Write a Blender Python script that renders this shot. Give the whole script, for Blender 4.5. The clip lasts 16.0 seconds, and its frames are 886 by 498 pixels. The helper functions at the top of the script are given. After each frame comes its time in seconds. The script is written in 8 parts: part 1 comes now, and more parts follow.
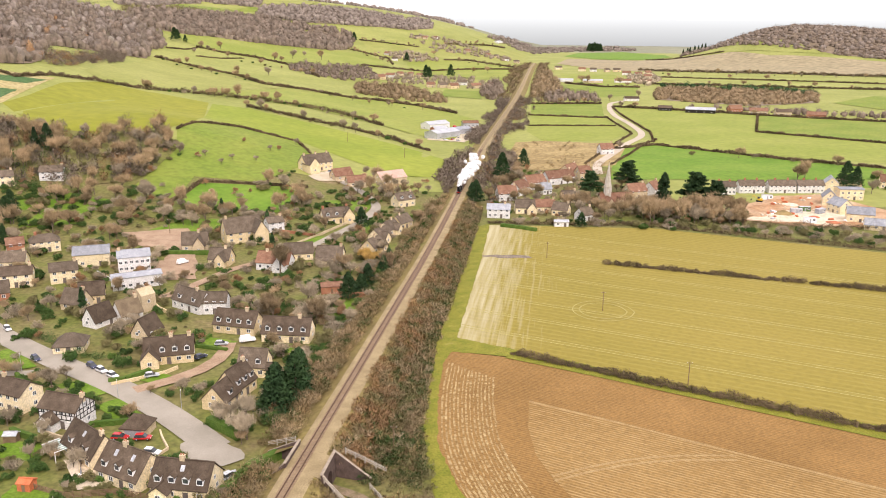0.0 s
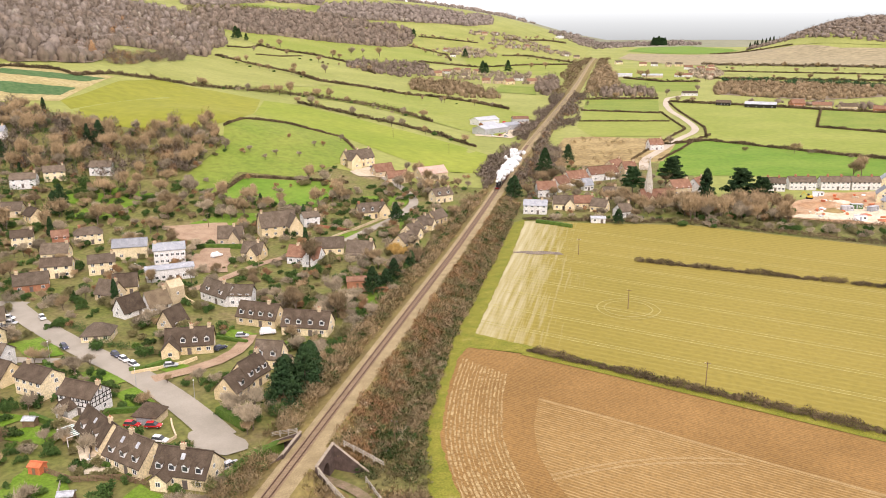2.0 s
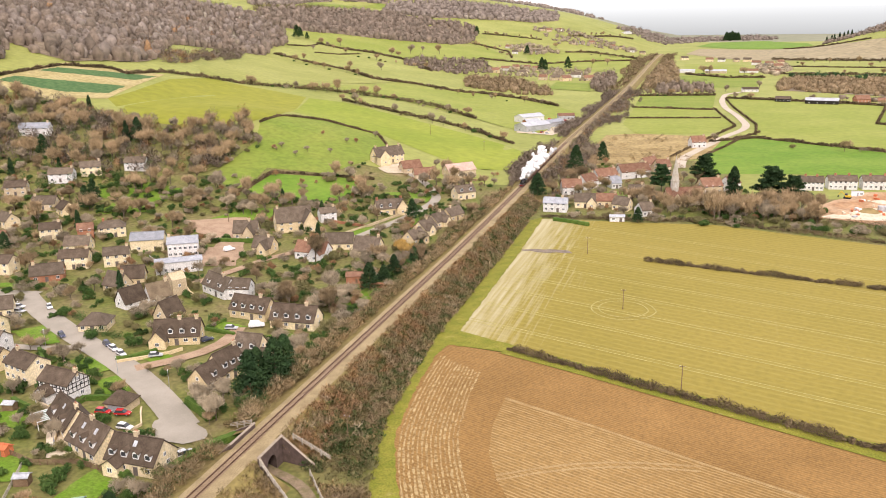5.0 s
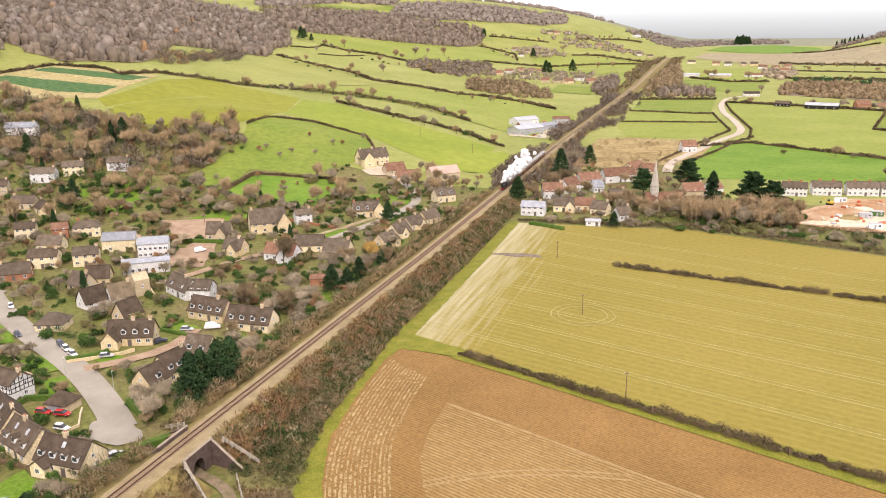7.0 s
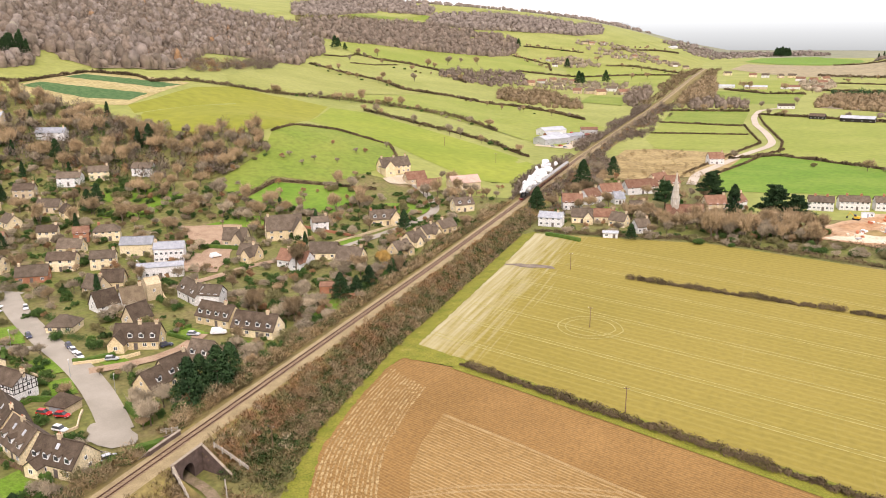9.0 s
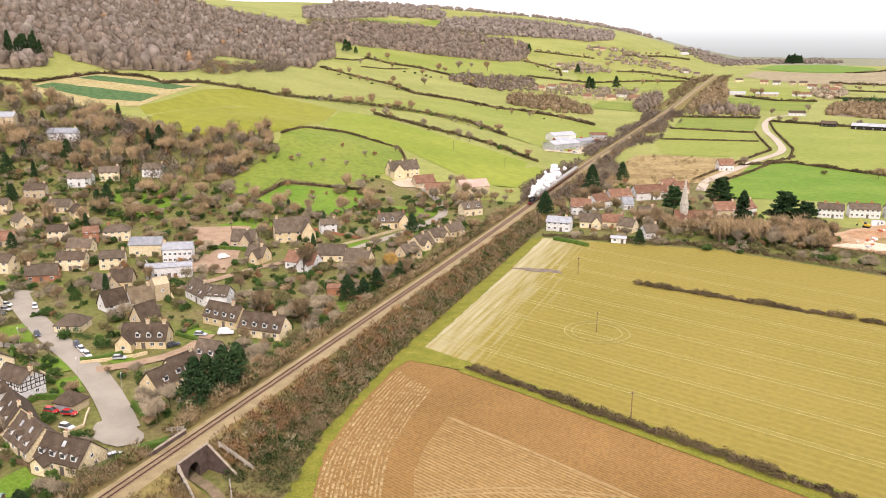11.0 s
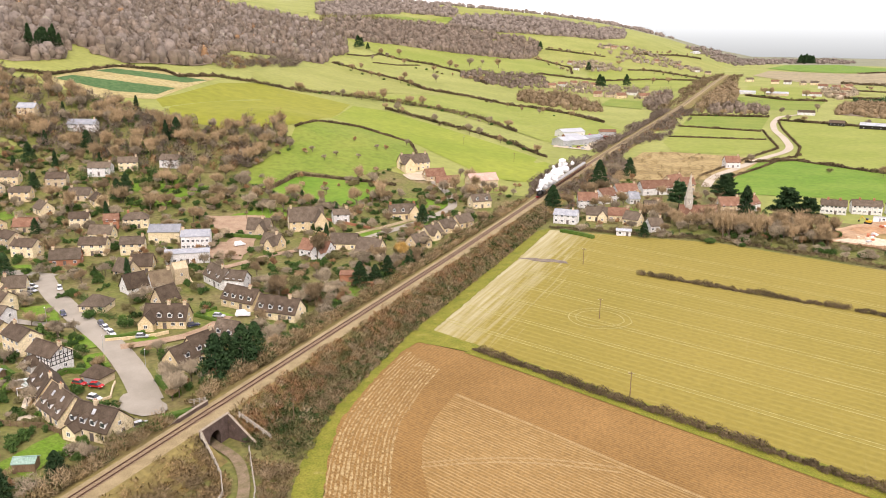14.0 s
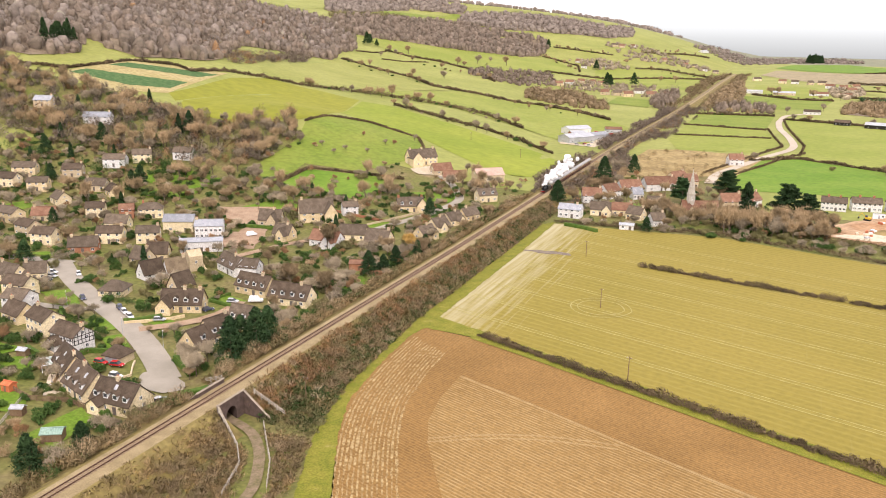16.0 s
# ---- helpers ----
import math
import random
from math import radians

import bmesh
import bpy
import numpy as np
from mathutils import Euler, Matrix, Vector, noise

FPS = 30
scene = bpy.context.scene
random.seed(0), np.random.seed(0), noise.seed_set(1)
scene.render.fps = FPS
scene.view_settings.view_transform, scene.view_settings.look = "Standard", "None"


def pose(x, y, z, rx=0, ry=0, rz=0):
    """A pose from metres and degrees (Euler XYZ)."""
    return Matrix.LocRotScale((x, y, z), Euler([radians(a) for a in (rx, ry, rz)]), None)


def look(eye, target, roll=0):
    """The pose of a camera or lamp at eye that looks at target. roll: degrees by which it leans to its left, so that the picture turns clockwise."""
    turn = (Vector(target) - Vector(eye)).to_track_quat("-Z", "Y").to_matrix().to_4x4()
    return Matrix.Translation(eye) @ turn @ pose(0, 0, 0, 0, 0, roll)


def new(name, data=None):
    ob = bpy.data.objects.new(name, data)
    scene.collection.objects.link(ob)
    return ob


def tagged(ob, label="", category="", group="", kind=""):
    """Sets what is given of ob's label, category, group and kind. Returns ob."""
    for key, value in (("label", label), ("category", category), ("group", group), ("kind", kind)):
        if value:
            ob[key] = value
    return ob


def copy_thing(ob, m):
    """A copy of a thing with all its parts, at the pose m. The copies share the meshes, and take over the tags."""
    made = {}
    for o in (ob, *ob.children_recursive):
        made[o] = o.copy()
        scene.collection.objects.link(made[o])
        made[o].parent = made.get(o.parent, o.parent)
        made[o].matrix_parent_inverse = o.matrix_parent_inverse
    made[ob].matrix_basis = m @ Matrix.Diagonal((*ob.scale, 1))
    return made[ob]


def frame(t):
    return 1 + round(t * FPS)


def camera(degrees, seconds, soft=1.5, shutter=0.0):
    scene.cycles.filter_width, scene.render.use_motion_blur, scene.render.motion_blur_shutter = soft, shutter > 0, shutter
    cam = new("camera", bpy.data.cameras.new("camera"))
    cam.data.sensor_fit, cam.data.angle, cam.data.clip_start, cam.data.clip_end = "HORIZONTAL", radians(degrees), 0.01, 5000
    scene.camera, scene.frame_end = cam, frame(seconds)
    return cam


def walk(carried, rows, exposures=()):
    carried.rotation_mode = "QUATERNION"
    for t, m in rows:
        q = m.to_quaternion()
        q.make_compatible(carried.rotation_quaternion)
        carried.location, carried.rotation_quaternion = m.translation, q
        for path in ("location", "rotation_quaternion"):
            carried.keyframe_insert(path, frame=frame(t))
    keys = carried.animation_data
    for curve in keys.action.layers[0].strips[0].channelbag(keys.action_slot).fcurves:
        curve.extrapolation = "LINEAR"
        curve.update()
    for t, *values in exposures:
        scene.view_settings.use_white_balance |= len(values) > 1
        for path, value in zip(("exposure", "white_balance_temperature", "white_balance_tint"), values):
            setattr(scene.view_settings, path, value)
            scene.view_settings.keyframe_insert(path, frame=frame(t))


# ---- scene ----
cam = camera(57.03, 16.0, soft=0.95)
PATH = [
    (0, (52.81, 6.18, 97.56), 15.263, 8.006, 0.357),
    (0.5, (56.00, 6.87, 97.44), 15.329, 8.748, 0.112),
    (1, (59.33, 7.66, 97.33), 15.375, 9.551, -0.052),
    (1.5, (62.83, 8.53, 97.15), 15.442, 10.808, -0.218),
    (2, (66.55, 9.51, 96.89), 15.504, 12.562, -0.365),
    (2.5, (70.53, 10.58, 96.64), 15.558, 14.096, -0.466),
    (3, (74.77, 11.80, 96.51), 15.599, 14.743, -0.576),
    (3.5, (79.12, 13.09, 96.44), 15.631, 15.599, -0.717),
    (6, (101.30, 20.41, 95.99), 15.585, 18.244, -0.930),
    (6.5, (105.40, 22.26, 96.01), 15.537, 18.333, -0.805),
    (7, (109.33, 23.99, 95.93), 15.464, 18.542, -0.684),
    (7.5, (113.04, 25.61, 95.82), 15.356, 18.779, -0.619),
    (8, (116.36, 27.05, 95.77), 15.121, 19.966, -0.727),
    (10.5, (118.05, 28.61, 95.32), 14.500, 21.464, -0.125),
    (11, (118.21, 28.13, 95.23), 14.477, 21.668, 0.037),
    (11.5, (118.49, 27.42, 95.14), 14.487, 21.836, 0.111),
    (12, (118.90, 26.27, 95.00), 14.506, 21.961, 0.201),
    (12.5, (119.48, 24.68, 94.85), 14.542, 22.067, 0.281),
    (13, (120.25, 22.68, 94.74), 14.580, 22.174, 0.366),
    (13.5, (121.23, 20.34, 94.68), 14.630, 22.262, 0.430),
    (14, (122.34, 17.85, 94.61), 14.665, 22.338, 0.509),
    (14.5, (123.40, 15.27, 94.47), 14.738, 22.430, 0.598),
    (15, (124.38, 12.89, 94.41), 14.766, 22.530, 0.728),
    (15.5, (125.24, 10.71, 94.39), 14.814, 22.628, 0.857),
    (16, (126.06, 8.73, 94.39), 14.852, 22.799, 0.941),
]


def heading(p, tilt, yaw, roll):
    """Camera pose: tilt below level, yaw to the left of the railway's line, roll; degrees."""
    y, q = radians(yaw), radians(tilt)
    way = Vector((-math.sin(y) * math.cos(q), math.cos(y) * math.cos(q), -math.sin(q)))
    return look(p, Vector(p) + way * 10, roll)


walk(cam, [(t, heading(p, a, b, c)) for t, p, a, b, c in PATH], [(0, 0.96, 6800, 21), (16, 0.96, 6800, 21)])

# ---- world and sun ----
world = bpy.data.worlds.new("overcast_sky")
scene.world = world
world.use_nodes = True
_nt = world.node_tree
_bg = _nt.nodes["Background"]
_sky = _nt.nodes.new("ShaderNodeTexSky")
_sky.sky_type = "NISHITA"
_sky.sun_disc = False
_sky.sun_elevation = radians(40)
_sky.sun_rotation = radians(150)
_sky.air_density, _sky.dust_density, _sky.ozone_density = 1.0, 1.0, 1.0
_deck = _nt.nodes.new("ShaderNodeMixRGB")  # thin white cloud over the whole sky
_deck.inputs["Fac"].default_value = 0.9
_deck.inputs["Color2"].default_value = (6.6, 6.75, 6.9, 1)
_nt.links.new(_sky.outputs[0], _deck.inputs["Color1"])
_nt.links.new(_deck.outputs[0], _bg.inputs[0])
_bg.inputs[1].default_value = 0.12
sun = new("sun", bpy.data.lights.new("sun", "SUN"))
sun.data.energy, sun.data.angle, sun.data.color = 1.4, radians(12), (1.0, 0.95, 0.88)
sun.matrix_world = look((0, 0, 300), (-75, 130, 150))

# ---- materials ----
def mat(name, c1, c2, scale=1.0, rough=0.9, bump=0.0, fine=8.0, c3=None, spec=0.2, metal=0.0, detail=4.0, random_tint=0.0, stretch=None, island=False, grain=0.25):
    """Two-scale noise material: c1 and c2 mix at the large scale, grain darkens and lightens at the fine scale."""
    m = bpy.data.materials.new(name)
    m.use_nodes = True
    nt = m.node_tree
    b = nt.nodes["Principled BSDF"]
    b.inputs["Roughness"].default_value = rough
    b.inputs["Specular IOR Level"].default_value = spec
    b.inputs["Metallic"].default_value = metal
    geo = nt.nodes.new("ShaderNodeNewGeometry")
    pos = geo.outputs["Position"]
    if stretch:
        mp = nt.nodes.new("ShaderNodeMapping")
        mp.inputs["Rotation"].default_value = (0, 0, stretch[3] if len(stretch) > 3 else 0)
        mp.inputs["Scale"].default_value = stretch[:3]
        nt.links.new(pos, mp.inputs["Vector"])
        pos = mp.outputs[0]
    big = nt.nodes.new("ShaderNodeTexNoise")
    big.inputs["Scale"].default_value = scale
    big.inputs["Detail"].default_value = detail
    nt.links.new(pos, big.inputs["Vector"])
    ramp = nt.nodes.new("ShaderNodeValToRGB")
    e = ramp.color_ramp.elements
    e[0].position, e[0].color = 0.35, (*c1, 1)
    e[1].position, e[1].color = 0.65, (*c2, 1)
    if c3:
        n = e.new(0.78)
        n.color = (*c3, 1)
    nt.links.new(big.outputs["Fac"], ramp.inputs[0])
    small = nt.nodes.new("ShaderNodeTexNoise")
    small.inputs["Scale"].default_value = scale * fine
    small.inputs["Detail"].default_value = 3.0
    nt.links.new(pos, small.inputs["Vector"])
    mr = nt.nodes.new("ShaderNodeMapRange")
    mr.inputs["From Min"].default_value, mr.inputs["From Max"].default_value = 0.3, 0.7
    mr.inputs["To Min"].default_value, mr.inputs["To Max"].default_value = 1 - grain, 1 + grain
    nt.links.new(small.outputs["Fac"], mr.inputs["Value"])
    mul = nt.nodes.new("ShaderNodeVectorMath")
    mul.operation = "SCALE"
    nt.links.new(ramp.outputs[0], mul.inputs[0])
    nt.links.new(mr.outputs[0], mul.inputs["Scale"])
    out = mul.outputs[0]
    if random_tint:
        rnd = geo.outputs["Random Per Island"] if island else nt.nodes.new("ShaderNodeObjectInfo").outputs["Random"]
        r2 = nt.nodes.new("ShaderNodeMapRange")
        r2.inputs["To Min"].default_value, r2.inputs["To Max"].default_value = 1 - random_tint, 1 + random_tint
        nt.links.new(rnd, r2.inputs["Value"])
        m2 = nt.nodes.new("ShaderNodeVectorMath")
        m2.operation = "SCALE"
        nt.links.new(out, m2.inputs[0])
        nt.links.new(r2.outputs[0], m2.inputs["Scale"])
        out = m2.outputs[0]
    nt.links.new(out, b.inputs["Base Color"])
    if bump:
        bp = nt.nodes.new("ShaderNodeBump")
        bp.inputs["Strength"].default_value = bump
        bp.inputs["Distance"].default_value = 0.1
        nt.links.new(small.outputs["Fac"], bp.inputs["Height"])
        nt.links.new(bp.outputs[0], b.inputs["Normal"])
    return m


def furrows(name, c1, c2, angle, spacing, width=0.5, scale=0.03, strength=0.75, grain=0.22):
    """Soil with pale straw lines at an even spacing; angle is the lines' heading."""
    m = mat(name, c1, c2, scale, fine=45, bump=0.3, grain=grain, detail=8.0)
    nt = m.node_tree
    b = nt.nodes["Principled BSDF"]
    base = b.inputs["Base Color"].links[0].from_socket
    geo = nt.nodes.new("ShaderNodeNewGeometry")
    mp = nt.nodes.new("ShaderNodeMapping")
    mp.vector_type = "POINT"
    mp.inputs["Rotation"].default_value = (0, 0, -angle)
    nt.links.new(geo.outputs["Position"], mp.inputs["Vector"])
    wave = nt.nodes.new("ShaderNodeTexWave")
    wave.bands_direction = "Y"
    wave.inputs["Scale"].default_value = 0.314 / spacing
    wave.inputs["Distortion"].default_value = 0.8
    wave.inputs["Detail"].default_value = 2.0
    wave.inputs["Detail Scale"].default_value = 1.2
    nt.links.new(mp.outputs[0], wave.inputs["Vector"])
    patchy = nt.nodes.new("ShaderNodeTexNoise")
    patchy.inputs["Scale"].default_value = 1.0
    patchy.inputs["Detail"].default_value = 5
    along = nt.nodes.new("ShaderNodeMapping")
    along.inputs["Scale"].default_value = (0.3, 0.9, 1)
    nt.links.new(mp.outputs[0], along.inputs["Vector"])
    nt.links.new(along.outputs[0], patchy.inputs["Vector"])
    r = nt.nodes.new("ShaderNodeMapRange")
    r.inputs["From Min"].default_value, r.inputs["From Max"].default_value = 1 - width, 1.0
    nt.links.new(wave.outputs["Fac"], r.inputs["Value"])
    k = nt.nodes.new("ShaderNodeMath")
    k.operation = "MULTIPLY"
    nt.links.new(r.outputs[0], k.inputs[0])
    pr = nt.nodes.new("ShaderNodeMapRange")
    pr.inputs["From Min"].default_value, pr.inputs["From Max"].default_value = 0.3, 0.75
    pr.inputs["To Min"].default_value, pr.inputs["To Max"].default_value = 0.12, strength
    nt.links.new(patchy.outputs["Fac"], pr.inputs["Value"])
    nt.links.new(pr.outputs[0], k.inputs[1])
    mix = nt.nodes.new("ShaderNodeMixRGB")
    mix.inputs["Color2"].default_value = (0.46, 0.33, 0.16, 1)
    nt.links.new(k.outputs[0], mix.inputs["Fac"])
    nt.links.new(base, mix.inputs["Color1"])
    nt.links.new(mix.outputs[0], b.inputs["Base Color"])
    return m


def crop_material():
    """Young crop, thin and chalky along its western edge."""
    m = furrows("young_crop", (0.225, 0.18, 0.032), (0.26, 0.203, 0.042), -0.31, 3.2, 0.5, 0.012, grain=0.1)
    nt = m.node_tree
    for n in nt.nodes:
        if n.bl_idname == "ShaderNodeMixRGB":
            n.inputs["Color2"].default_value = (0.30, 0.245, 0.065, 1)
    b = nt.nodes["Principled BSDF"]
    base = b.inputs["Base Color"].links[0].from_socket
    geo = nt.nodes.new("ShaderNodeNewGeometry")
    sep = nt.nodes.new("ShaderNodeSeparateXYZ")
    nt.links.new(geo.outputs["Position"], sep.inputs[0])
    east = nt.nodes.new("ShaderNodeMapRange")
    for k, v in (("From Min", 20), ("From Max", 56), ("To Min", 1.15), ("To Max", -0.2)):
        east.inputs[k].default_value = v
    nt.links.new(sep.outputs["X"], east.inputs["Value"])
    n1 = nt.nodes.new("ShaderNodeTexNoise")
    n1.inputs["Scale"].default_value, n1.inputs["Detail"].default_value = 0.09, 6
    mp = nt.nodes.new("ShaderNodeMapping")
    mp.inputs["Scale"].default_value = (7.0, 0.3, 1)
    nt.links.new(geo.outputs["Position"], mp.inputs["Vector"])
    nt.links.new(mp.outputs[0], n1.inputs["Vector"])
    add = nt.nodes.new("ShaderNodeMath")
    nt.links.new(east.outputs[0], add.inputs[0])
    streak = nt.nodes.new("ShaderNodeMapRange")
    for k, v in (("From Min", 0.3), ("From Max", 0.7), ("To Min", 0.0), ("To Max", 1.0)):
        streak.inputs[k].default_value = v
    nt.links.new(n1.outputs["Fac"], streak.inputs["Value"])
    nt.links.new(streak.outputs[0], add.inputs[1])
    r = nt.nodes.new("ShaderNodeMapRange")
    for k, v in (("From Min", 0.75), ("From Max", 1.9), ("To Min", 0), ("To Max", 0.72)):
        r.inputs[k].default_value = v
    nt.links.new(add.outputs[0], r.inputs["Value"])
    mix = nt.nodes.new("ShaderNodeMixRGB")
    mix.inputs["Color2"].default_value = (0.5, 0.45, 0.3, 1)
    nt.links.new(r.outputs[0], mix.inputs["Fac"])
    nt.links.new(base, mix.inputs["Color1"])
    nt.links.new(mix.outputs[0], b.inputs["Base Color"])
    return m


M_GRASS = mat("pasture_grass", (0.185, 0.235, 0.024), (0.24, 0.275, 0.036), 0.012, fine=14, bump=0.3, grain=0.12)
M_GRASS_PALE = mat("pale_pasture", (0.225, 0.245, 0.06), (0.285, 0.295, 0.085), 0.012, fine=14, grain=0.12)
M_GRASS_PALE2 = mat("wintered_pasture", (0.225, 0.24, 0.055), (0.28, 0.285, 0.08), 0.016, fine=12, grain=0.12)
M_GRASS_YELLOW = mat("yellowed_pasture", (0.20, 0.238, 0.038), (0.25, 0.272, 0.058), 0.012, fine=14, grain=0.12)
M_GRASS_BRIGHT = mat("green_pasture", (0.15, 0.205, 0.028), (0.20, 0.235, 0.04), 0.03, fine=9, grain=0.16)
M_GRASS_LUSH = mat("lush_pasture", (0.105, 0.20, 0.016), (0.15, 0.235, 0.028), 0.03, fine=9, grain=0.14)
M_GRASS_OLIVE = mat("olive_pasture", (0.195, 0.205, 0.018), (0.235, 0.235, 0.028), 0.01, fine=14, grain=0.12)
M_LAWN = mat("lawn_grass", (0.10, 0.19, 0.012), (0.15, 0.22, 0.03), 0.15, fine=10, bump=0.3)
M_MARGIN = mat("margin_grass", (0.15, 0.16, 0.018), (0.21, 0.195, 0.028), 0.25, fine=9, bump=0.3, c3=(0.29, 0.25, 0.08))
M_ROUGH = mat("village_ground", (0.135, 0.15, 0.034), (0.175, 0.148, 0.058), 0.07, fine=9, c3=(0.26, 0.19, 0.11), grain=0.3)
# Far farmland, greyed and paled: haze is put into the base colour.
M_FAR = mat("hazed_farmland", (0.2, 0.205, 0.13), (0.25, 0.245, 0.165), 0.004, fine=6, c3=(0.28, 0.24, 0.2), grain=0.15)
M_CROP = crop_material()
M_PLOUGH = furrows("ploughed_soil", (0.2, 0.107, 0.03), (0.255, 0.14, 0.043), -0.36, 0.9, 0.5, strength=0.3)
M_STUBBLE = furrows("stubble_soil", (0.22, 0.126, 0.038), (0.26, 0.156, 0.052), -0.36, 1.05, 0.7, strength=0.75)
M_TRAM = mat("wheel_mark", (0.36, 0.31, 0.12), (0.30, 0.26, 0.08), 0.2)
M_STRAWTRACK = mat("straw_wheel_mark", (0.36, 0.25, 0.115), (0.29, 0.19, 0.08), 0.4)
M_MUD = mat("wet_mud", (0.10, 0.07, 0.05), (0.2, 0.15, 0.10), 0.3, rough=0.5)
M_STRAW = mat("straw_ground", (0.33, 0.27, 0.11), (0.40, 0.33, 0.16), 0.05)
M_KALE = mat("kale", (0.045, 0.105, 0.03), (0.085, 0.15, 0.05), 0.3)
M_TAN = mat("tan_soil", (0.27, 0.225, 0.13), (0.31, 0.255, 0.15), 0.01, c3=(0.25, 0.24, 0.11))
M_WASTE = mat("waste_ground", (0.24, 0.17, 0.07), (0.36, 0.27, 0.12), 0.04, c3=(0.16, 0.1, 0.06))
M_TWIGGROUND = mat("osier_ground", (0.19, 0.145, 0.095), (0.25, 0.195, 0.13), 0.05)
M_BALLAST = mat("ballast", (0.25, 0.19, 0.1), (0.33, 0.255, 0.14), 0.3, fine=12, bump=0.4)
M_ROAD = mat("worn_asphalt", (0.285, 0.255, 0.205), (0.35, 0.312, 0.255), 0.12, fine=20, grain=0.06)
M_LANE = mat("pale_lane", (0.42, 0.36, 0.28), (0.49, 0.42, 0.33), 0.06, fine=20, grain=0.06)
M_DRIVE = mat("gravel_drive", (0.30, 0.20, 0.13), (0.38, 0.27, 0.18), 0.2, fine=12)
M_GRAVEL = mat("pale_gravel", (0.45, 0.38, 0.27), (0.55, 0.47, 0.35), 0.1, fine=12)
M_TRACK = mat("track_mud", (0.24, 0.175, 0.115), (0.15, 0.125, 0.06), 0.5, fine=7)
M_SITE = mat("site_soil", (0.36, 0.20, 0.10), (0.46, 0.32, 0.2), 0.06, fine=9, c3=(0.6, 0.48, 0.34))
M_PALESOIL = mat("crushed_stone", (0.55, 0.46, 0.33), (0.66, 0.56, 0.43), 0.1, fine=10)


# ---- terrain ----
def sstep(a, b, v):
    t = np.clip((np.asarray(v, float) - a) / (b - a), 0, 1)
    return t * t * (3 - 2 * t)


def soft_ramp(v, r=12.0):
    """A ramp that starts gently at 0."""
    v = np.asarray(v, float)
    return 0.5 * (v + np.sqrt(v * v + r * r)) - 0.5 * r * np.exp(-np.abs(v) / r)


def G(x, y):
    """Height of the natural ground: valley floor, the scarp to the west, the far ridge and the eastern hill."""
    u = -np.asarray(x, float)
    y = np.asarray(y, float)
    foot = 40 + 200 * sstep(560, 1250, y)
    hill = 0.15 * soft_ramp(u - foot) + 0.12 * soft_ramp(u - foot - 260, 40)
    hill = hill * sstep(290, 530, y + 0.25 * (u - 200))
    hill = 250 * np.tanh(hill / 250)
    dome = 9 * np.exp(-(((u - 215) / 70) ** 2 + ((y - 540) / 60) ** 2))
    ridge = sstep(1700, 2900, y) * 250 * (1 - np.exp(-np.maximum(0, u - 60) / 600)) * (1 - 0.5 * sstep(3600, 4700, y))
    east = 58 * np.exp(-(((u + 620) / 170) ** 2 + ((y - 2450) / 270) ** 2)) + 62 * np.exp(-(((u + 880) / 230) ** 2 + ((y - 2480) / 300) ** 2)) + 120 * np.exp(-(((u + 1900) / 500) ** 2 + ((y - 3000) / 500) ** 2))
    east = east + 25 * sstep(200, 900, -u) * sstep(1300, 2300, y) * (1 - sstep(2600, 3400, y))
    return np.maximum(hill, ridge) + dome + east


def gz(x, y):
    return float(G(x, y))


def rail_x(y):
    return -8 * float(sstep(300, 700, y)) - 14 * float(sstep(1000, 2200, y))


def rail_z(y):
    return 5.0 - 2.0 * float(sstep(350, 620, y))


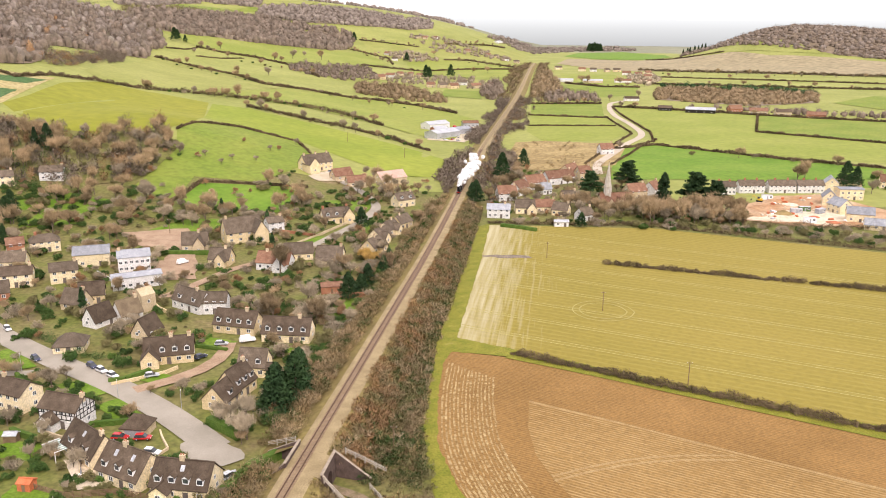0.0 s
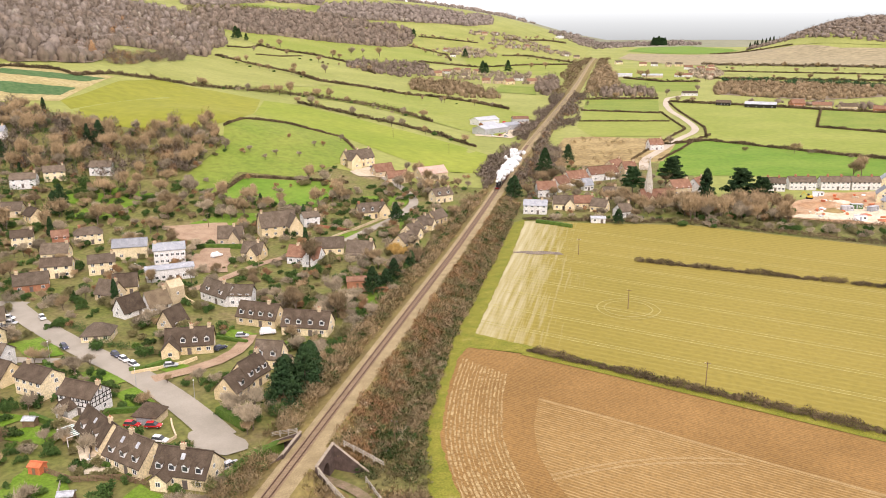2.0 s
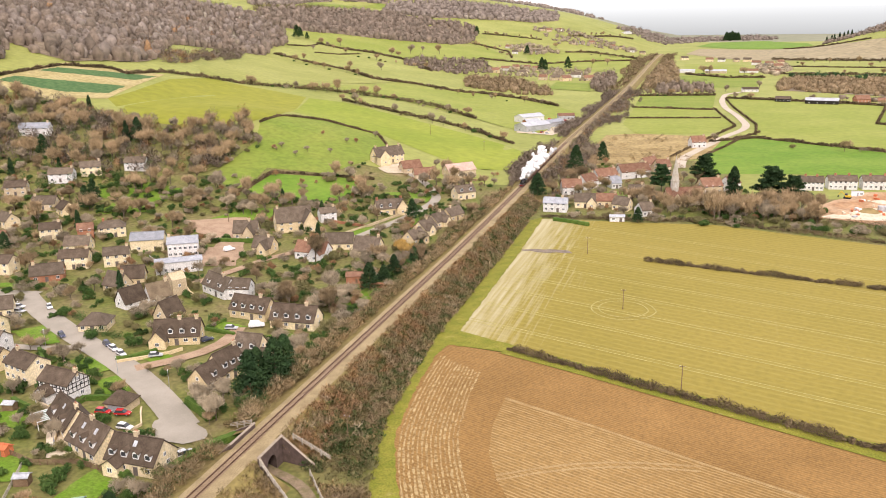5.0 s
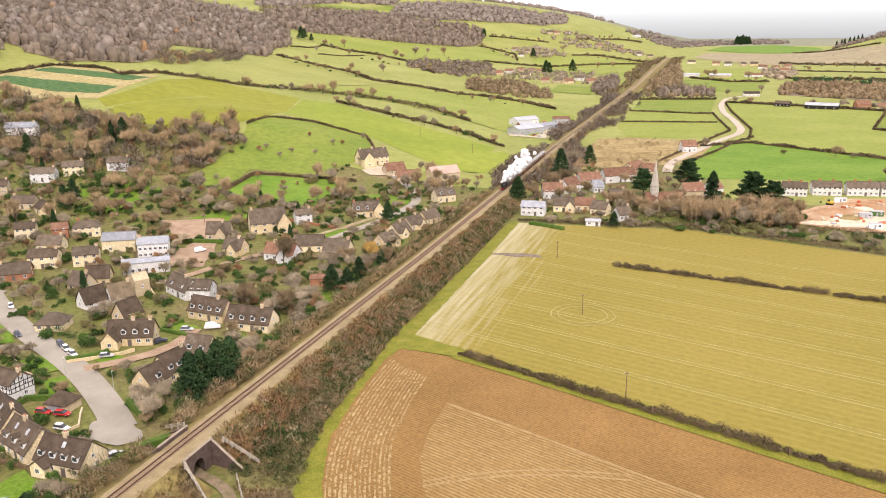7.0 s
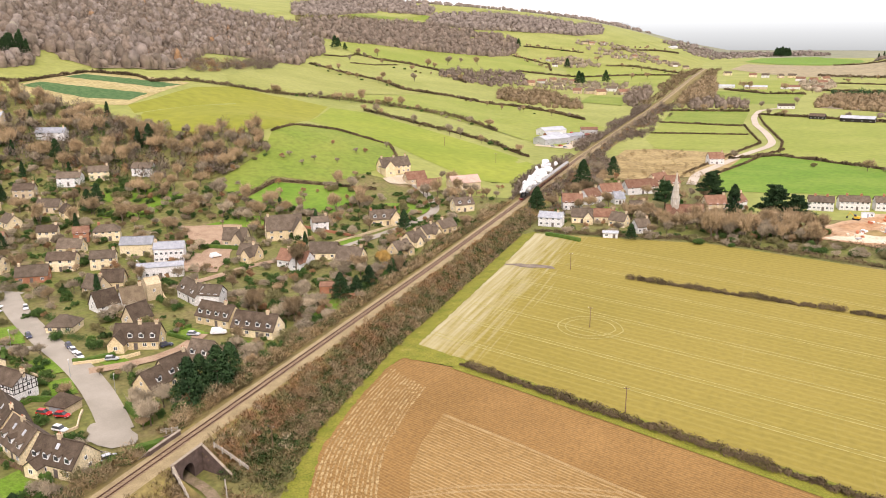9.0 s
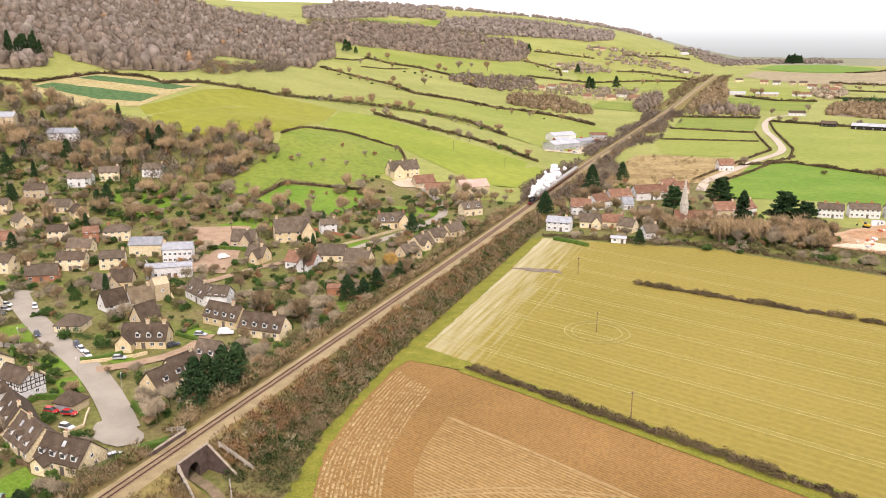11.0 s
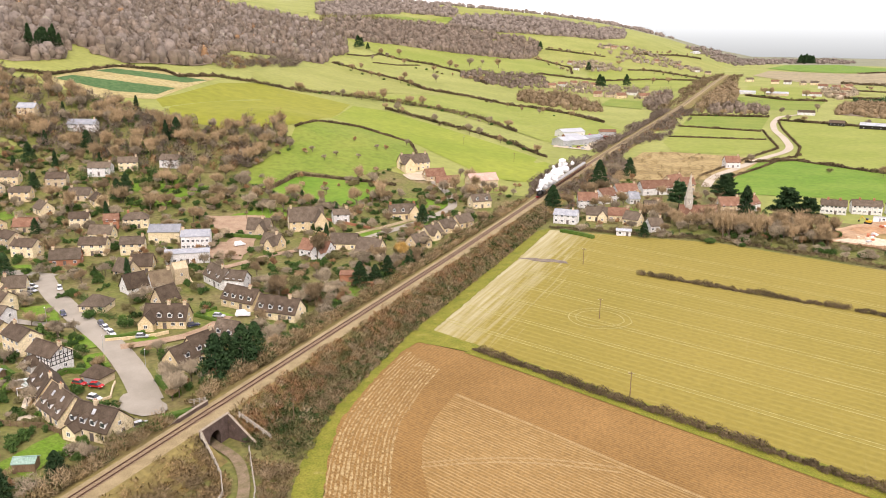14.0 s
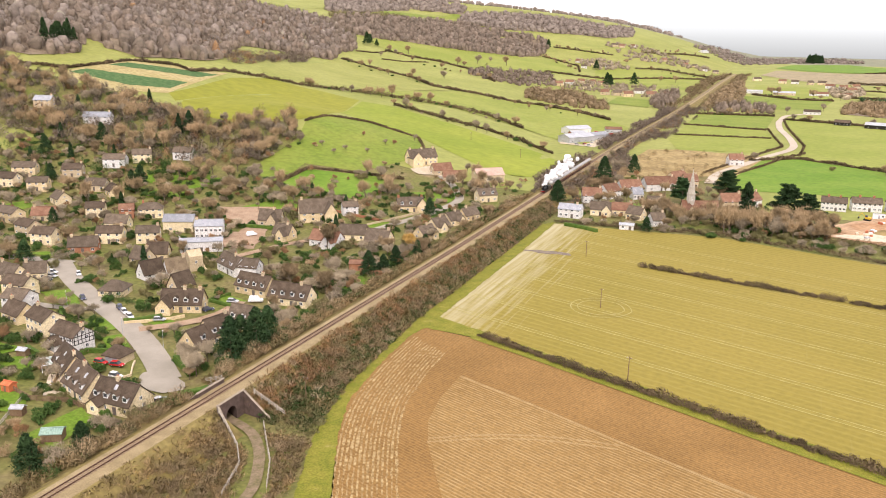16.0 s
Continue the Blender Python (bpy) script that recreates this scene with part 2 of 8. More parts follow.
class Geo:
    """Collects vertices and faces of one mesh."""

    def __init__(self):
        self.v, self.f, self.i = [], [], []

    def add(self, verts, faces, k=0):
        n = len(self.v)
        self.v += [tuple(p) for p in verts]
        self.f += [tuple(n + j for j in f) for f in faces]
        self.i += [k] * len(faces)
        return self

    def box(self, x0, y0, z0, x1, y1, z1, k=0):
        v = [(x, y, z) for z in (z0, z1) for y in (y0, y1) for x in (x0, x1)]
        return self.add(v, [(0, 2, 3, 1), (4, 5, 7, 6), (0, 1, 5, 4), (2, 6, 7, 3), (0, 4, 6, 2), (1, 3, 7, 5)], k)

    def hull8(self, lo, hi, k=0):
        """A block from four lower and four upper corners, both in ring order."""
        return self.add(list(lo) + list(hi), [(3, 2, 1, 0), (4, 5, 6, 7), (0, 1, 5, 4), (1, 2, 6, 5), (2, 3, 7, 6), (3, 0, 4, 7)], k)

    def cone(self, x, y, z0, z1, r0, r1, n=8, k=0, dx=0.0, dy=0.0):
        a = [2 * math.pi * j / n for j in range(n)]
        v = [(x + r0 * math.cos(t), y + r0 * math.sin(t), z0) for t in a] + [(x + dx + r1 * math.cos(t), y + dy + r1 * math.sin(t), z1) for t in a]
        f = [(j, (j + 1) % n, n + (j + 1) % n, n + j) for j in range(n)] + [tuple(range(n, 2 * n)), tuple(range(n - 1, -1, -1))]
        return self.add(v, f, k)

    def tube(self, p, q, r0, r1, n=5, k=0):
        p, q = Vector(p), Vector(q)
        d = (q - p).normalized()
        a = d.orthogonal().normalized()
        b = d.cross(a)
        v = []
        for c, r in ((p, r0), (q, r1)):
            v += [c + (a * math.cos(2 * math.pi * j / n) + b * math.sin(2 * math.pi * j / n)) * r for j in range(n)]
        return self.add(v, [(j, (j + 1) % n, n + (j + 1) % n, n + j) for j in range(n)] + [tuple(range(n, 2 * n))], k)

    def mesh(self, name, materials):
        me = bpy.data.meshes.new(name)
        me.from_pydata(self.v, [], self.f)
        for m in (materials if isinstance(materials, (list, tuple)) else [materials]):
            me.materials.append(m)
        me.polygons.foreach_set("material_index", self.i)
        return me

    def part(self, name, materials, parent=None, label=""):
        ob = new(name, self.mesh(name, materials))
        ob.parent = parent
        return tagged(ob, label)


def link(name, bm, material, parent=None, label=""):
    me = bpy.data.meshes.new(name)
    bm.to_mesh(me)
    bm.free()
    me.materials.append(material)
    ob = new(name, me)
    ob.parent = parent
    return tagged(ob, label)


def patch(name, poly, material, label, lift=0.2, cell=16.0, category="field", wobble=0.0):
    """A field, lawn or paving: a polygon laid over the terrain."""
    bm = bmesh.new()
    if wobble:
        fine = []
        for a, b in zip(poly, poly[1:] + poly[:1]):
            n = max(1, int(math.hypot(b[0] - a[0], b[1] - a[1]) / (wobble * 4)))
            fine += [(a[0] + (b[0] - a[0]) * j / n + random.uniform(-wobble, wobble), a[1] + (b[1] - a[1]) * j / n + random.uniform(-wobble, wobble)) for j in range(n)]
        poly = fine
    bm.faces.new([bm.verts.new((x, y, 0)) for x, y in poly])
    for axis in (0, 1):
        lo, hi = min(p[axis] for p in poly), max(p[axis] for p in poly)
        step = max(cell, (hi - lo) / 60)
        k = math.floor(lo / step) + 1
        while k * step < hi:
            co, no = [0, 0, 0], [0, 0, 0]
            co[axis], no[axis] = k * step, 1
            bmesh.ops.bisect_plane(bm, geom=bm.verts[:] + bm.edges[:] + bm.faces[:], plane_co=co, plane_no=no)
            k += 1
    for v in bm.verts:
        v.co.z = gz(v.co.x, v.co.y) + lift
    bmesh.ops.recalc_face_normals(bm, faces=bm.faces)
    if sum(f.normal.z for f in bm.faces) < 0:
        bmesh.ops.reverse_faces(bm, faces=bm.faces)
    return tagged(link(name, bm, material), label, category, kind="structure")


def ribbon(points, half, lift, name, material, label, category, step=6.0):
    """A road of even width along a line of points."""
    line = []
    for a, b in zip(points, points[1:]):
        n = max(1, int(math.hypot(b[0] - a[0], b[1] - a[1]) / step))
        line += [(a[0] + (b[0] - a[0]) * j / n, a[1] + (b[1] - a[1]) * j / n) for j in range(n)]
    line.append(points[-1])
    for _ in range(3):
        line = [line[0]] + [tuple((p[k] + 2 * q[k] + r[k]) / 4 for k in (0, 1)) for p, q, r in zip(line, line[1:], line[2:])] + [line[-1]]
    g = Geo()
    ring = []
    for j, (x, y) in enumerate(line):
        a, b = line[max(0, j - 1)], line[min(len(line) - 1, j + 1)]
        d = Vector((b[0] - a[0], b[1] - a[1])).normalized()
        ring.append([(x - d.y * s * half, y + d.x * s * half) for s in (1, 0, -1)])
    v = [(x, y, gz(x, y) + lift) for r in ring for x, y in r]
    f = [(3 * j + k, 3 * j + k + 1, 3 * j + k + 4, 3 * j + k + 3) for j in range(len(line) - 1) for k in (0, 1)]
    g.add(v, f)
    return tagged(g.part(name, material), label, category, kind="structure")


def ground_sheet():
    s = [0.0]
    while s[-1] < 4850:
        s.append(s[-1] + (14.0 if s[-1] < 700 else s[-1] * 0.02))
    up = np.array(s)
    xs = np.concatenate([-up[:0:-1], up])
    ys = np.concatenate([np.arange(-900, 0, 60.0), up])
    X, Y = np.meshgrid(xs, ys)
    n = len(xs)
    g = Geo()
    g.v = np.stack([X, Y, G(X, Y)], -1).reshape(-1, 3).tolist()
    g.f = [(j * n + i, j * n + i + 1, (j + 1) * n + i + 1, (j + 1) * n + i) for j in range(len(ys) - 1) for i in range(n - 1)]
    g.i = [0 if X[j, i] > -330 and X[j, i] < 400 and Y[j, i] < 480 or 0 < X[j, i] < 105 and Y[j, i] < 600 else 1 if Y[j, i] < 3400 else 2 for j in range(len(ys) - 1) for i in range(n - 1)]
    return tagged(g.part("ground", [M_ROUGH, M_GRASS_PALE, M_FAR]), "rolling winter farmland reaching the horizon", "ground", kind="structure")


ground_sheet()

# backdrop past the farmland: hazy plain and far hills, haze painted as glowing gradient
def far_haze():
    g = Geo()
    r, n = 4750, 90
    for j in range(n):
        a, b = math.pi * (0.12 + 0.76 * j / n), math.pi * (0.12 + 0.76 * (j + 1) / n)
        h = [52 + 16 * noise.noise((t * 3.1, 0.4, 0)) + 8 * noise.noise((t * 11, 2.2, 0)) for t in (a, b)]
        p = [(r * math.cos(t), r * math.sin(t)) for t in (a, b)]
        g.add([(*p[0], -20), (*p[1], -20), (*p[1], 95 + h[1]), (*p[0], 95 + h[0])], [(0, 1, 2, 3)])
    m = bpy.data.materials.new("distant_haze")
    m.use_nodes = True
    nt = m.node_tree
    nt.nodes.remove(nt.nodes["Principled BSDF"])
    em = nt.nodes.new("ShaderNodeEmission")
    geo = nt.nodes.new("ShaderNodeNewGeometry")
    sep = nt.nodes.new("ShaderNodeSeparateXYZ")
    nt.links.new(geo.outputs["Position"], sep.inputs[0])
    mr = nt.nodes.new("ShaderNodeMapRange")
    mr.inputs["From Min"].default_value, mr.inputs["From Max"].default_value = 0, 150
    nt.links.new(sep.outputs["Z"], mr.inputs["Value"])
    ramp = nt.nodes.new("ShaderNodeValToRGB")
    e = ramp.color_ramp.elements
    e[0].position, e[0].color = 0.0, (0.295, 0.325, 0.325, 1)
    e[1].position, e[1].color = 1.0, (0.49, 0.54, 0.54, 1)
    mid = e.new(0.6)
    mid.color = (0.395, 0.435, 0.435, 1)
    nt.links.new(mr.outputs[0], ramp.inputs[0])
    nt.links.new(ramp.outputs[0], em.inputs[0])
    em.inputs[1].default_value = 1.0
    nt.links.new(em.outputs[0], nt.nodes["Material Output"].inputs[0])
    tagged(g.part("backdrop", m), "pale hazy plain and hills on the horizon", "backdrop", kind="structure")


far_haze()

# ---- fields ----
patch("ploughed_field", [(58, 116), (44, 141), (33, 164), (26.3, 182.5), (22.6, 210), (21, 233), (22.5, 240.5), (44, 238), (60, 232), (137, 201.5), (270, 151), (330, 60), (90, 60)], M_PLOUGH, "ploughed brown field with pale furrows")
patch("stubble_field", [(48, 209), (73.3, 199.4), (97.6, 188.8), (180, 156), (330, 90), (330, 50), (110, 60), (80, 130), (66.9, 150.4), (61.4, 159.3), (55.4, 169.4), (50.8, 180.1), (48.4, 193.5)], M_STUBBLE, "straw-striped worked part of the ploughed field", lift=0.26)
M_STRAWROW = mat("straw_row", (0.2, 0.112, 0.034), (0.42, 0.31, 0.15), 0.9, fine=5, detail=6.0, grain=0.3)
EDGE_LINE = [(70, 95), (58, 116), (44, 141), (33, 164), (26.3, 182.5), (22.6, 210), (21.5, 234)]


def headland_rows():
    """Pale straw rows that run round the field's western edge, one beside the other."""
    g = Geo()
    rng = random.Random(8)
    line = []
    for a, b in zip(EDGE_LINE, EDGE_LINE[1:]):
        n = int(math.hypot(b[0] - a[0], b[1] - a[1]) / 1.5)
        line += [(a[0] + (b[0] - a[0]) * j / n, a[1] + (b[1] - a[1]) * j / n) for j in range(n)]
    for _ in range(30):
        line = [line[0]] + [tuple((p[k] + 2 * q[k] + r[k]) / 4 for k in (0, 1)) for p, q, r in zip(line, line[1:], line[2:])] + [line[-1]]
    for row in range(14):
        off = 1.6 + 1.05 * row
        run = []
        for j in range(1, len(line) - 1 - row // 2):
            d = Vector((line[j + 1][0] - line[j - 1][0], line[j + 1][1] - line[j - 1][1])).normalized()
            w = max(0.03, 0.24 + rng.gauss(0, 0.07) + 0.16 * noise.noise((j * 0.13, row * 3.1, 0)))
            c = off + rng.gauss(0, 0.06)
            run.append([(line[j][0] + d.y * (c + s * w), line[j][1] - d.x * (c + s * w), 0.3) for s in (-1, 1)])
        g.add([p for r in run for p in r], [(2 * k, 2 * k + 1, 2 * k + 3, 2 * k + 2) for k in range(len(run) - 1)])
    tagged(g.part("straw_rows", M_STRAWROW), "curved pale straw rows along the ploughed field's edge", "straw", kind="stuff")


headland_rows()
ribbon([(54.7, 171.2), (61.3, 177.4), (71.4, 182), (84.6, 185.6), (97.5, 187)], 0.35, 0.3, "wheel_track", M_STRAWTRACK, "pale curved wheel track across the stubble", "track")
ribbon([(55.2, 169.5), (62.3, 175.8), (72.4, 180.2), (85, 183.6), (97.5, 185)], 0.35, 0.3, "wheel_track", M_STRAWTRACK, "pale curved wheel track across the stubble", "track")
ribbon([(48, 208.6), (73.3, 199), (97.6, 188.4), (180, 155.6), (330, 90)], 0.4, 0.31, "wheel_track", M_STRAWTRACK, "pale straight edge of the stubble", "track")
ribbon([(40, 238.6), (60, 231.6), (137, 201.2), (270, 149.8)], 1.2, 0.36, "grass_strip", M_MARGIN, "bright grass strip below the field hedge", "grass")
patch("crop_field", [(22, 250), (44, 243.5), (137, 207.5), (330, 133), (330, 350), (202, 385), (101, 416), (60, 412), (19, 409), (18, 340)], M_CROP, "young yellow-green crop with tramlines")
patch("field_margin", [(50, 112), (38, 140), (28.5, 162), (22, 191), (17, 250), (15, 405), (20, 412), (22, 345), (23, 252), (44, 244), (140, 207), (270, 158), (270, 152.5), (137, 202.5), (60, 233), (44, 238.5), (23, 240), (21.5, 232), (23.1, 210), (26.9, 182.5), (34, 164), (45.5, 142), (60, 112)], M_MARGIN, "bright grass margin round the arable fields", lift=0.3, wobble=0.3)
for k in range(9):
    # tramlines run with the far hedge; each is a pair of wheelings
    for s in (0, 2.1):
        y0 = 262 + 17 * k + s
        x0 = 23 + 1.2 * k
        patch("tramline", [(x0, y0), (300, y0 - 0.32 * (300 - x0)), (300, y0 - 0.32 * (300 - x0) + 0.45), (x0, y0 + 0.45)], M_TRAM, "pale wheel mark in the young crop", lift=0.24, cell=60)
for r in (8.6, 11.2):
    ribbon([(71 + r * math.cos(k * 0.2618), 286 + r * math.sin(k * 0.2618)) for k in range(25)], 0.22, 0.3, "wheel_track", M_TRAM, "pale round wheel mark about the pole", "track", step=2)
patch("bare_patch", [(20, 351), (28, 354), (41, 354), (44, 351), (30, 349)], M_MUD, "wet muddy hollow in the crop", lift=0.27, wobble=0.8)
patch("dome_pasture", [(-323, 520), (-331, 561), (-354, 640), (-355, 704), (-315, 724), (-262, 716), (-212, 591), (-198, 545), (-202, 517), (-233, 484), (-276, 483)], M_GRASS_OLIVE, "olive pasture on a rounded hill")
patch("long_pasture", [(-212, 591), (-257, 712), (-228, 726), (-156, 695), (-91, 663), (-52, 640), (-20, 600), (-22, 539), (-47, 534), (-75, 543), (-134, 580), (-182, 583)], M_GRASS, "bright green sloping pasture")
patch("paddock", [(-197, 517), (-196, 554), (-182, 583), (-135, 576), (-115, 544), (-110, 504), (-120, 459), (-156, 450), (-149, 408), (-178, 420), (-183, 485)], M_GRASS_BRIGHT, "green paddock inside a curving hedge")
patch("orchard_paddock", [(-147, 406), (-148, 442), (-117, 453), (-100, 460), (-85, 437), (-92, 408), (-129, 395)], M_GRASS_LUSH, "lush green orchard paddock")
patch("market_garden", [(-384, 473), (-407, 536), (-414, 586), (-367, 651), (-343, 579), (-323, 519), (-340, 478)], M_STRAW, "straw-coloured market garden")
for p in ([(-399, 537), (-402, 562), (-362, 632), (-356, 595)], [(-386, 483), (-391, 505), (-344, 567), (-333, 534), (-348, 504)]):
    patch("kale_strip", p, M_KALE, "dark green kale rows", lift=0.3, wobble=0.8)
patch("upper_pasture", [(-440, 470), (-493, 599), (-424, 603), (-393, 489), (-413, 446)], M_GRASS_PALE2, "pale pasture below the wood", lift=0.3)
patch("east_meadow", [(100, 693), (135, 723), (230, 656), (288, 628), (330, 600), (330, 500), (259, 548), (155, 563), (88, 551)], M_GRASS_LUSH, "flat lush green meadow")
patch("barn_meadow", [(120, 1072), (215, 1033), (280, 1000), (241, 834), (339, 772), (420, 720), (410, 640), (297, 655), (194, 688), (136, 740), (140, 813), (124, 968)], M_GRASS_YELLOW, "yellow-green meadow beside the lane")
patch("far_meadow", [(280, 1000), (430, 940), (520, 800), (420, 725), (339, 772), (245, 838)], M_GRASS_BRIGHT, "green meadow beyond the lane")
patch("lane_meadow", [(21, 948), (103, 934), (121, 810), (99, 745), (39, 733), (22, 800)], M_GRASS_YELLOW, "meadow between railway and lane")
patch("lane_meadow", [(16, 1089), (107, 1109), (103, 952), (20, 960)], M_GRASS_BRIGHT, "green meadow beside the railway")
patch("rail_meadow", [(45, 1481), (183, 1442), (163, 1260), (48, 1184)], M_GRASS_BRIGHT, "flat green meadow between hedges")
patch("tan_field", [(40, 2325), (70, 2700), (300, 2560), (480, 2330), (560, 2170), (690, 2090), (830, 1985), (760, 1790), (650, 1740), (410, 1880), (330, 1960), (180, 1985), (120, 2110)], M_TAN, "pale brown bare field", lift=0.6)
patch("far_meadow", [(60, 2900), (110, 3300), (300, 3500), (420, 3100), (390, 2660), (300, 2600), (160, 2700)], M_GRASS_LUSH, "green far meadow below the eastern hill", lift=0.8)
patch("hill_foot", [(400, 2480), (440, 2360), (600, 2180), (690, 2130), (640, 2260), (470, 2520), (420, 2620)], M_GRASS_PALE, "straw-coloured rough grass at the hill's foot", lift=0.9)
patch("far_pasture", [(247, 1893), (664, 1690), (582, 1455), (290, 1500), (235, 1700)], M_GRASS_PALE, "pale green far pasture", lift=0.5)
patch("rail_meadow", [(50, 1835), (165, 1825), (185, 1435), (125, 1430), (60, 1515)], M_GRASS_YELLOW, "green meadow with single oaks", lift=0.45)
patch("far_meadow", [(420, 1190), (520, 1330), (800, 1180), (640, 1000), (470, 1060)], M_GRASS_BRIGHT, "green meadow beyond the plantation", lift=0.45)
patch("reed_belt", [(185, 1195), (300, 1120), (400, 1190), (440, 1330), (330, 1380), (220, 1410), (195, 1325)], M_TWIGGROUND, "brown osier ground", lift=0.4)
patch("rail_wasteland", [(12, 560), (95, 610), (112, 725), (39, 733), (16, 720)], M_WASTE, "rough brown waste ground by the railway", lift=0.25)
for p, m in [([(-205, 835), (-120, 785), (-40, 720), (-30, 880), (-65, 945), (-125, 1030), (-200, 1105), (-310, 1090), (-310, 775), (-260, 825)], M_GRASS_YELLOW),
             ([(-360, 705), (-320, 770), (-315, 1090), (-350, 1080), (-460, 1150), (-540, 1160), (-460, 925), (-400, 750)], M_GRASS_PALE2),
             ([(-540, 1170), (-460, 1160), (-345, 1090), (-250, 1110), (-300, 1320), (-440, 1450), (-500, 1475), (-580, 1395)], M_GRASS_PALE),
             ([(-580, 1405), (-505, 1485), (-430, 1500), (-390, 1570), (-340, 1680), (-330, 1850), (-440, 2080), (-500, 2000), (-560, 1780), (-640, 1590), (-690, 1480)], M_GRASS_YELLOW),
             ([(-320, 1990), (-250, 1700), (-60, 1560), (-30, 2000), (-110, 2090), (-240, 2080)], M_GRASS_YELLOW),
             ([(-490, 2260), (-430, 2080), (-330, 2010), (-240, 2090), (-30, 2040), (-60, 2900), (-250, 2520), (-330, 2400)], M_GRASS_PALE2),
             ([(-55, 1150), (-120, 1190), (-130, 1320), (-70, 1290)], M_GRASS_BRIGHT),
             ([(-950, 2075), (-1035, 2315), (-915, 2570), (-855, 2510), (-940, 2445), (-925, 2165)], M_GRASS_BRIGHT),
             ([(-475, 2750), (-430, 2900), (-380, 3180), (-270, 3135), (-220, 3070), (-255, 2625), (-325, 2530), (-395, 2545)], M_GRASS_PALE),
             ([(-1005, 1620), (-1120, 1830), (-1250, 2285), (-1095, 2075), (-995, 1875), (-945, 1680)], M_GRASS_PALE),
             ([(-960, 2700), (-870, 2815), (-800, 2925), (-775, 2730), (-890, 2595)], M_GRASS_PALE2)]:
    patch("hill_pasture", p, m, "grazed hillside pasture between hedges", lift=0.5)

HILLWOOD = [(-433, 491), (-431, 510), (-434, 539), (-479, 584), (-479, 599), (-440, 589), (-418, 591), (-419, 634), (-410, 670), (-425, 710), (-495, 830), (-535, 890), (-545, 970), (-535, 1065), (-530, 1120), (-580, 1225), (-590, 1300), (-650, 1405), (-730, 1490), (-825, 1595), (-880, 1580), (-970, 1545), (-1100, 1585), (-1250, 1700), (-1250, 1200), (-1100, 500), (-800, 300), (-500, 400)]
MIDWOOD = [(-755, 1545), (-700, 1495), (-660, 1525), (-640, 1610), (-605, 1670), (-565, 1775), (-535, 1880), (-505, 1995), (-500, 2180), (-545, 2340), (-695, 2380), (-815, 2405), (-850, 2235), (-875, 1820), (-845, 1660)]
FARWOOD = [(-945, 1805), (-930, 1915), (-1015, 2240), (-1075, 2565), (-955, 2565), (-890, 2555), (-930, 2695), (-1040, 2770), (-1180, 2790), (-1390, 2750), (-1160, 2150)]
SCARPWOOD = [(-865, 2440), (-690, 2420), (-545, 2465), (-410, 2530), (-360, 2680), (-415, 2940), (-455, 2755), (-545, 2740), (-745, 2695), (-880, 2570)]
EASTWOOD = [(400, 2600), (470, 2480), (560, 2290), (640, 2200), (720, 2110), (830, 2040), (1000, 2080), (1150, 2300), (1000, 2650), (700, 2700), (480, 2700)]
for p in (HILLWOOD, MIDWOOD, FARWOOD, SCARPWOOD, EASTWOOD):
    patch("wood_floor", p, M_TWIGGROUND, "leaf-strewn woodland floor", lift=0.7, category="ground", wobble=4)
patch("wood_floor", [(-200, 515), (-186, 488), (-180, 425), (-215, 402), (-345, 388), (-420, 420), (-420, 452), (-330, 478), (-280, 476), (-235, 480)], M_ROUGH, "leaf-strewn woodland floor", lift=0.45, category="ground", wobble=4)

# ---- roads and village paving ----
ribbon([(-60, 246), (-140, 247), (-175, 243), (-220, 246)][1:], 3.2, 0.3, "road", M_ROAD, "pale grey village road", "road")
ribbon([(-146, 247), (-128, 234), (-104, 220), (-88, 211.5), (-68, 202), (-50, 191), (-36, 181), (-25, 172)], 4.0, 0.34, "road", M_ROAD, "pale grey residential road", "road")
patch("turning_head", [(-34, 172), (-31, 179), (-19, 172), (-16, 168), (-20, 164), (-29, 165)], M_ROAD, "widened end of the road", lift=0.37, category="road", wobble=0.5)
ribbon([(-60, 199), (-52, 206), (-44, 214), (-44, 224), (-48, 236)], 2.4, 0.36, "drive", M_DRIVE, "brown gravel drive", "drive")
ribbon([(-84, 210), (-96, 203), (-112, 203)], 1.8, 0.36, "drive", M_ROAD, "narrow side drive", "drive")
ribbon([(-64, 330), (-57, 349), (-52, 373), (-46, 399), (-44, 440), (-60, 470), (-82, 492)], 2.6, 0.36, "lane", M_ROAD, "village lane", "road")
ribbon([(-92, 268), (-84, 292), (-78, 318), (-64, 332)], 2.2, 0.36, "lane", M_DRIVE, "narrow lane between houses", "road")
ribbon([(81, 570), (81, 611), (97, 670), (112, 729), (129, 778), (132, 812), (126, 883), (116, 955), (113, 1033), (119, 1128), (150, 1180)], 3.3, 0.45, "lane", M_LANE, "pale winding country lane", "road", step=10)
ribbon([(30, 90), (33, 118), (30, 136), (23, 148), (16, 155.5), (10.5, 158.2), (6.5, 159.2), (-3, 163.5), (-9, 166.2), (-15, 167.5)], 1.3, 0.4, "track", M_TRACK, "muddy track under the railway bridge", "track", step=2)
patch("forecourt", [(-92, 508), (-80, 512), (-76, 490), (-90, 480), (-100, 488)], M_GRAVEL, "pale gravel forecourt", lift=0.4, category="yard", wobble=1)
patch("farmyard", [(-62, 720), (-28, 710), (-18, 800), (-28, 835), (-70, 830), (-76, 790)], M_GRAVEL, "hard-standing farmyard", lift=0.4, category="yard", wobble=1)
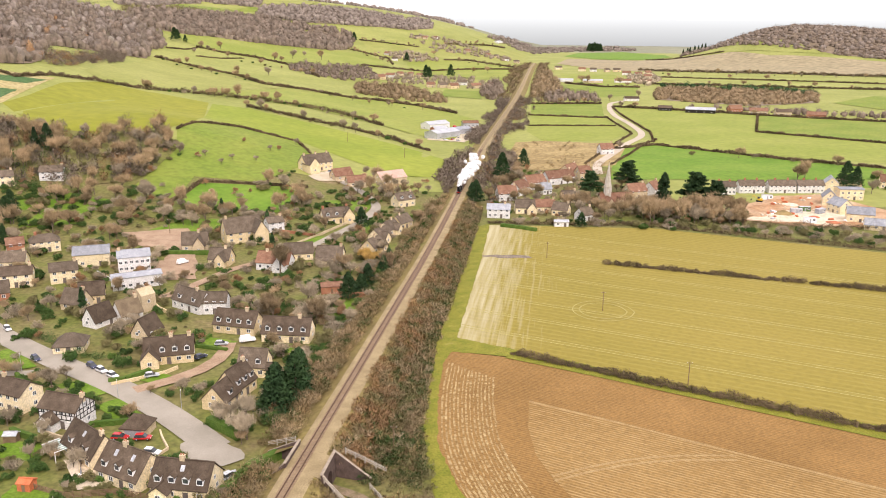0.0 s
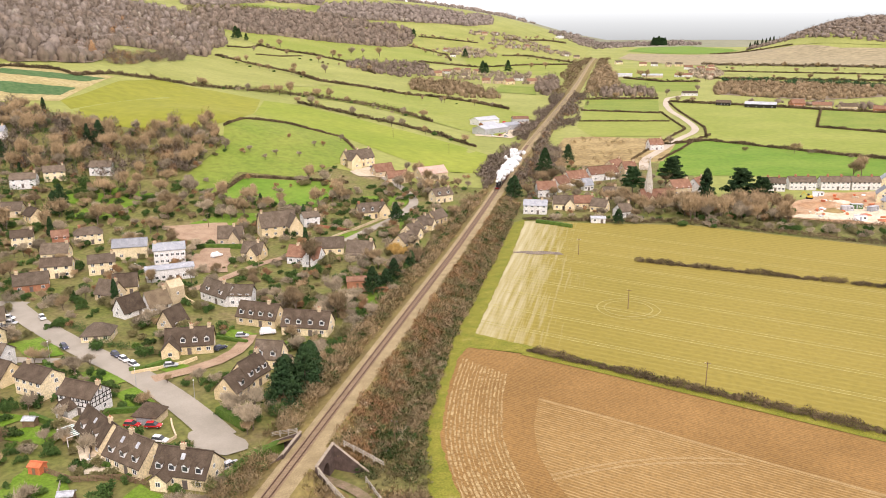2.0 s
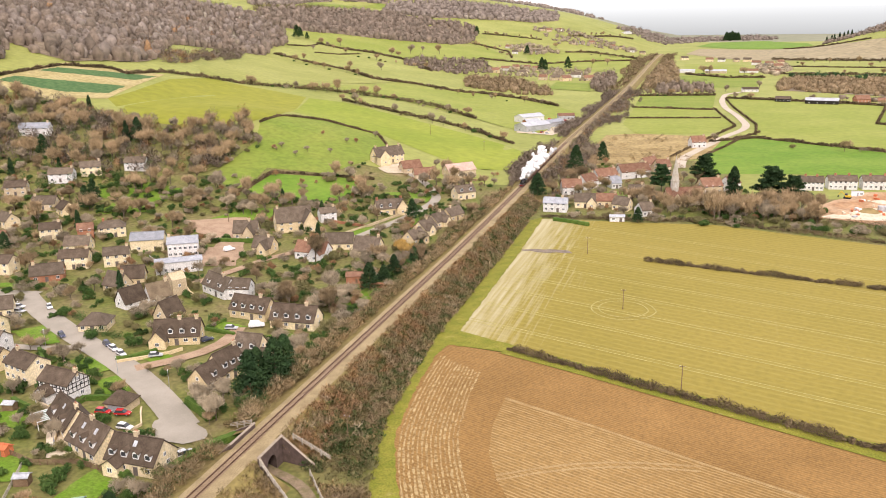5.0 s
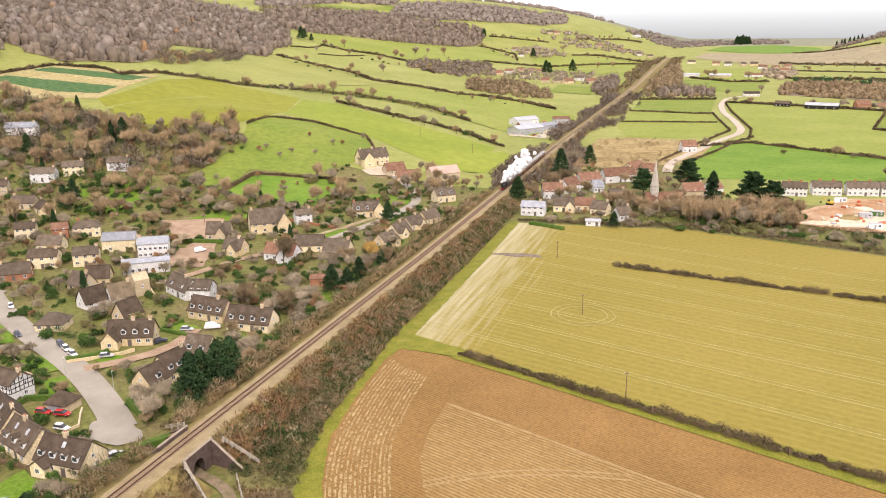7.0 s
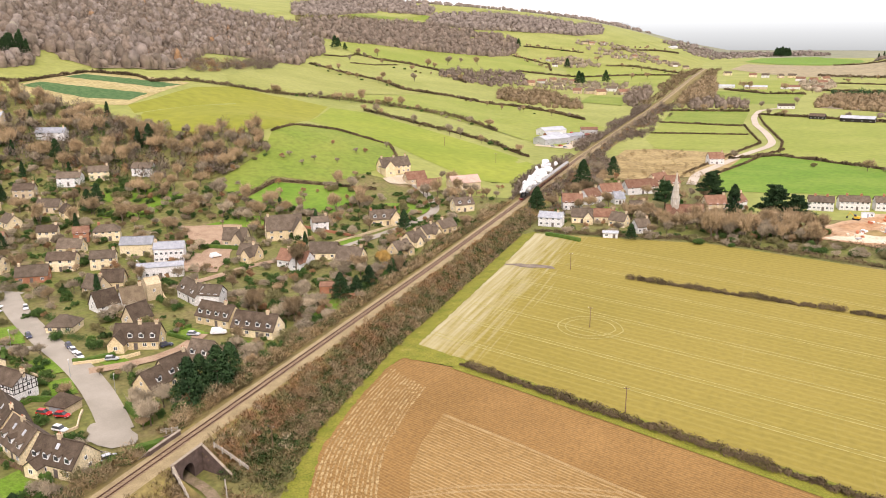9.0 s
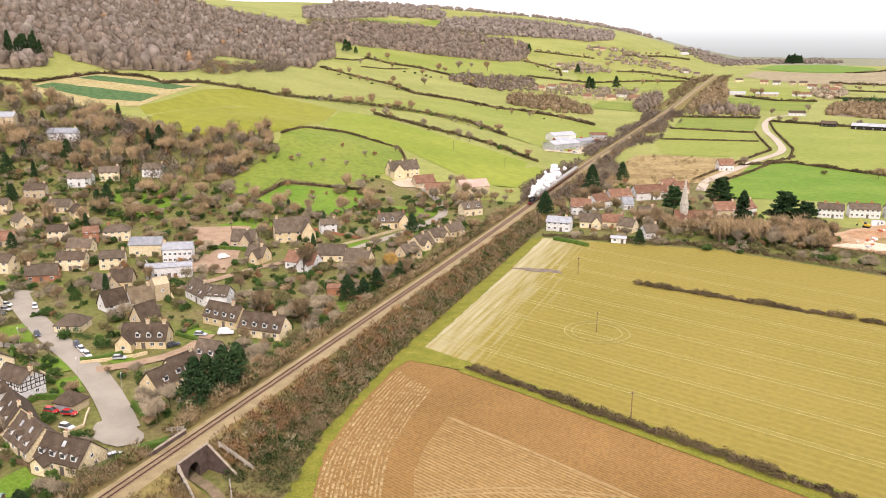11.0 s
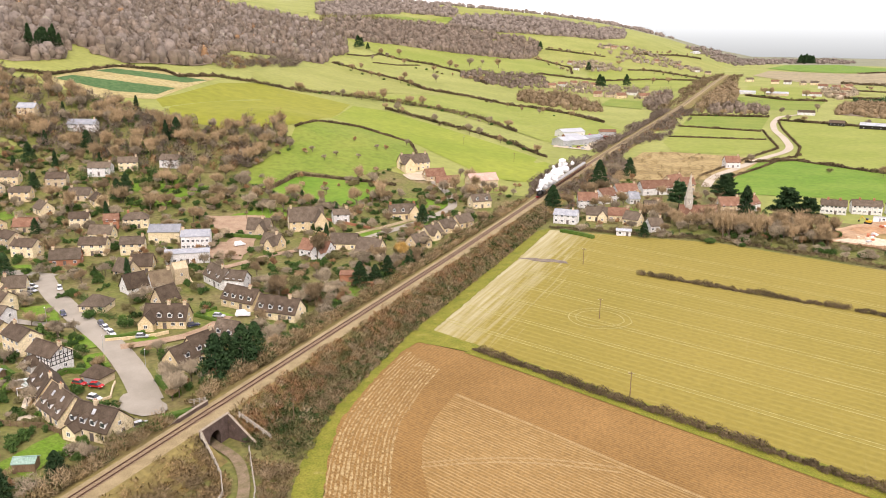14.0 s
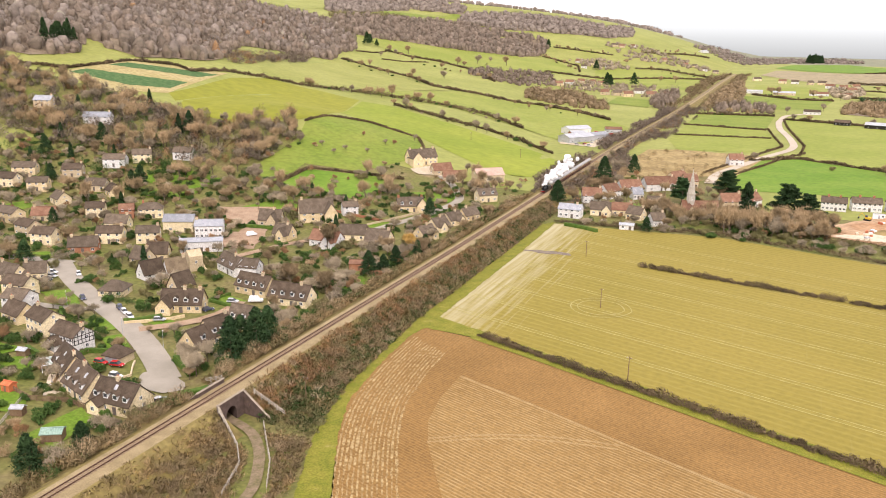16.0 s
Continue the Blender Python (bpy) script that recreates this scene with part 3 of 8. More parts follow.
patch("building_site", [(137, 447), (175, 507), (212, 522), (231, 492), (250, 450), (219, 437), (173, 432)], M_SITE, "orange-brown stripped soil of a building site", lift=0.35, category="yard", wobble=2)
patch("site_stone", [(150, 446), (176, 470), (206, 478), (212, 450), (190, 438)], M_PALESOIL, "pale crushed stone on the site", lift=0.42, category="yard", wobble=2.5)
YARD = [(-111.0, 308.2), (-113.7, 329.8), (-104.3, 335.0), (-95.3, 319.2), (-95.4, 301.2)]
patch("yard", YARD, M_DRIVE, "gravel yard behind the white inn", lift=0.34, category="yard", wobble=1)
EARTH = [(-150.7, 356.6), (-124.2, 369.6), (-107.2, 341.5), (-116.9, 331.0), (-138.3, 344.0)]
patch("yard", EARTH, M_DRIVE, "bare earth plot being built on", lift=0.32, category="yard", wobble=1.5)
patch("lawn", [(-29.5, 300.6), (-21.6, 305.5), (-16.1, 275.9), (-22.9, 274.8)], M_LAWN, "bright garden lawn by the railway", lift=0.34, category="lawn", wobble=0.5)
patch("yard", [(-128, 318), (-98, 322), (-88, 300), (-112, 290)], M_DRIVE, "bare earth building yard", lift=0.3, category="yard", wobble=1.5)
patch("patio", [(-57, 161), (-47, 150), (-42, 152), (-50, 163)], M_PALESOIL, "pale stone patio", lift=0.4, category="paving")
for p in [[(-33, 132), (-33, 149), (-25, 146), (-22, 131)], [(-62, 150), (-50, 148), (-44, 141), (-60, 136)], [(-75, 168), (-62, 168), (-64, 160), (-80, 160)], [(-61, 194), (-51, 186), (-56, 182), (-66, 188)], [(-78, 203), (-66, 197), (-70, 192), (-84, 198)],
          [(-112, 222), (-96, 210), (-104, 205), (-120, 214)], [(-60, 212), (-53, 209), (-56, 203), (-64, 206)], [(-56, 240), (-46, 238), (-48, 231), (-58, 233)], [(-34, 236), (-24, 236), (-24, 231), (-36, 231)], [(-22, 290), (-14, 286), (-16, 262), (-26, 266)],
          [(-62, 372), (-55, 372), (-60, 345), (-66, 350)], [(-44, 405), (-34, 402), (-38, 380), (-46, 382)], [(-130, 384), (-100, 392), (-104, 366), (-140, 362)], [(-205, 400), (-180, 398), (-176, 362), (-200, 350)], [(-100, 172), (-78, 172), (-84, 162), (-104, 164)],
          [(-165, 255), (-150, 258), (-150, 252), (-168, 250)], [(-230, 380), (-200, 392), (-210, 372)], [(34, 480), (56, 484), (60, 470), (36, 462)], [(-76, 440), (-50, 455), (-48, 430), (-70, 420)], [(-250, 320), (-235, 322), (-240, 308), (-256, 310)]]:
    patch("lawn", p, M_LAWN, "mown garden lawn", lift=0.28, category="lawn", wobble=0.5)

# ---- railway ----
M_RAIL = mat("rusty_rail", (0.09, 0.05, 0.03), (0.13, 0.075, 0.045), 2.0, rough=0.6, metal=0.3)
M_SLEEPER = mat("sleeper", (0.23, 0.16, 0.11), (0.29, 0.205, 0.145), 1.0)
M_BANK = mat("bank_grass", (0.16, 0.12, 0.045), (0.23, 0.18, 0.06), 0.09, fine=9, c3=(0.12, 0.13, 0.03))
M_BRICK = mat("engineering_brick", (0.085, 0.06, 0.05), (0.13, 0.09, 0.075), 0.8, fine=10, bump=0.5)
M_COPING = mat("coping_stone", (0.27, 0.22, 0.17), (0.35, 0.29, 0.22), 0.8)
M_WOODRAIL = mat("weathered_fence", (0.34, 0.30, 0.24), (0.45, 0.40, 0.33), 0.9)
BRIDGE_Y0, BRIDGE_Y1 = 154.6, 164.0
SKEW = 0.45


def bank(y0, y1, label):
    """Embankment: flat ballast top and two grassy slopes."""
    g = Geo()
    n0 = max(2, round((y1 - y0) / 10))
    ys = [y0 + (y1 - y0) * j / n0 for j in range(n0 + 1)]
    ys[-1] = y1
    ys = [y for y in ys if y in (y0, y1) or not BRIDGE_Y0 - 5 < y < BRIDGE_Y1 + 12]
    for y in ys:
        x, z = rail_x(y), rail_z(y)
        w = 7.5 + 1.3 * z
        row = [(-w, gz(x - w, y) - 0.3), (-4.4, z - 0.7), (-2.9, z - 0.15), (-2.2, z), (2.6, z), (4.4, z - 0.1), (6.4, z - 0.5), (w, gz(x + w, y) - 0.3)]
        at_bridge = y in (BRIDGE_Y0, BRIDGE_Y1)
        g.v += [(x + a, y - (SKEW * (min(6.5, max(-3.0, a)) - 6.5) if at_bridge else 0), b) for a, b in row]
    n = 8
    for j in range(len(ys) - 1):
        for k in range(n - 1):
            g.f.append((j * n + k, j * n + k + 1, (j + 1) * n + k + 1, (j + 1) * n + k))
            g.i.append(1 if k in (2, 3, 4) else 0)
    tagged(g.part("embankment", [M_BANK, M_BALLAST]), label, "embankment", kind="structure")


bank(-60, BRIDGE_Y0, "grassy railway embankment with a ballast top")
bank(BRIDGE_Y1, 2300, "grassy railway embankment with a ballast top")


def rails():
    for s in (-0.75, 0.75):
        g = Geo()
        ys = [*np.arange(-60, 700, 20.0), *np.arange(700, 2301, 100.0)]
        for a, b in zip(ys, ys[1:]):
            xa, xb, za, zb = rail_x(a) + s, rail_x(b) + s, rail_z(a), rail_z(b)
            w = 0.085
            g.hull8([(xa - w, a, za), (xa + w, a, za), (xb + w, b, zb), (xb - w, b, zb)], [(xa - w, a, za + 0.3), (xa + w, a, za + 0.3), (xb + w, b, zb + 0.3), (xb - w, b, zb + 0.3)])
        tagged(g.part("rail", M_RAIL), "long rusty steel rail on sleepers", "rail", "rails of the track", "structure")
    g = Geo()
    for j in range(900):
        y = 60 + 0.66 * j
        x, z = rail_x(y), rail_z(y)
        g.box(x - 1.3, y - 0.13, z - 0.05, x + 1.3, y + 0.13, z + 0.13)
    tagged(g.part("sleepers", M_SLEEPER), "row of weathered sleepers in the ballast", "sleepers", kind="stuff")


rails()


def arch_wall(g, x0, x1, y0, y1, ztop, cy, r, spring, k=0):
    """A skewed wall across the track's axis with an arched opening, from face x0 to face x1."""
    n = 12
    ring = [(y0, -0.5), (cy - r, -0.5)] + [(cy - r * math.cos(math.pi * j / n), spring + r * math.sin(math.pi * j / n)) for j in range(n + 1)] + [(cy + r, -0.5), (y1, -0.5), (y1, ztop), (y0, ztop)]
    m = len(ring)
    g.add([(x, a - SKEW * (x - 6.5), b) for x in (x0, x1) for a, b in ring], [tuple(range(m)), tuple(range(2 * m - 1, m - 1, -1))] + [(j, m + j, m + (j + 1) % m, (j + 1) % m) for j in range(m)], k)


def bridge():
    root = tagged(new("railway_bridge"), "dark brick arched bridge carrying the railway over a track", "bridge")
    c = 159.2
    g = Geo()
    arch_wall(g, -2.75, 6.25, BRIDGE_Y0, BRIDGE_Y1, 4.5, c, 2.0, 2.2)
    g.part("arch", M_BRICK, root)
    sk = lambda x, y: y - SKEW * (x - 6.5)
    deck = Geo()
    q = [(-2.75, sk(-2.75, BRIDGE_Y0)), (6.25, sk(6.25, BRIDGE_Y0)), (6.25, sk(6.25, BRIDGE_Y1)), (-2.75, sk(-2.75, BRIDGE_Y1))]
    deck.hull8([(*p, 4.51) for p in q], [(*p, 4.97) for p in q])
    deck.part("deck", M_BALLAST, root, "ballasted deck")
    for s, x, top in ((-1, -3.0, 5.9), (1, 6.5, 6.3)):
        w = Geo()
        arch_wall(w, x - 0.23, x + 0.23, BRIDGE_Y0 - 0.6, BRIDGE_Y1 + 0.6, top, c, 2.0, 2.2)
        w.part("parapet", M_BRICK, root)
        t = Geo()
        q = [(x - 0.32, sk(x - 0.32, BRIDGE_Y0 - 0.7)), (x + 0.32, sk(x + 0.32, BRIDGE_Y0 - 0.7)), (x + 0.32, sk(x + 0.32, BRIDGE_Y1 + 0.7)), (x - 0.32, sk(x - 0.32, BRIDGE_Y1 + 0.7))]
        t.hull8([(*p, top) for p in q], [(*p, top + 0.18) for p in q])
        t.part("coping", M_COPING, root, "pale stone coping")
        for y, dx, dy, low in ((BRIDGE_Y1 + 0.4, 8.6, -1.2 if s > 0 else 2.8, 0.9), (BRIDGE_Y0 - 0.4, 5.5, -2.2, 1.0)):
            a, b = Vector((x + s * 0.2, sk(x, y), 0)), Vector((x + s * dx, sk(x, y) + dy, 0))
            o = (b - a).normalized().cross(Vector((0, 0, 1))) * 0.25
            up = lambda v, z: v + Vector((0, 0, z))
            w = Geo()
            w.hull8([up(a - o, -0.5), up(a + o, -0.5), up(b + o, -0.5), up(b - o, -0.5)], [up(a - o, top - 0.1), up(a + o, top - 0.1), up(b + o, low), up(b - o, low)])
            w.part("wing_wall", M_BRICK, root)
            e = Geo()
            e.hull8([up(a - o * 1.2, top - 0.09), up(a + o * 1.2, top - 0.09), up(b + o * 1.2, low + 0.01), up(b - o * 1.2, low + 0.01)], [up(a - o * 1.2, top + 0.05), up(a + o * 1.2, top + 0.05), up(b + o * 1.2, low + 0.15), up(b - o * 1.2, low + 0.15)])
            e.part("coping", M_COPING, root, "pale stone coping")


bridge()


def post_fence(points, label, material=None, rails_at=(0.45, 0.85, 1.2), post=0.12, gap=2.4, category="fence"):
    """Post and rail fence standing on the ground along a line."""
    root = tagged(new("fence"), label, category)
    rail = Geo()
    for a, b in zip(points, points[1:]):
        n = max(1, round(math.hypot(b[0] - a[0], b[1] - a[1]) / gap))
        for j in range(n):
            p = [(a[0] + (b[0] - a[0]) * t, a[1] + (b[1] - a[1]) * t) for t in (j / n, (j + 1) / n)]
            z = [gz(*q) if len(a) < 3 else a[2] + (b[2] - a[2]) * (j + i) / n for i, q in enumerate(p)]
            g = Geo()
            g.box(p[0][0] - post, p[0][1] - post, z[0] - 0.2, p[0][0] + post, p[0][1] + post, z[0] + rails_at[-1] + 0.15)
            g.part("post", material or M_WOODRAIL, root)
            for h in rails_at:
                rail.tube((*p[0], z[0] + h), (*p[1], z[1] + h), 0.08, 0.08, 4)
    rail.part("rail", material or M_WOODRAIL, root)
    return root


post_fence([(7.2, 153.6, 5.0), (11.6, 151.6, 2.2), (17, 147.5, 1.0), (22, 141.5, 0.6), (26, 130, 0.3)], "white-grey railing along the bridge's southern slope")
post_fence([(15.5, 160, 0.4), (20, 154.5, 0.2), (27, 146, 0.2), (33, 136, 0.2)], "weathered railing along the muddy track")
post_fence([(8.5, 166.2, 5.0), (13, 166.0, 3.2), (18, 165.5, 1.2)], "thin railing above the northern wing wall")
post_fence([(-4.2, 169.5, 5.0), (-12, 172.5, 1.6)], "railing on the wing wall beside the hedge")

# ---- train ----
M_BLACK = mat("locomotive_black", (0.012, 0.012, 0.013), (0.02, 0.02, 0.022), 1.0, rough=0.35, spec=0.5)
M_MAROON = mat("carriage_maroon", (0.10, 0.022, 0.018), (0.13, 0.03, 0.022), 0.8, rough=0.4, spec=0.5)
M_CREAM = mat("carriage_cream", (0.55, 0.45, 0.28), (0.62, 0.5, 0.32), 0.8, rough=0.4)
M_CARROOF = mat("carriage_roof", (0.28, 0.27, 0.26), (0.36, 0.35, 0.33), 0.7)
M_REDBEAM = mat("buffer_red", (0.4, 0.03, 0.02), (0.45, 0.04, 0.03), 1.0, rough=0.4)
M_STEAM = mat("steam", (0.95, 0.95, 0.95), (0.98, 0.98, 0.98), 0.3, rough=1.0)


def placed(root, y):
    ang = math.atan2(-(rail_x(y + 4) - rail_x(y - 4)), 8)
    root.matrix_world = Matrix.Translation((rail_x(y), y, rail_z(y) + 0.3)) @ Matrix.Rotation(ang, 4, "Z")


def locomotive(y):
    root = tagged(new("steam_locomotive"), "black steam locomotive with a red buffer beam, in steam", "locomotive")
    g = Geo()
    g.tube((0, -4.6, 2.3), (0, 1.8, 2.3), 0.82, 0.88, 16)
    g.part("boiler", M_BLACK, root)
    g = Geo()
    g.box(-1.25, -5.2, 0.9, 1.25, 3.9, 1.15)
    g.box(-0.55, -4.8, 0.35, 0.55, 3.6, 0.9)
    g.part("frame", M_BLACK, root)
    g = Geo()
    g.cone(0, -4.0, 2.9, 4.0, 0.33, 0.42, 10)
    g.part("chimney", M_BLACK, root)
    g = Geo()
    g.cone(0, -0.8, 3.0, 3.6, 0.45, 0.28, 10)
    g.part("dome", M_BLACK, root)
    g = Geo()
    g.box(-1.3, 1.8, 1.15, 1.3, 3.8, 3.2)
    g.hull8([(-1.45, 1.5, 3.2), (1.45, 1.5, 3.2), (1.45, 4.1, 3.2), (-1.45, 4.1, 3.2)], [(-0.6, 1.5, 3.75), (0.6, 1.5, 3.75), (0.6, 4.1, 3.75), (-0.6, 4.1, 3.75)])
    g.part("cab", M_BLACK, root)
    g = Geo()
    g.box(-1.25, -5.35, 0.7, 1.25, -5.2, 1.2)
    g.part("buffer_beam", M_REDBEAM, root, "red buffer beam")
    for s in (-0.9, 0.9):
        g = Geo()
        g.tube((s, -5.35, 0.95), (s, -5.8, 0.95), 0.14, 0.2, 8)
        g.part("buffer", M_BLACK, root)
    for k in range(4):
        for s in (-0.8, 0.8):
            g = Geo()
            g.tube((s - 0.06, -3.6 + 2.0 * k, 0.72), (s + 0.06, -3.6 + 2.0 * k, 0.72), 0.7, 0.7, 14)
            g.part("wheel", M_BLACK, root)
    g = Geo()
    g.box(-1.3, 4.4, 0.7, 1.3, 9.8, 2.6)
    g.part("tender", M_BLACK, root)
    placed(root, y)


def carriage(y):
    root = tagged(new("carriage"), "maroon and cream railway carriage with a grey roof", "carriage", "carriages of the train")
    g = Geo()
    g.box(-1.35, -9.6, 0.9, 1.35, 9.6, 2.0)
    g.part("lower_body", M_MAROON, root)
    g = Geo()
    g.box(-1.33, -9.6, 2.0, 1.33, 9.6, 3.0)
    g.part("upper_body", M_CREAM, root, "cream upper panels")
    g = Geo()
    n = 8
    pts = [(-1.45 * math.cos(math.pi * j / n), 3.0 + 0.75 * math.sin(math.pi * j / n)) for j in range(n + 1)]
    g.add([(a, -9.7, b) for a, b in pts] + [(a, 9.7, b) for a, b in pts], [(j, j + 1, n + 2 + j, n + 1 + j) for j in range(n)] + [tuple(range(n, -1, -1)), tuple(range(n + 1, 2 * n + 2))])
    g.part("roof", M_CARROOF, root, "grey domed roof")
    for s in (-1.36, 1.36):
        for k in range(7):
            g = Geo()
            g.box(min(s, s * 0.98), -8.6 + 2.7 * k, 2.1, max(s, s * 0.98), -7.2 + 2.7 * k, 2.85)
            g.part("window", M_BLACK, root)
    for e in (-6.6, 6.6):
        g = Geo()
        g.box(-1.1, e - 1.6, 0.05, 1.1, e + 1.6, 0.9)
        g.part("bogie", M_BLACK, root)
    placed(root, y)


TRAIN_Y = 470.0
locomotive(TRAIN_Y)
for k in range(6):
    carriage(TRAIN_Y + 20.5 + 19.9 * k)


def steam():
    bm = bmesh.new()
    rng = random.Random(5)
    for k in range(90):
        t = (k + rng.random()) / 90
        c = Vector((rail_x(TRAIN_Y) + 7 * t + rng.gauss(0, 0.5 + 1.8 * t), TRAIN_Y - 3.5 + 38 * t ** 1.3 + rng.gauss(0, 0.5 + 2 * t), 8.5 + 10.5 * t ** 0.7 + rng.gauss(0, 0.3 + 1.5 * t)))
        r = (0.6 + 2.3 * t ** 0.6) * rng.uniform(0.55, 1.1) * (1 - 0.45 * t)
        made = bmesh.ops.create_icosphere(bm, subdivisions=2, radius=r, matrix=Matrix.Translation(c))["verts"]
        for v in made:
            v.co += (v.co - c) * (0.45 * noise.noise(v.co * 0.9) + 0.25 * noise.noise(v.co * 2.3))
    ob = link("steam_plume", bm, M_STEAM)
    ob.data.polygons.foreach_set("use_smooth", [True] * len(ob.data.polygons))
    nt = M_STEAM.node_tree
    b = nt.nodes["Principled BSDF"]
    b.inputs["Alpha"].default_value = 0.62
    tagged(ob, "billowing white steam drifting from the locomotive's chimney", "steam", kind="stuff")


steam()

# ---- plants ----
M_TWIG = mat("bare_twigs", (0.21, 0.155, 0.085), (0.36, 0.26, 0.15), 0.1, fine=5, random_tint=0.3)
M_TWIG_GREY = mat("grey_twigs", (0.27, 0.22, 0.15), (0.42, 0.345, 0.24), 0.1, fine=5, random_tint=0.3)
M_TWIG_RED = mat("russet_twigs", (0.27, 0.15, 0.075), (0.33, 0.2, 0.10), 0.08, fine=6, random_tint=0.2)
M_TWIG_GOLD = mat("willow_twigs", (0.42, 0.27, 0.08), (0.5, 0.34, 0.12), 0.1, fine=6, random_tint=0.15)
M_BARK = mat("bark", (0.12, 0.09, 0.06), (0.18, 0.14, 0.10), 1.2, bump=0.4)
M_CONIFER = mat("conifer_needles", (0.024, 0.055, 0.02), (0.046, 0.09, 0.03), 0.3, fine=5, random_tint=0.3)
M_EVERGREEN = mat("evergreen_leaves", (0.04, 0.085, 0.02), (0.075, 0.125, 0.03), 0.3, fine=5, random_tint=0.3)
M_LAUREL = mat("bright_leaves", (0.09, 0.17, 0.03), (0.14, 0.22, 0.05), 0.4, fine=5, random_tint=0.2)
M_OLIVE = mat("olive_scrub", (0.175, 0.165, 0.07), (0.25, 0.215, 0.095), 0.1, fine=6, random_tint=0.2)
M_SCRUB = mat("bramble_scrub", (0.19, 0.15, 0.07), (0.39, 0.265, 0.13), 0.13, fine=7, c3=(0.18, 0.2, 0.06), random_tint=0.2, island=True)
M_HEDGE = mat("winter_hedge", (0.125, 0.093, 0.05), (0.21, 0.15, 0.083), 0.05, fine=8, c3=(0.09, 0.1, 0.03), random_tint=0.15, island=True)
M_WOOD = mat("winter_woodland", (0.165, 0.128, 0.095), (0.25, 0.195, 0.148), 0.05, fine=5, c3=(0.28, 0.205, 0.14), random_tint=0.1, island=True)
M_WOODDARK = mat("dark_woodland", (0.14, 0.112, 0.085), (0.2, 0.16, 0.12), 0.05, fine=5, c3=(0.17, 0.175, 0.085), random_tint=0.1, island=True)
# Grey crowns; on the far slopes this grey is haze put into the colour.
M_WOODFAR = mat("grey_hazed_woodland", (0.2, 0.163, 0.132), (0.272, 0.225, 0.185), 0.03, fine=5, c3=(0.37, 0.35, 0.25), random_tint=0.1, island=True)
M_CLIPPED = mat("clipped_hedge", (0.05, 0.10, 0.014), (0.09, 0.145, 0.025), 0.4, fine=9, bump=0.5)


def sprays(centres, radii, heights, per, length, width, seed, up=0.5, shell=0.35):
    """Vertices of slim leaf or twig blades round many clump centres; three to a blade."""
    rng = np.random.default_rng(seed)
    c = np.repeat(np.asarray(centres, float), per, 0)
    r = np.repeat(np.asarray(radii, float), per)
    h = np.repeat(np.asarray(heights, float), per)
    n = len(c)
    d = rng.normal(size=(n, 3))
    d /= np.linalg.norm(d, axis=1)[:, None]
    q = shell + (1 - shell) * rng.random(n) ** 0.6
    p = c + np.stack([d[:, 0] * r * q, d[:, 1] * r * q, h * (0.52 + 0.48 * d[:, 2] * q)], 1)
    way = d * 0.7 + rng.normal(size=(n, 3)) * 0.55
    way[:, 2] += up
    way /= np.linalg.norm(way, axis=1)[:, None]
    side = np.cross(way, rng.normal(size=(n, 3)))
    side /= np.linalg.norm(side, axis=1)[:, None] + 1e-9
    ln = (length * rng.uniform(0.5, 1.3, n))[:, None]
    wd = (width * rng.uniform(0.6, 1.3, n))[:, None]
    return np.stack([p - way * ln * 0.4 - side * wd, p - way * ln * 0.4 + side * wd, p + way * ln * 0.6], 1).reshape(-1, 3)


def crown_sprays(centres, radii, heights, per, length, width, seed, up=0.5, shell=0.35):
    """Blades as above, wound to face out of their clump, and the rounded clump's normals."""
    v = sprays(centres, radii, heights, per, length, width, seed, up, shell).reshape(-1, 3, 3)
    c = np.repeat(np.asarray(centres, float), per, 0)
    r = np.repeat(np.asarray(radii, float), per)[:, None]
    h = np.repeat(np.asarray(heights, float), per)[:, None]
    d = (v.mean(1) - c - np.column_stack([0 * h, 0 * h, 0.3 * h])) / np.concatenate([r, r, 0.6 * h], 1)
    d += np.random.default_rng(seed + 1).normal(0, 0.2, d.shape)
    d[:, 2] += 0.25
    d /= np.linalg.norm(d, axis=1)[:, None] + 1e-9
    face = np.cross(v[:, 1] - v[:, 0], v[:, 2] - v[:, 0])
    back = (face * d).sum(1) < 0
    v[back] = v[back][:, [1, 0, 2]]
    return v.reshape(-1, 3), np.repeat(d, 3, 0)


def blades_mesh(name, verts, material, normals=None):
    me = bpy.data.meshes.new(name)
    n = len(verts) // 3
    me.vertices.add(3 * n)
    me.vertices.foreach_set("co", np.asarray(verts, dtype=np.float32).ravel())
    me.loops.add(3 * n)
    me.loops.foreach_set("vertex_index", np.arange(3 * n, dtype=np.int32))
    me.polygons.add(n)
    me.polygons.foreach_set("loop_start", np.arange(0, 3 * n, 3, dtype=np.int32))
    me.polygons.foreach_set("loop_total", np.full(n, 3, dtype=np.int32))
    me.materials.append(material)
    me.update(calc_edges=True)
    if normals is not None:
        me.normals_split_custom_set(normals.astype(np.float32))
    return me


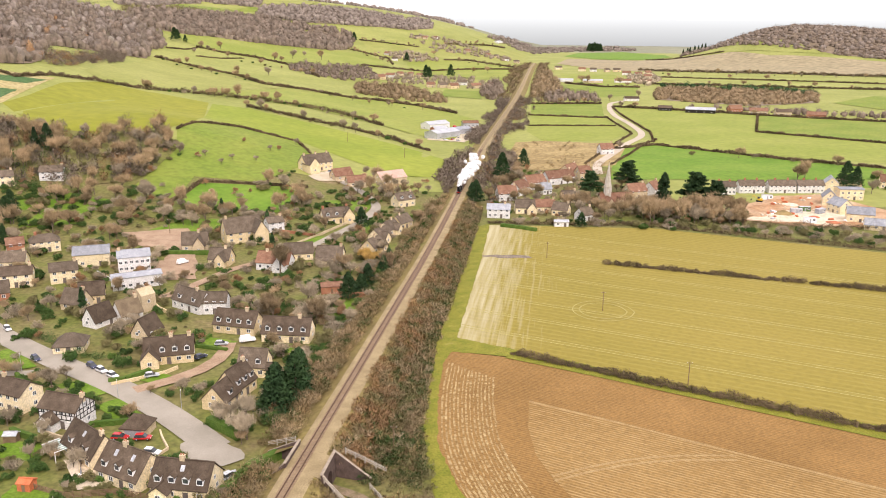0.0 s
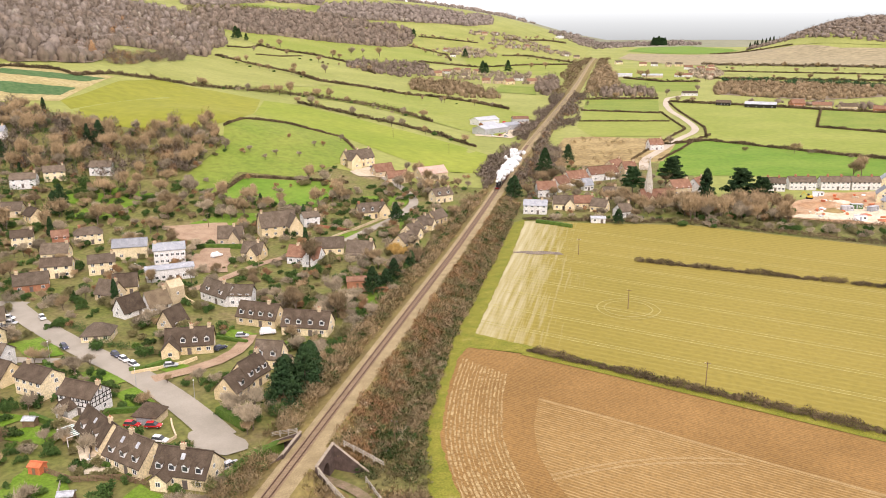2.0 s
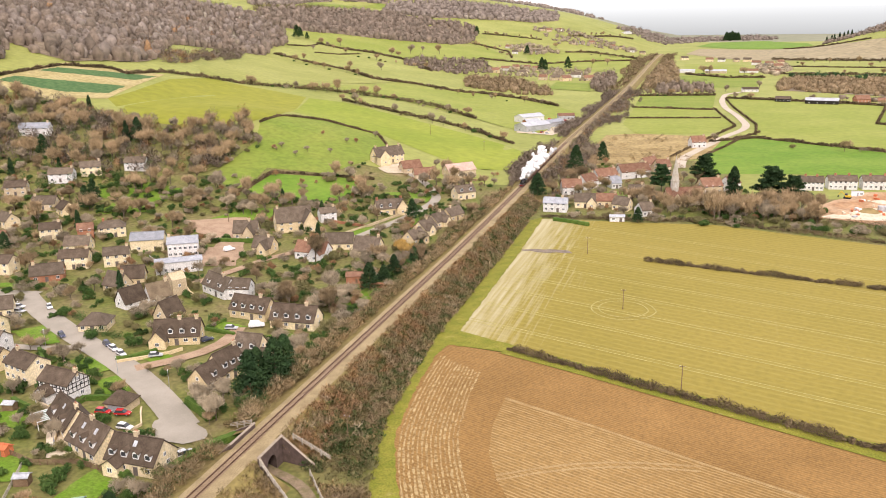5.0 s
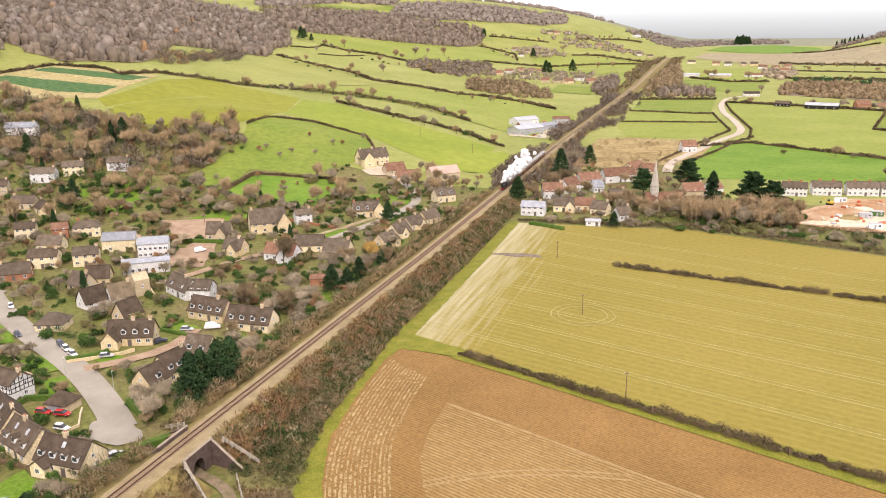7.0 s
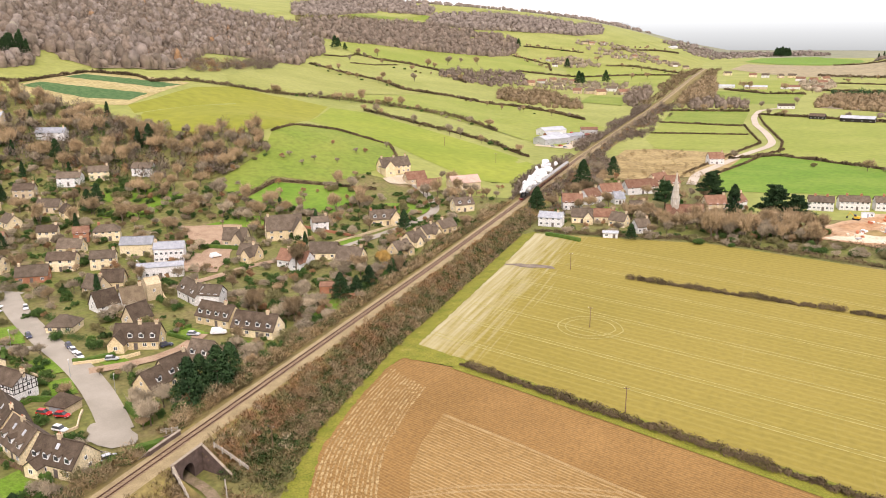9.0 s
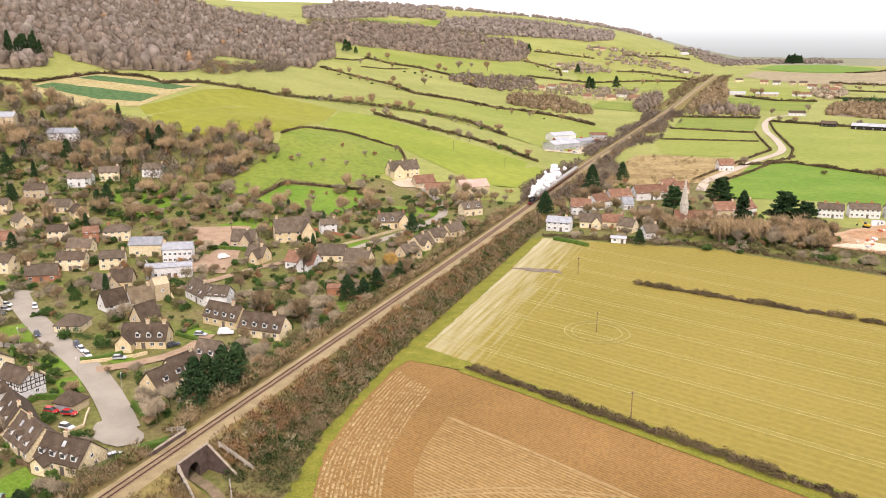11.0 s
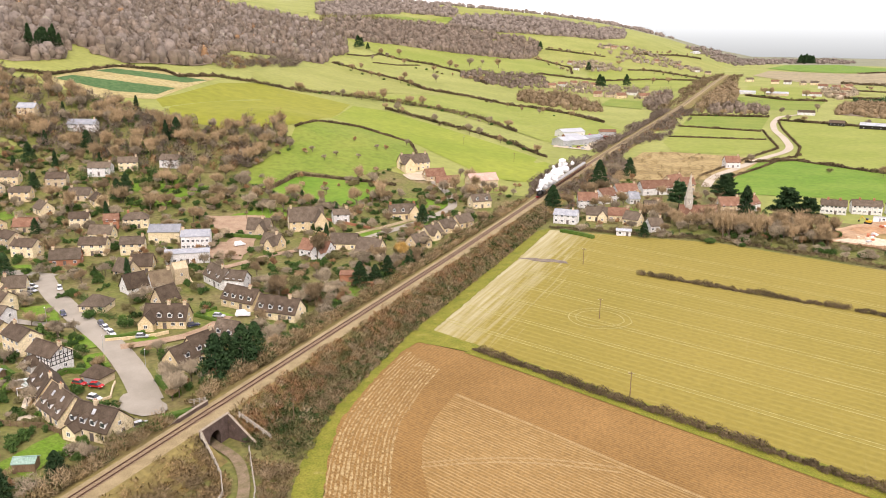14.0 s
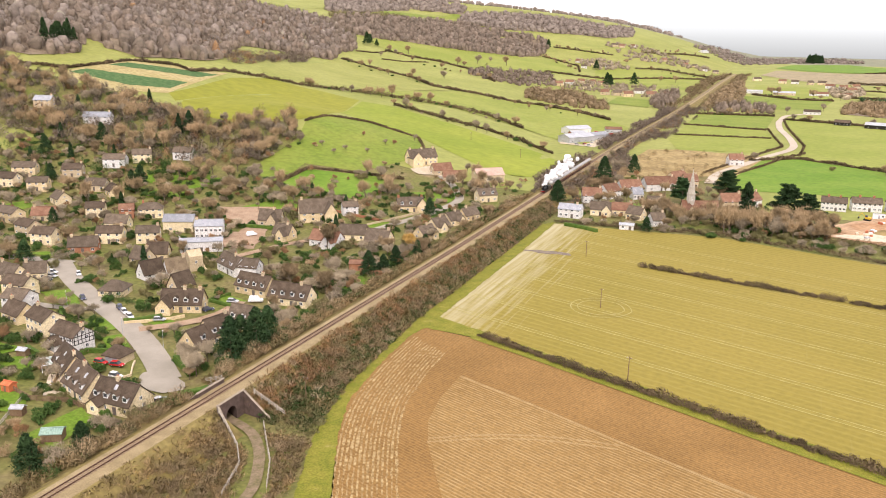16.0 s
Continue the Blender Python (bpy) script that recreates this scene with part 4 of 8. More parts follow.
def bare_tree(seed, height, spread, material, label, twigs=2000):
    """A leafless tree: tapered trunk, forking limbs and a haze of fine twigs."""
    rng = random.Random(seed)
    root = tagged(new("tree"), label, "tree")
    g = Geo()
    tips = []

    def grow(p, d, length, r, level):
        q = p + d * length
        g.tube(p, q, r, r * 0.62, 5 if level < 2 else 3)
        if level >= 3:
            tips.append(q)
            return
        if level == 2:
            tips.append(q)
        for _ in range((6, 4, 3)[level]):
            e = (d + Vector((rng.gauss(0, 0.6), rng.gauss(0, 0.6), rng.uniform(0.0, 0.35))) * spread).normalized()
            grow(p + d * length * rng.uniform(0.65, 1.0), e, length * rng.uniform(0.6, 0.95), r * 0.5, level + 1)

    grow(Vector((0, 0, -0.3)), Vector((rng.gauss(0, 0.04), rng.gauss(0, 0.04), 1)).normalized(), height * 0.25, height * 0.024, 0)
    top = max(t.z for t in tips)
    g.part("trunk", M_BARK, root)
    c = np.array([t[:] for t in tips])
    per = max(3, twigs // len(tips))
    v = sprays(c - [0, 0, height * 0.05], np.full(len(c), height * 0.1), np.full(len(c), height * 0.14), per, height * 0.16, 0.0045 * height + 0.025, seed, up=1.0)
    ob = new("crown", blades_mesh("crown", v, material))
    ob.parent = root
    return root


def conifer(seed, height, radius, material, label, blunt=0.75):
    """A dense evergreen: trunk and drooping tiers of needle sprays."""
    rng = np.random.default_rng(seed)
    root = tagged(new("conifer"), label, "tree")
    g = Geo()
    g.cone(0, 0, -0.3, height * 0.9, height * 0.022, 0.04, 6)
    g.part("trunk", M_BARK, root)
    n = 150
    t = rng.random(n) ** 0.8
    a = rng.random(n) * 2 * math.pi
    rr = radius * (1 - t) ** blunt * (0.55 + 0.45 * rng.random(n))
    c = np.stack([rr * np.cos(a), rr * np.sin(a), height * (0.04 + 0.93 * t)], 1)
    v, face = crown_sprays(c, 0.16 * radius + 0.28 * radius * (1 - t), np.full(n, height * 0.09), 34, height * 0.06, 0.013 * height, seed, up=0.1, shell=0.2)
    ob = new("crown", blades_mesh("crown", v, material, face))
    ob.parent = root
    return root


def cedar(seed, height, radius, material, label):
    """A spreading evergreen with flat tiers on a bare stem."""
    rng = np.random.default_rng(seed)
    root = tagged(new("cedar"), label, "tree")
    g = Geo()
    g.cone(0, 0, -0.3, height * 0.92, height * 0.03, 0.08, 7)
    cs = []
    for k in range(30):
        q = k / 29
        z = height * (0.2 + 0.7 * q)
        a = k * 2.4 + rng.random()
        reach = radius * (0.75 + 0.5 * math.sin(math.pi * min(1.0, q + 0.25))) * (1 - 0.55 * q * q) * rng.uniform(0.55, 0.9)
        e = (reach * math.cos(a), reach * math.sin(a), z + 0.06 * height)
        g.tube((0, 0, z), e, 0.14, 0.05, 4)
        cs += [(e[0] * w, e[1] * w, z + 0.05 * height * w) for w in (0.4, 0.7, 1.0)]
    g.part("trunk", M_BARK, root)
    c = np.array(cs)
    v = sprays(c, np.full(len(c), radius * 0.3), np.full(len(c), height * 0.085), 60, height * 0.07, height * 0.024, seed, up=0.2, shell=0.1)
    ob = new("crown", blades_mesh("crown", v, material))
    ob.parent = root
    return root


def bush(seed, height, radius, material, label, per=420, width=0.15, name="shrub"):
    """A rounded shrub of several stems and many small leaves or twigs."""
    rng = np.random.default_rng(seed)
    root = tagged(new(name), label, "shrub")
    g = Geo()
    for k in range(4):
        a = k * 1.7 + rng.random()
        g.tube((0, 0, -0.2), (radius * 0.5 * math.cos(a), radius * 0.5 * math.sin(a), height * 0.6), 0.07, 0.03, 4)
    g.part("stem", M_BARK, root)
    n = 7
    c = np.stack([rng.normal(0, radius * 0.42, n), rng.normal(0, radius * 0.42, n), rng.uniform(0, height * 0.35, n)], 1)
    v, face = crown_sprays(c, np.full(n, radius * 0.55), np.full(n, height * 0.62), per // n * 2, 0.6, width, seed, up=0.5, shell=0.2)
    ob = new("crown", blades_mesh("crown", v, material, face))
    ob.parent = root
    return root


PROTO = {
    "oak": [bare_tree(11, 13, 1.05, M_TWIG, "tall bare broadleaved tree with a wide crown"), bare_tree(12, 11, 0.95, M_TWIG_GREY, "bare grey-brown winter tree"), bare_tree(13, 14, 0.85, M_TWIG, "tall bare winter tree with upright limbs")],
    "small": [bare_tree(21, 7, 0.9, M_TWIG, "small bare garden tree", 1300), bare_tree(22, 6, 1.1, M_TWIG_RED, "small russet-twigged garden tree", 1300), bare_tree(23, 8, 0.8, M_TWIG_GREY, "slender bare garden tree", 1300)],
    "gold": [bare_tree(31, 9, 1.1, M_TWIG_GOLD, "golden-twigged spreading willow tree", 2600)],
    "conifer": [conifer(41, 14, 5.2, M_CONIFER, "dark green dense conifer"), conifer(42, 12, 2.4, M_CONIFER, "narrow dark green conifer"), conifer(43, 8, 1.6, M_EVERGREEN, "small pointed evergreen garden conifer")],
    "sequoia": [conifer(44, 24, 5.0, M_CONIFER, "very tall dark sequoia by the church", 0.5)],
    "cedar": [cedar(51, 18, 8, M_CONIFER, "spreading dark cedar near the church")],
    "shrub": [bush(61, 2.6, 1.9, M_EVERGREEN, "rounded dark evergreen shrub"), bush(62, 2.2, 1.7, M_OLIVE, "olive-brown rounded garden shrub", width=0.1), bush(63, 3.2, 2.0, M_TWIG, "bare twiggy garden shrub", width=0.07), bush(64, 2.0, 1.5, M_LAUREL, "bright green laurel shrub")],
    "thicket": [bush(65, 4.5, 2.8, M_TWIG_GREY, "tall bare thicket shrub", 900, 0.07), bush(66, 4.2, 2.6, M_OLIVE, "ivy-grown olive thicket shrub", 900, 0.11), bush(67, 4.0, 2.5, M_EVERGREEN, "broad dark evergreen shrub", 700)],
}
PROTO_USED = set()
COUNT = {}
POOL = {}


def plant(kind, x, y, scale=1.0, which=None, rng=random, z=None):
    """Stands one plant of a kind on the ground at x, y."""
    k = rng.randrange(len(PROTO[kind])) if which is None else which
    group = "shrub" if kind in ("shrub", "thicket") else "tree"
    if (kind, k) in PROTO_USED and (y > 520 or COUNT.get(group, 0) > 290):
        pool(kind, k, x, y, scale * rng.uniform(0.85, 1.15), rng.uniform(0, 6.28))
        return None
    COUNT[group] = COUNT.get(group, 0) + 1
    src = PROTO[kind][k]
    m = pose(x, y, (gz(x, y) if z is None else z), 0, 0, rng.uniform(0, 360))
    if (kind, k) not in PROTO_USED:
        PROTO_USED.add((kind, k))
        ob = src
        ob.matrix_basis = m
    else:
        ob = copy_thing(src, m)
    s = scale * rng.uniform(0.85, 1.15)
    ob.scale = (s, s, s * rng.uniform(0.9, 1.12))
    return ob


def pool(kind, k, x, y, s, turn):
    """A distant plant joins the uncountable rest: stems and a thinned crown of broader sprays."""
    c, n = math.cos(turn) * s, math.sin(turn) * s
    for part in PROTO[kind][k].children:
        me = part.data
        co = np.empty(len(me.vertices) * 3, dtype=np.float32)
        me.vertices.foreach_get("co", co)
        co = co.reshape(-1, 3)
        if part.name.split(".")[0] == "crown":
            t = co.reshape(-1, 3, 3)[::2]
            mid = t.mean(1, keepdims=True)
            co = (mid + (t - mid) * 1.3).reshape(-1, 3)
        elif kind in ("oak", "small", "gold"):
            me.calc_loop_triangles()
            co = co[np.array([i for t in me.loop_triangles for i in t.vertices])]
        else:
            continue
        POOL.setdefault(me.materials[0], []).append(np.column_stack([co[:, 0] * c - co[:, 1] * n + x, co[:, 0] * n + co[:, 1] * c + y, co[:, 2] * s * (1.2 if kind == "oak" else 1.0) + gz(x, y)]))


def hedge(points, height, width, label="dark clipped winter hedge", material=None, dens=1.0, blade=(0.5, 0.08), name="hedge"):
    """A field hedge along a line: a dense band of twig sprays with an uneven top, and a few stems."""
    rng = np.random.default_rng(int(abs(points[0][0] * 31 + points[0][1] * 7)) + 3)
    cs = []
    for a, b in zip(points, points[1:]):
        n = max(2, int(math.hypot(b[0] - a[0], b[1] - a[1]) / (width * 0.32)))
        for j in range(n):
            t = (j + rng.random() * 0.8) / n
            cs.append((a[0] + (b[0] - a[0]) * t + rng.normal(0, width * 0.12), a[1] + (b[1] - a[1]) * t + rng.normal(0, width * 0.12)))
    c = np.array(cs)
    z = G(c[:, 0], c[:, 1])
    lump = np.array([noise.noise((a * 0.11, b * 0.11, 3.0)) for a, b in c])
    h = height * np.clip(0.8 + 0.5 * rng.random(len(c)) ** 2 + 0.7 * lump, 0.45, 1.9)
    v, n = crown_sprays(np.column_stack([c, z - 0.1]), width * np.clip(0.55 + 0.35 * lump, 0.3, 0.9), h, int(60 * dens), blade[0], blade[1], 7, up=0.5, shell=0.1)
    me = blades_mesh(name, v, material or M_HEDGE, n)
    return tagged(new(name, me), label, "hedge")


def box_hedge(points, half, height, label="clipped green garden hedge"):
    """A square-cut evergreen hedge with slightly wavy faces."""
    bm = bmesh.new()
    rng = random.Random(int(points[0][0] * 10))
    for a, b in zip(points, points[1:]):
        d = Vector((b[0] - a[0], b[1] - a[1], 0))
        n = max(2, int(d.length / 0.8))
        o = d.normalized().cross(Vector((0, 0, 1))) * half
        rows = []
        for j in range(n + 1):
            p = Vector((*a, 0)) + d * j / n
            p.z = gz(p.x, p.y) - 0.2
            w = lambda: Vector((rng.uniform(-0.1, 0.1), rng.uniform(-0.1, 0.1), rng.uniform(-0.1, 0.1)))
            rows.append([bm.verts.new(q + w()) for q in (p - o, p - o + Vector((0, 0, height * 0.55)), p - o * 0.9 + Vector((0, 0, height)), p + Vector((0, 0, height * 1.03)), p + o * 0.9 + Vector((0, 0, height)), p + o + Vector((0, 0, height * 0.55)), p + o)])
        for r, s in zip(rows, rows[1:]):
            for k in range(6):
                bm.faces.new((r[k], r[k + 1], s[k + 1], s[k]))
        bm.faces.new(rows[0])
        bm.faces.new(rows[-1][::-1])
    bmesh.ops.recalc_face_normals(bm, faces=bm.faces)
    return tagged(link("garden_hedge", bm, M_CLIPPED), label, "hedge")


def crown_cores(name, spots, radii, heights, material, label, seed):
    """The dense inside of many crowns: lumpy domes, one object."""
    rng = np.random.default_rng(seed + 90)
    n = len(spots)
    a = np.arange(8) * math.pi / 4
    unit = np.concatenate([np.column_stack([w * np.cos(a + t), w * np.sin(a + t), np.full(8, z)]) for w, z, t in ((0.75, 0.0, 0.0), (0.95, 0.42, 0.3), (0.62, 0.8, 0.1))] + [[[0.0, 0.0, 0.95]]])
    v = unit[None] * np.stack([radii, radii, heights], 1)[:, None] * rng.uniform(0.78, 1.14, (n, 25, 1)) + np.asarray(spots)[:, None]
    f = [(8 * k + j, 8 * k + (j + 1) % 8, 8 * k + 8 + (j + 1) % 8, 8 * k + 8 + j) for k in (0, 1) for j in range(8)] + [(16 + j, 16 + (j + 1) % 8, 24, 24) for j in range(8)]
    tri = np.array([t for q in f for t in ((q[0], q[1], q[2]), (q[0], q[2], q[3])) if len(set(t)) == 3])
    faces = (tri[None] + 25 * np.arange(n)[:, None, None]).reshape(-1, 3)
    me = bpy.data.meshes.new(name)
    me.from_pydata(v.reshape(-1, 3).tolist(), [], faces.tolist())
    me.polygons.foreach_set("use_smooth", [True] * len(me.polygons))
    me.materials.append(material)
    tagged(new(name, me), label, "scrub", kind="stuff")


def scrub(name, spots, radius, height, per, blade, material, label, seed, core=False):
    """Uncountable growth: one object of many low clumps."""
    rng = np.random.default_rng(seed)
    s = np.asarray(spots, float)
    k = rng.uniform(0.6, 1.4, len(s))
    tall = height * k * rng.uniform(0.7, 1.3, len(s))
    if core:
        crown_cores(name, s, radius * k * 0.7, tall * 0.74, material, label, seed)
    v, n = crown_sprays(s - [0, 0, 0.1], radius * k, tall, per, blade[0], blade[1], seed, up=0.6, shell=0.3)
    return tagged(new(name, blades_mesh(name, v, material, n)), label, "scrub", kind="stuff")


def inside(poly, x, y):
    hit = False
    for (ax, ay), (bx, by) in zip(poly, poly[1:] + poly[:1]):
        if (ay > y) != (by > y) and x < (bx - ax) * (y - ay) / (by - ay) + ax:
            hit = not hit
    return hit


def scatter(poly, n, rng):
    out = []
    xs, ys = [p[0] for p in poly], [p[1] for p in poly]
    while len(out) < n:
        x, y = rng.uniform(min(xs), max(xs)), rng.uniform(min(ys), max(ys))
        if inside(poly, x, y):
            out.append((x, y))
    return out

# ---- buildings ----
def tiled(name, c1, c2, pitch=0.32):
    """Roof covering: courses that follow the height, mottled and weathered."""
    m = mat(name, c1, c2, 0.5, fine=7, bump=0.3, c3=tuple(min(1, v * 1.35) for v in c2), random_tint=0.18)
    nt = m.node_tree
    geo = nt.nodes.new("ShaderNodeNewGeometry")
    wave = nt.nodes.new("ShaderNodeTexWave")
    wave.bands_direction = "Z"
    wave.wave_profile = "SAW"
    wave.inputs["Scale"].default_value = 0.314 / pitch
    wave.inputs["Distortion"].default_value = 0.4
    nt.links.new(geo.outputs["Position"], wave.inputs["Vector"])
    bp = nt.nodes.new("ShaderNodeBump")
    bp.inputs["Strength"].default_value, bp.inputs["Distance"].default_value = 0.7, 0.08
    nt.links.new(wave.outputs["Fac"], bp.inputs["Height"])
    nt.links.new(bp.outputs[0], nt.nodes["Principled BSDF"].inputs["Normal"])
    return m


M_STONE = mat("honey_stone", (0.60, 0.47, 0.27), (0.70, 0.57, 0.36), 0.35, fine=9, bump=0.3, random_tint=0.1)
M_STONE2 = mat("grey_stone", (0.48, 0.38, 0.24), (0.58, 0.47, 0.32), 0.35, fine=9, bump=0.3, random_tint=0.1)
M_SPIRE = mat("weathered_limestone", (0.40, 0.36, 0.29), (0.5, 0.46, 0.385), 0.5, fine=7, bump=0.3)
M_WHITE = mat("white_render", (0.62, 0.605, 0.58), (0.69, 0.675, 0.65), 0.3, fine=8)
M_CREAMW = mat("cream_render", (0.70, 0.58, 0.36), (0.78, 0.66, 0.45), 0.3, fine=8, random_tint=0.08)
M_REDBRICK = mat("red_brick", (0.33, 0.14, 0.08), (0.40, 0.19, 0.11), 0.6, fine=9, bump=0.3)
M_TILE = tiled("brown_stone_tiles", (0.075, 0.053, 0.036), (0.115, 0.085, 0.06))
M_TILE2 = tiled("grey_brown_tiles", (0.11, 0.083, 0.058), (0.155, 0.12, 0.088))
M_TILERED = tiled("red_brown_tiles", (0.19, 0.095, 0.06), (0.25, 0.14, 0.09))
M_SLATE = tiled("pale_slate", (0.25, 0.26, 0.28), (0.33, 0.34, 0.36))
M_THATCH = mat("thatch", (0.15, 0.11, 0.07), (0.21, 0.16, 0.10), 0.5, fine=9, bump=0.4)
M_FRAMEW = mat("white_frame", (0.78, 0.78, 0.77), (0.82, 0.82, 0.81), 1.0, rough=0.5)
M_GLASS = mat("window_glass", (0.035, 0.04, 0.045), (0.06, 0.065, 0.07), 0.5, rough=0.12, spec=0.6)
M_TIMBER = mat("black_timber", (0.02, 0.017, 0.015), (0.035, 0.03, 0.025), 1.0)
M_DOOR = mat("painted_door", (0.12, 0.10, 0.09), (0.16, 0.13, 0.11), 1.0, rough=0.5)
M_GREYDOOR = mat("garage_door", (0.30, 0.31, 0.33), (0.35, 0.36, 0.38), 1.0, rough=0.5)
M_METAL = mat("sheet_metal", (0.42, 0.43, 0.45), (0.52, 0.53, 0.55), 0.2, rough=0.4, metal=0.4)
M_PINKROOF = mat("pale_clay_roof", (0.45, 0.30, 0.24), (0.52, 0.37, 0.30), 0.3, bump=0.3)

WIN = {}


def window(parent, w, h, m):
    """A white casement with a mullion; the pane is its own piece."""
    if (w, h) not in WIN:
        g = Geo()
        t = 0.09
        xs, zs = [-w / 2, -w / 2 + t, -t / 2, t / 2, w / 2 - t, w / 2], [0, t, h - t, h]
        g.v = [(a, d, b) for d in (-0.06, 0.02) for b in zs for a in xs]
        at = lambda d, k, i: d * 24 + k * 6 + i
        solid = {(k, i) for k in range(3) for i in range(5)} - {(1, 1), (1, 3)}
        for k, i in solid:
            g.f.append((at(0, k, i), at(0, k, i + 1), at(0, k + 1, i + 1), at(0, k + 1, i)))
            for dk, di, a, b in ((-1, 0, (k, i), (k, i + 1)), (1, 0, (k + 1, i + 1), (k + 1, i)), (0, -1, (k + 1, i), (k, i)), (0, 1, (k, i + 1), (k + 1, i + 1))):
                if (k + dk, i + di) not in solid:
                    g.f.append((at(0, *b), at(0, *a), at(1, *a), at(1, *b)))
        g.i = [0] * len(g.f)
        p = Geo()
        p.box(-w / 2 + t, -0.025, t, w / 2 - t, 0.01, h - t)
        WIN[(w, h)] = (g.mesh("window", M_FRAMEW), p.mesh("pane", M_GLASS))
    a = new("window", WIN[(w, h)][0])
    a.parent = parent
    a.matrix_local = m
    b = new("pane", WIN[(w, h)][1])
    b.parent = a
    return a


def gabled(root, L, W, eave, ridge, wall, roof, x0=0.0, y0=0.0, turn=0.0, hip=0.0, over=0.35, names=("wall", "roof"), base=-0.8):
    """Walls and roof of one block, ridge along its own x; turned and shifted within the house."""
    a, b = L / 2, W / 2
    g = Geo()
    t = hip
    g.add([(-a, -b, base), (a, -b, base), (a, b, base), (-a, b, base), (-a, -b, eave), (a, -b, eave), (a, b, eave), (-a, b, eave), (-a + t, 0, ridge - 0.06), (a - t, 0, ridge - 0.06)],
          [(0, 1, 5, 4), (2, 3, 7, 6), (1, 2, 6, 9, 5) if not hip else (1, 2, 6, 5), (3, 0, 4, 8, 7) if not hip else (3, 0, 4, 7)])
    w = g.part(names[0], wall, root)
    r = Geo()
    s = (ridge - eave) / b
    th = 0.2
    e, o = eave - over * s, over
    for k in (-1, 1):
        lo = [(-a - o, k * (b + o), e), (a + o, k * (b + o), e), (a + o - t, 0, ridge), (-a - o + t, 0, ridge)]
        if k > 0:
            lo = lo[::-1]
        r.hull8(lo, [(x, y, z + th) for x, y, z in lo])
    if hip:
        for k in (-1, 1):
            lo = [(k * (a + o), -b - o, e), (k * (a + o), b + o, e), (k * (a + o - t), 0.01, ridge), (k * (a + o - t), -0.01, ridge)]
            if k < 0:
                lo = lo[::-1]
            r.hull8(lo, [(x, y, z + th) for x, y, z in lo])
    else:
        r.box(-a - o, -0.16, ridge + 0.1, a + o, 0.16, ridge + 0.3)
    q = r.part(names[1], roof, root)
    m = pose(x0, y0, 0, 0, 0, turn)
    w.matrix_local, q.matrix_local = m, m
    return w, q


def chimney(root, x, y, top, base, m=None, w=0.55):
    g = Geo()
    g.box(x - w, y - w * 0.7, base, x + w, y + w * 0.7, top)
    g.box(x - w - 0.08, y - w * 0.7 - 0.08, top, x + w + 0.08, y + w * 0.7 + 0.08, top + 0.18)
    c = g.part("chimney", m or M_STONE2, root)
    for s in (-0.5, 0.5):
        p = Geo()
        p.cone(x + s * w, y, top + 0.18, top + 0.65, 0.14, 0.11, 7)
        p.part("chimney_pot", M_REDBRICK, c)


def dormer(root, x, W, eave, ridge, frac=0.5, w=1.5, side=-1, cheek=None, roof=None):
    """A small gabled dormer on the slope, with a white front and its own pane."""
    b = W / 2
    y = side * b * (1 - 0.12)
    z = eave + (ridge - eave) * 0.12 + 0.2
    top = z + 1.35
    back = side * b * max(0.05, 1 - (top - eave) / (ridge - eave))
    g = Geo()
    g.add([(x - w / 2, y, z), (x + w / 2, y, z), (x + w / 2, y, top), (x, y, top + 0.6), (x - w / 2, y, top), (x - w / 2, back, top), (x + w / 2, back, top), (x, back * 0.55, top + 0.6)],
          [(0, 1, 2, 3, 4), (0, 4, 5), (1, 6, 2), (4, 3, 7, 5), (3, 2, 6, 7)])
    d = g.part("dormer", cheek or M_FRAMEW, root, "white-fronted dormer")
    r = Geo()
    k = side * 0.25
    for s in (-1, 1):
        lo = [(x + s * (w / 2 + 0.2), y + k, top - 0.12), (x, y + k, top + 0.66), (x, back * 0.5, top + 0.66), (x + s * (w / 2 + 0.2), back, top - 0.12)]
        r.hull8(lo, [(p, q, v + 0.14) for p, q, v in lo])
    r.part("dormer_roof", roof or M_TILE, d)
    p = Geo()
    p.box(x - w / 2 + 0.16, min(y + side * 0.04, y), z + 0.25, x + w / 2 - 0.16, max(y + side * 0.04, y), top - 0.08)
    p.part("pane", M_GLASS, d)


def rooflight(root, x, W, eave, ridge, frac=0.55, side=-1):
    b = W / 2
    s = (ridge - eave) / b
    y0, y1 = side * b * (1 - frac), side * b * (1 - frac - 0.22)
    z0, z1 = eave + (b - abs(y0)) * s + 0.2, eave + (b - abs(y1)) * s + 0.2
    g = Geo()
    lo = [(x - 0.45, y0, z0), (x + 0.45, y0, z0), (x + 0.45, y1, z1), (x - 0.45, y1, z1)]
    if side > 0:
        lo = lo[::-1]
    g.hull8(lo, [(a, c, d + 0.12) for a, c, d in lo])
    g.part("rooflight", M_METAL, root, "pale rooflight")


